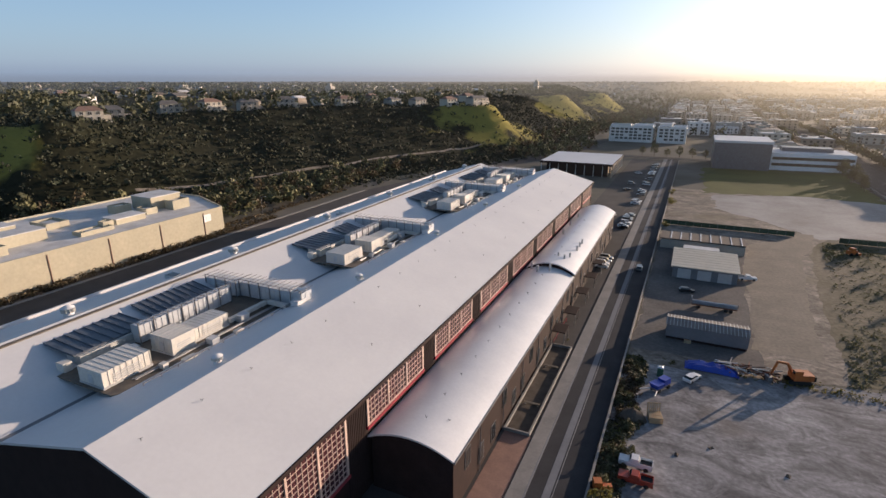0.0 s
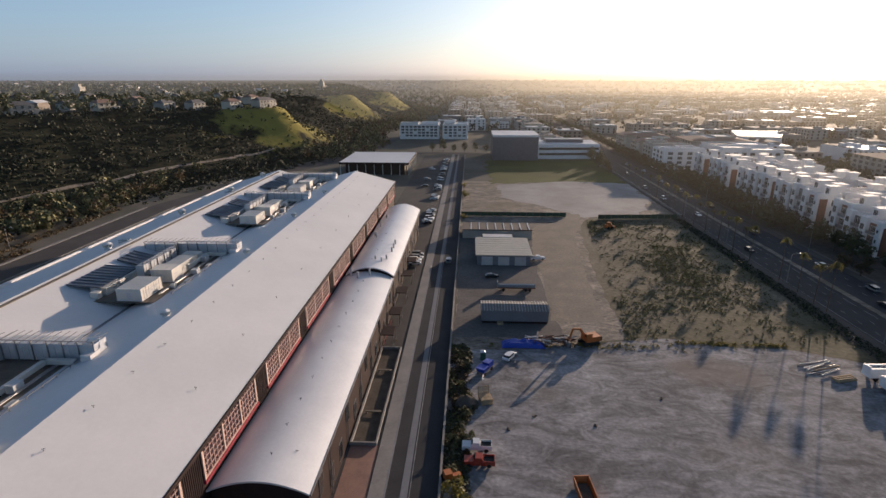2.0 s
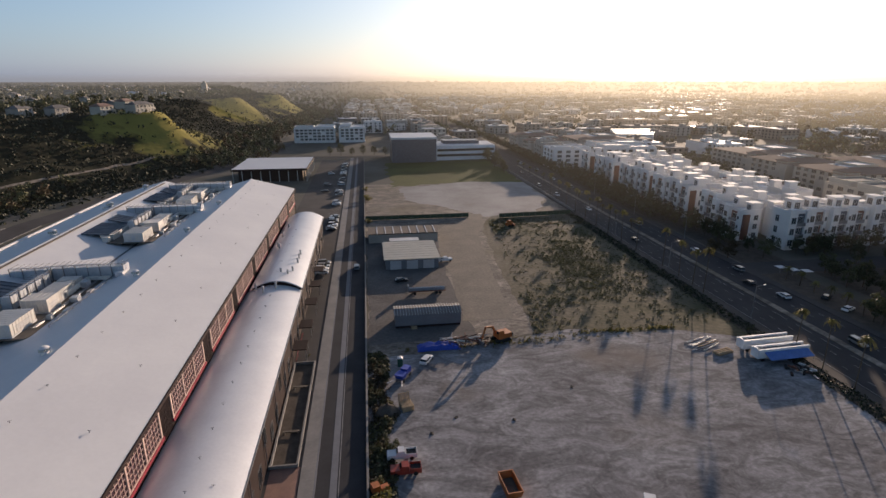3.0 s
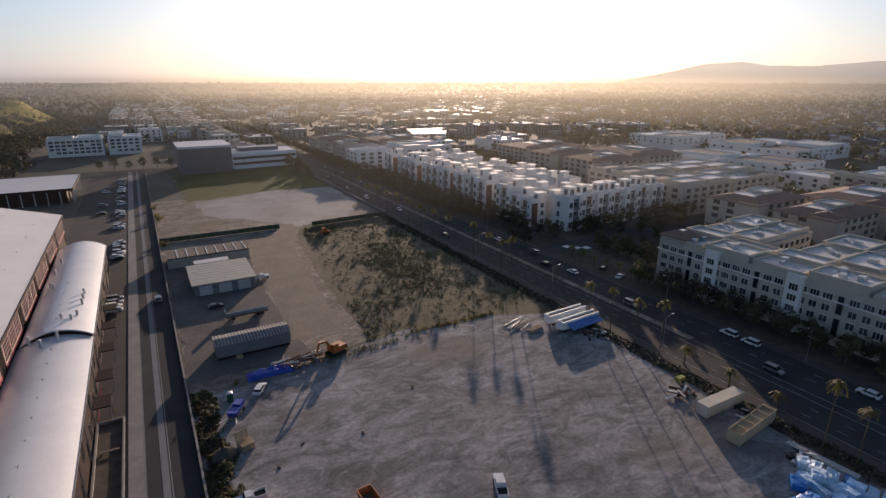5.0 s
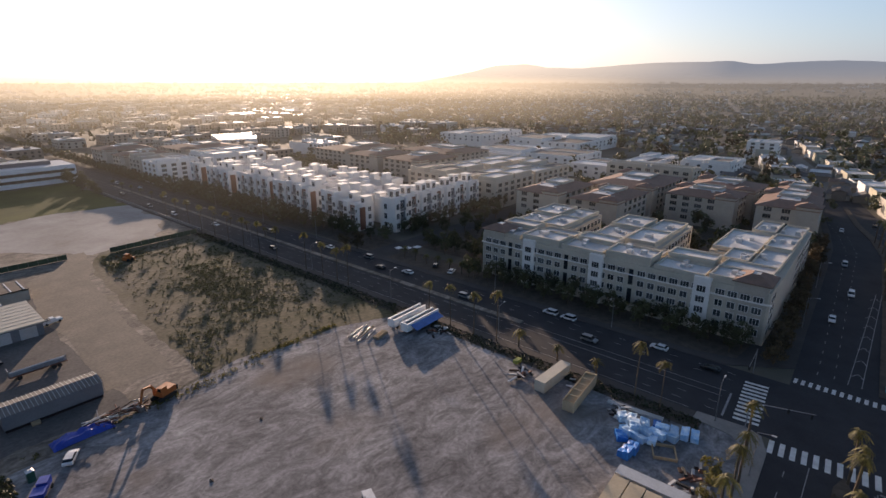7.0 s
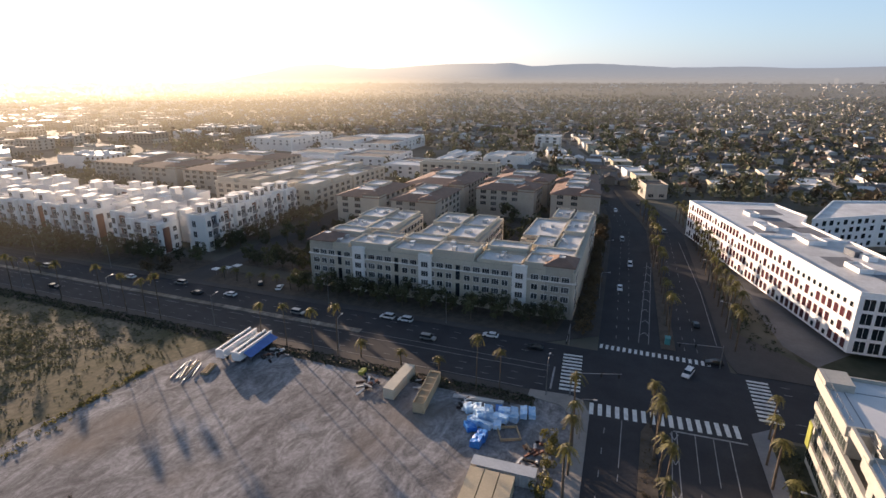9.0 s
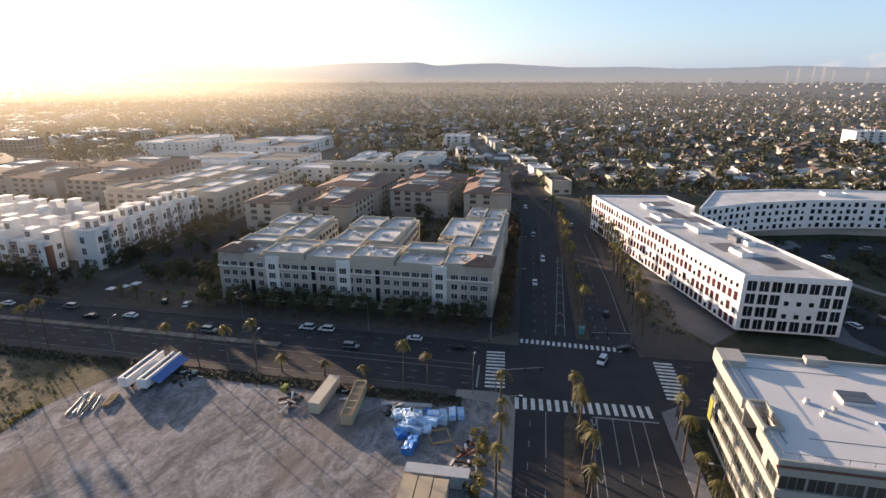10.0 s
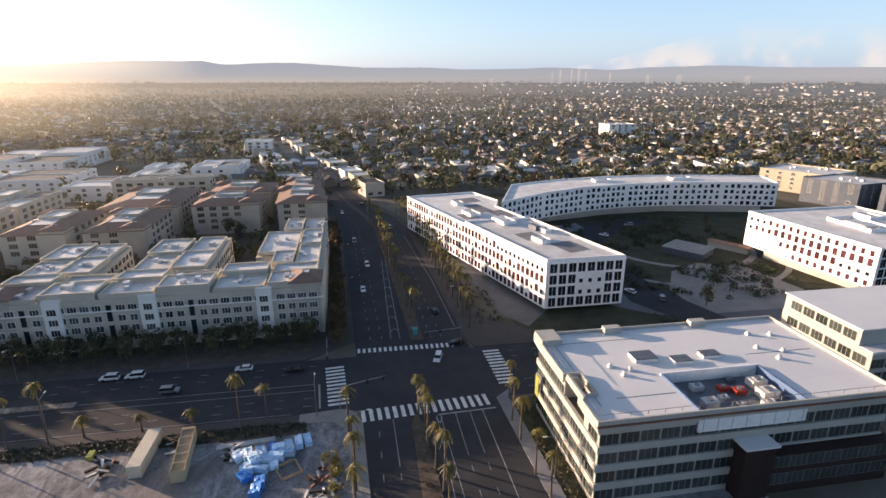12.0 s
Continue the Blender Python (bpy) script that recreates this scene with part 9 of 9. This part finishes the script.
BLUE_AWNING = mat("faded_blue_awning", (0.10, 0.21, 0.52), (0.07, 0.15, 0.40), 0.6, 0.5, 0.2, 2.0)
for k, (x, y) in enumerate(((91.8, 105.6), (91.5, 110.6))):
    t = thing("tank_trailer", "long white box trailer with a dark slatted top", "trailer", x, y, 0.05, 3, group="long trailers")
    part("body", Build().box(-7.2, 7.2, -1.25, -0.75, 0.9, 3.2).box(-7.2, 7.2, 0.75, 1.25, 0.9, 3.2).box(-7.2, -6.9, -0.75, 0.75, 0.9, 3.4), WHITE_PANEL, t)
    part("deck", Build().box(-6.9, 7.2, -0.75, 0.75, 0.9, 2.7), DARK_PANEL, t)
    for i in range(12):
        part("slat", Build().box(-6.5 + i * 1.15, -6.2 + i * 1.15, -0.75, 0.75, 2.7, 2.85), STEEL, t)
    for wx in (-5.6, 4.2, 5.5):
        for s in (-1, 1):
            part("wheel", Build().tube((wx, s * 0.95, 0.5), (wx, s * 1.22, 0.5), 0.5, n=12), TYRE, t)
    if k == 1:
        continue
    part("tarpaulin", Build().add([(-5.6, -1.27, 2.6), (6.6, -1.27, 2.6), (6.9, -3.4, 1.5), (-5.4, -3.4, 1.5), (-5.6, -1.27, 2.5), (6.6, -1.27, 2.5), (6.9, -3.4, 1.4), (-5.4, -3.4, 1.4)], [(3, 2, 1, 0), (4, 5, 6, 7), (0, 1, 5, 4), (1, 2, 6, 5), (2, 3, 7, 6), (3, 0, 4, 7)]), BLUE_AWNING, t, "blue tarpaulin awning")
    for px in (-5.3, 0.5, 6.7):
        part("awning_pole", Build().tube((px, -3.3, 0), (px, -3.3, 1.45), 0.05, n=5), STEEL, t)
t = thing("pipe_stack", "loose pile of long pale pipes", "pipes", 77, 114.5, 0.05, 22)
for i in range(11):
    a, u = random.uniform(-0.12, 0.12), -2.4 + i * 0.48 + random.uniform(-0.2, 0.2)
    d, l = Vector((math.cos(a), math.sin(a), 0)), random.uniform(2.5, 5.2)
    p = Vector((random.uniform(-1.2, 1.2), u, 0.14 + (0.24 if i % 3 == 0 else 0)))
    part("pipe", Build().tube(p - d * l, p + d * l, random.uniform(0.09, 0.15), n=8), random.choice((BEIGE_METAL, GREY_METAL, STEEL, WOOD)), t)
t = thing("beam_stack", "short stack of pale timber beams", "timber", 79.5, 109.5, 0.05, 15)
for i in range(6):
    part("beam", Build().box(-2.5, 2.5, -0.9 + i * 0.32, -0.64 + i * 0.32, 0.05, 0.5 + 0.2 * (i % 2)), WOOD, t)
for x, y, n in ((92, 98.5, 22), (88, 68, 14), (93.5, 55.6, 8), (79, 24.5, 12), (88, 43, 14), (72.5, 25, 12)):
    t = thing("scrap_heap", "low heap of dark scrap metal and boards", "scrap", x, y, 0.05, group="scrap heaps")
    for i in range(n):
        px, py, l, a = random.gauss(0, 1.6), random.gauss(0, 1.3), random.uniform(0.4, 1.5), random.uniform(0, 180)
        part("piece", Build().box(-l, l, -0.25, 0.25, 0, random.uniform(0.15, 0.5), pose(px, py, random.uniform(0, 0.7), random.uniform(-15, 15), random.uniform(-15, 15), a)), random.choice((STEEL, RUST_PANEL, DARK_METAL, ROOF_DIRTY, TYRE)), t)


def bundle(x, y, a, l, w, h, tilt, label):
    """A plastic-wrapped stack on skids, its cover sagging unevenly."""
    t = thing("wrapped_bundle", label, "bundle", x, y, 0.05, a, group="wrapped bundles")
    k = 5
    top = [(-l / 2 + l * i / k, -w / 2 + w * j / k) for i in range(k + 1) for j in range(k + 1)]
    v = [(px + random.uniform(-0.05, 0.05), py + random.uniform(-0.05, 0.05), h + tilt * py + 0.3 * noise.noise(Vector((px * 1.3 + x, py * 1.3 + y, 1)))) for px, py in top]
    ring = [i * (k + 1) for i in range(k + 1)] + [k * (k + 1) + j for j in range(1, k + 1)] + [i * (k + 1) + k for i in range(k - 1, -1, -1)] + list(range(k - 1, 0, -1))
    n = len(v)
    v += [(v[i][0] * 1.04, v[i][1] * 1.04, 0.12) for i in ring]
    f = [(i * (k + 1) + j, (i + 1) * (k + 1) + j, (i + 1) * (k + 1) + j + 1, i * (k + 1) + j + 1) for i in range(k) for j in range(k)]
    f += [(ring[(i + 1) % len(ring)], ring[i], n + i, n + (i + 1) % len(ring)) for i in range(len(ring))]
    part("wrap", Build().add(v, f), BLUE_DEEP if label.startswith("deep") else BLUE_WRAP, t)
    for u in (-l / 3, l / 3):
        part("skid", Build().box(u - 0.08, u + 0.08, -w / 2, w / 2, 0, 0.14), WOOD, t)


BLUE_DEEP = mat("deep_blue_wrap", (0.03, 0.22, 0.62), (0.02, 0.14, 0.45), 0.6, 0.45, 0.2, 2.0)
for x, y, a, l, w, h, deep in ((89.8, 27.4, 14, 3.2, 1.5, 1.3, 0), (89.2, 29.2, 12, 3.2, 1.5, 1.5, 0), (88.3, 31, 16, 3.0, 1.6, 1.4, 0), (86.4, 31.4, 84, 3.2, 1.7, 1.5, 0), (85.4, 33.4, 82, 3.2, 1.8, 1.6, 0), (84.6, 35.4, 68, 2.8, 1.8, 1.5, 0), (86.4, 36.4, 22, 2.8, 1.8, 2.0, 0), (84.6, 37.8, 30, 2.6, 2.0, 2.2, 0), (86.4, 39.2, 15, 2.6, 1.8, 1.9, 0), (82.4, 38.6, 60, 2.6, 1.8, 1.5, 0), (80.4, 38.8, 35, 2.6, 2.2, 1.2, 1), (82.2, 36, 75, 3.0, 1.6, 1.3, 0), (78, 35.6, 5, 2.6, 2.0, 1.6, 1), (75.8, 36, -5, 2.6, 2.1, 1.7, 1), (86.4, 41.2, 40, 2.2, 1.8, 1.6, 0), (87.6, 33.2, 100, 2.6, 1.6, 1.9, 0), (88.6, 34.6, 20, 2.4, 1.5, 1.2, 1), (83.2, 33.6, 10, 2.4, 1.6, 1.0, 0)):
    bundle(x, y, a, l, w, h, random.uniform(-0.25, 0.25), ("deep blue" if deep else "pale blue") + " plastic-wrapped building bundle")
t = thing("form_frame", "square timber formwork frame round gravel", "formwork", 81.5, 30.6, 0.05, 25)
part("frame", Build().rim(rect(-2.2, 2.2, -2.2, 2.2), 0, 0.6, 0.2), WOOD, t)
t = thing("steel_beams", "bundle of long steel beams by the hedge", "beams", 91.5, 40.5, 0.05, 96)
for i in range(4):
    part("beam", Build().box(-6, 6, -0.6 + i * 0.36, -0.4 + i * 0.36, 0, 0.35), GREY_METAL, t)
t = thing("compressor", "small yellow-green compressor cart", "machine", 91.7, 71.3, 0.05)
part("body", Build().box(-1.1, 1.1, -0.6, 0.6, 0.5, 1.4), LIME, t)
for s in (-1, 1):
    part("wheel", Build().tube((0, s * 0.6, 0.35), (0, s * 0.8, 0.35), 0.35, n=10), TYRE, t)
for x, y in ((8.5, 92.5), (30, 60), (12, 63), (20, 90), (3, 88), (36, 100)):
    t = thing("stone", "small dark lump on the gravel", "stone", x, y, 0.05, random.uniform(0, 90), group="loose stones")
    part("lump", Build().add([(-0.5, -0.3, 0), (0.5, -0.4, 0), (0.6, 0.3, 0), (-0.4, 0.4, 0), (-0.2, -0.1, 0.22), (0.3, 0.1, 0.25)], [(0, 1, 5, 4), (1, 2, 5), (2, 3, 4, 5), (3, 0, 4)]), DARK_EARTH, t)

# ---- fences, lamps, signals ----
t = thing("fence", "long dark green screened site fence", "fence", 18, 256, 0.03)
for i in range(17):
    part("post", Build().tube((-27 + i * 3.2, 0, 0), (-27 + i * 3.2, 0, 2.3), 0.06, n=6), STEEL, t)
for i in range(16):
    part("screen", Build().box(-27 + i * 3.2, -23.8 + i * 3.2, -0.03, 0.03, 0.1, 2.2), GREEN_SCREEN, t)
t = thing("fence", "dark green screened fence before the gravel field", "fence", 77, 254, 0.03, 4)
for i in range(13):
    part("post", Build().tube((-20 + i * 3.2, 0, 0), (-20 + i * 3.2, 0, 2.3), 0.06, n=6), STEEL, t)
for i in range(12):
    part("screen", Build().box(-20 + i * 3.2, -16.8 + i * 3.2, -0.03, 0.03, 0.1, 2.2), GREEN_SCREEN, t)
t = thing("bridge_parapet", "pale concrete parapet along the avenue", "parapet", 98.6, 320, 0)
part("wall", Build().box(-0.2, 0.2, -62, 70, 0, 1.1), CONCRETE, t)
for i in range(12):
    part("pier", Build().box(-0.35, 0.35, -62 + i * 12, -61 + i * 12, 0, 1.5), CONCRETE, t)


def street_lamp(h, arm, label):
    t = thing("street_lamp", label, "street lamp", group="street lamps")
    part("pole", Build().tube((0, 0, 0), (0, 0, h), 0.11, 0.07, 8), STEEL, t)
    part("arm", Build().tube((0, 0, h - 0.1), (arm, 0, h + 0.35), 0.05, n=6), STEEL, t)
    part("head", Build().box(arm - 0.1, arm + 0.7, -0.15, 0.15, h + 0.28, h + 0.42), GREY_METAL, t)
    part("base", Build().tube((0, 0, -0.1), (0, 0, 0.5), 0.22, 0.16, 8), CONCRETE, t)
    return t


lamp = street_lamp(9.5, 2.2, "grey steel street lamp with one arm")
put(lamp, 101.2, 84, 0, 0)
for x, y, a in ((101.2, 128, 0), (101.2, 172, 0), (127.5, 62, 180), (127.5, 104, 180), (127.5, 205, 180), (101.2, 216, 0), (127.5, 250, 180), (101.2, 262, 0), (127.5, 300, 180), (99, 26, 0), (-184.5, 62, 0), (-184.5, 92, 0), (-184.5, 120, 0), (-184.5, 150, 0), (-184.5, 190, 0)):
    copy_thing(lamp, pose(x, y, 0.06, 0, 0, a))
for x, off, a in ((86, 18, -90), (70, -19.5, 90), (150, -19, 94), (190, -19, 94), (165, 18, -86), (205, 18, -86)):
    copy_thing(lamp, pose(*cross(x, off), 0.1, 0, 0, a))
t = thing("traffic_signal", "traffic signal with a long steel mast arm", "traffic signal", 100.6, 20.6, 0.1)
part("pole", Build().tube((0, 0, 0), (0, 0, 6.6), 0.14, 0.1, 8), STEEL, t)
part("mast_arm", Build().tube((0, 0, 6.2), (2.5, -11, 6.8), 0.1, 0.06, 6), STEEL, t)
for u in (0.6, 0.95):
    part("signal_head", Build().box(2.5 * u - 0.2, 2.5 * u + 0.2, -11 * u - 0.2, -11 * u + 0.2, 5.7, 6.7), TYRE, t)
copy_thing(t, pose(127, -14, 0.1, 0, 0, 180))
copy_thing(t, pose(126.5, 24.5, 0.1, 0, 0, 260))
for x, y in ((136.5, 160), (139, 157), (142.5, 155)):
    t = thing("market_umbrella", "pale square market umbrella", "umbrella", x, y, 0.2, group="umbrellas")
    part("pole", Build().tube((0, 0, 0), (0, 0, 2.6), 0.05, n=6), STEEL, t)
    part("canopy", Build().add([(-1.5, -1.5, 2.3), (1.5, -1.5, 2.3), (1.5, 1.5, 2.3), (-1.5, 1.5, 2.3), (0, 0, 2.9)], [(0, 1, 4), (1, 2, 4), (2, 3, 4), (3, 0, 4), (3, 2, 1, 0)]), STUCCO_WHITE, t)
t = thing("kiosk_box", "teal utility box on the median", "utility box", *cross(137, -2), 0.3)
part("body", Build().box(-0.9, 0.9, -0.7, 0.7, 0, 1.8), TEAL, t)
part("cap", Build().box(-1.0, 1.0, -0.8, 0.8, 1.8, 1.95), TEAL, t)
t = thing("billboard", "white double-sided billboard on posts", "billboard", 431, -176, 0, 30)
part("panel", Build().box(-0.3, 0.3, -9, 9, 4.5, 9), WHITE_PANEL, t)
for y in (-6, 6):
    part("post", Build().tube((0, y, 0), (0, y, 4.6), 0.3, n=8), STEEL, t)
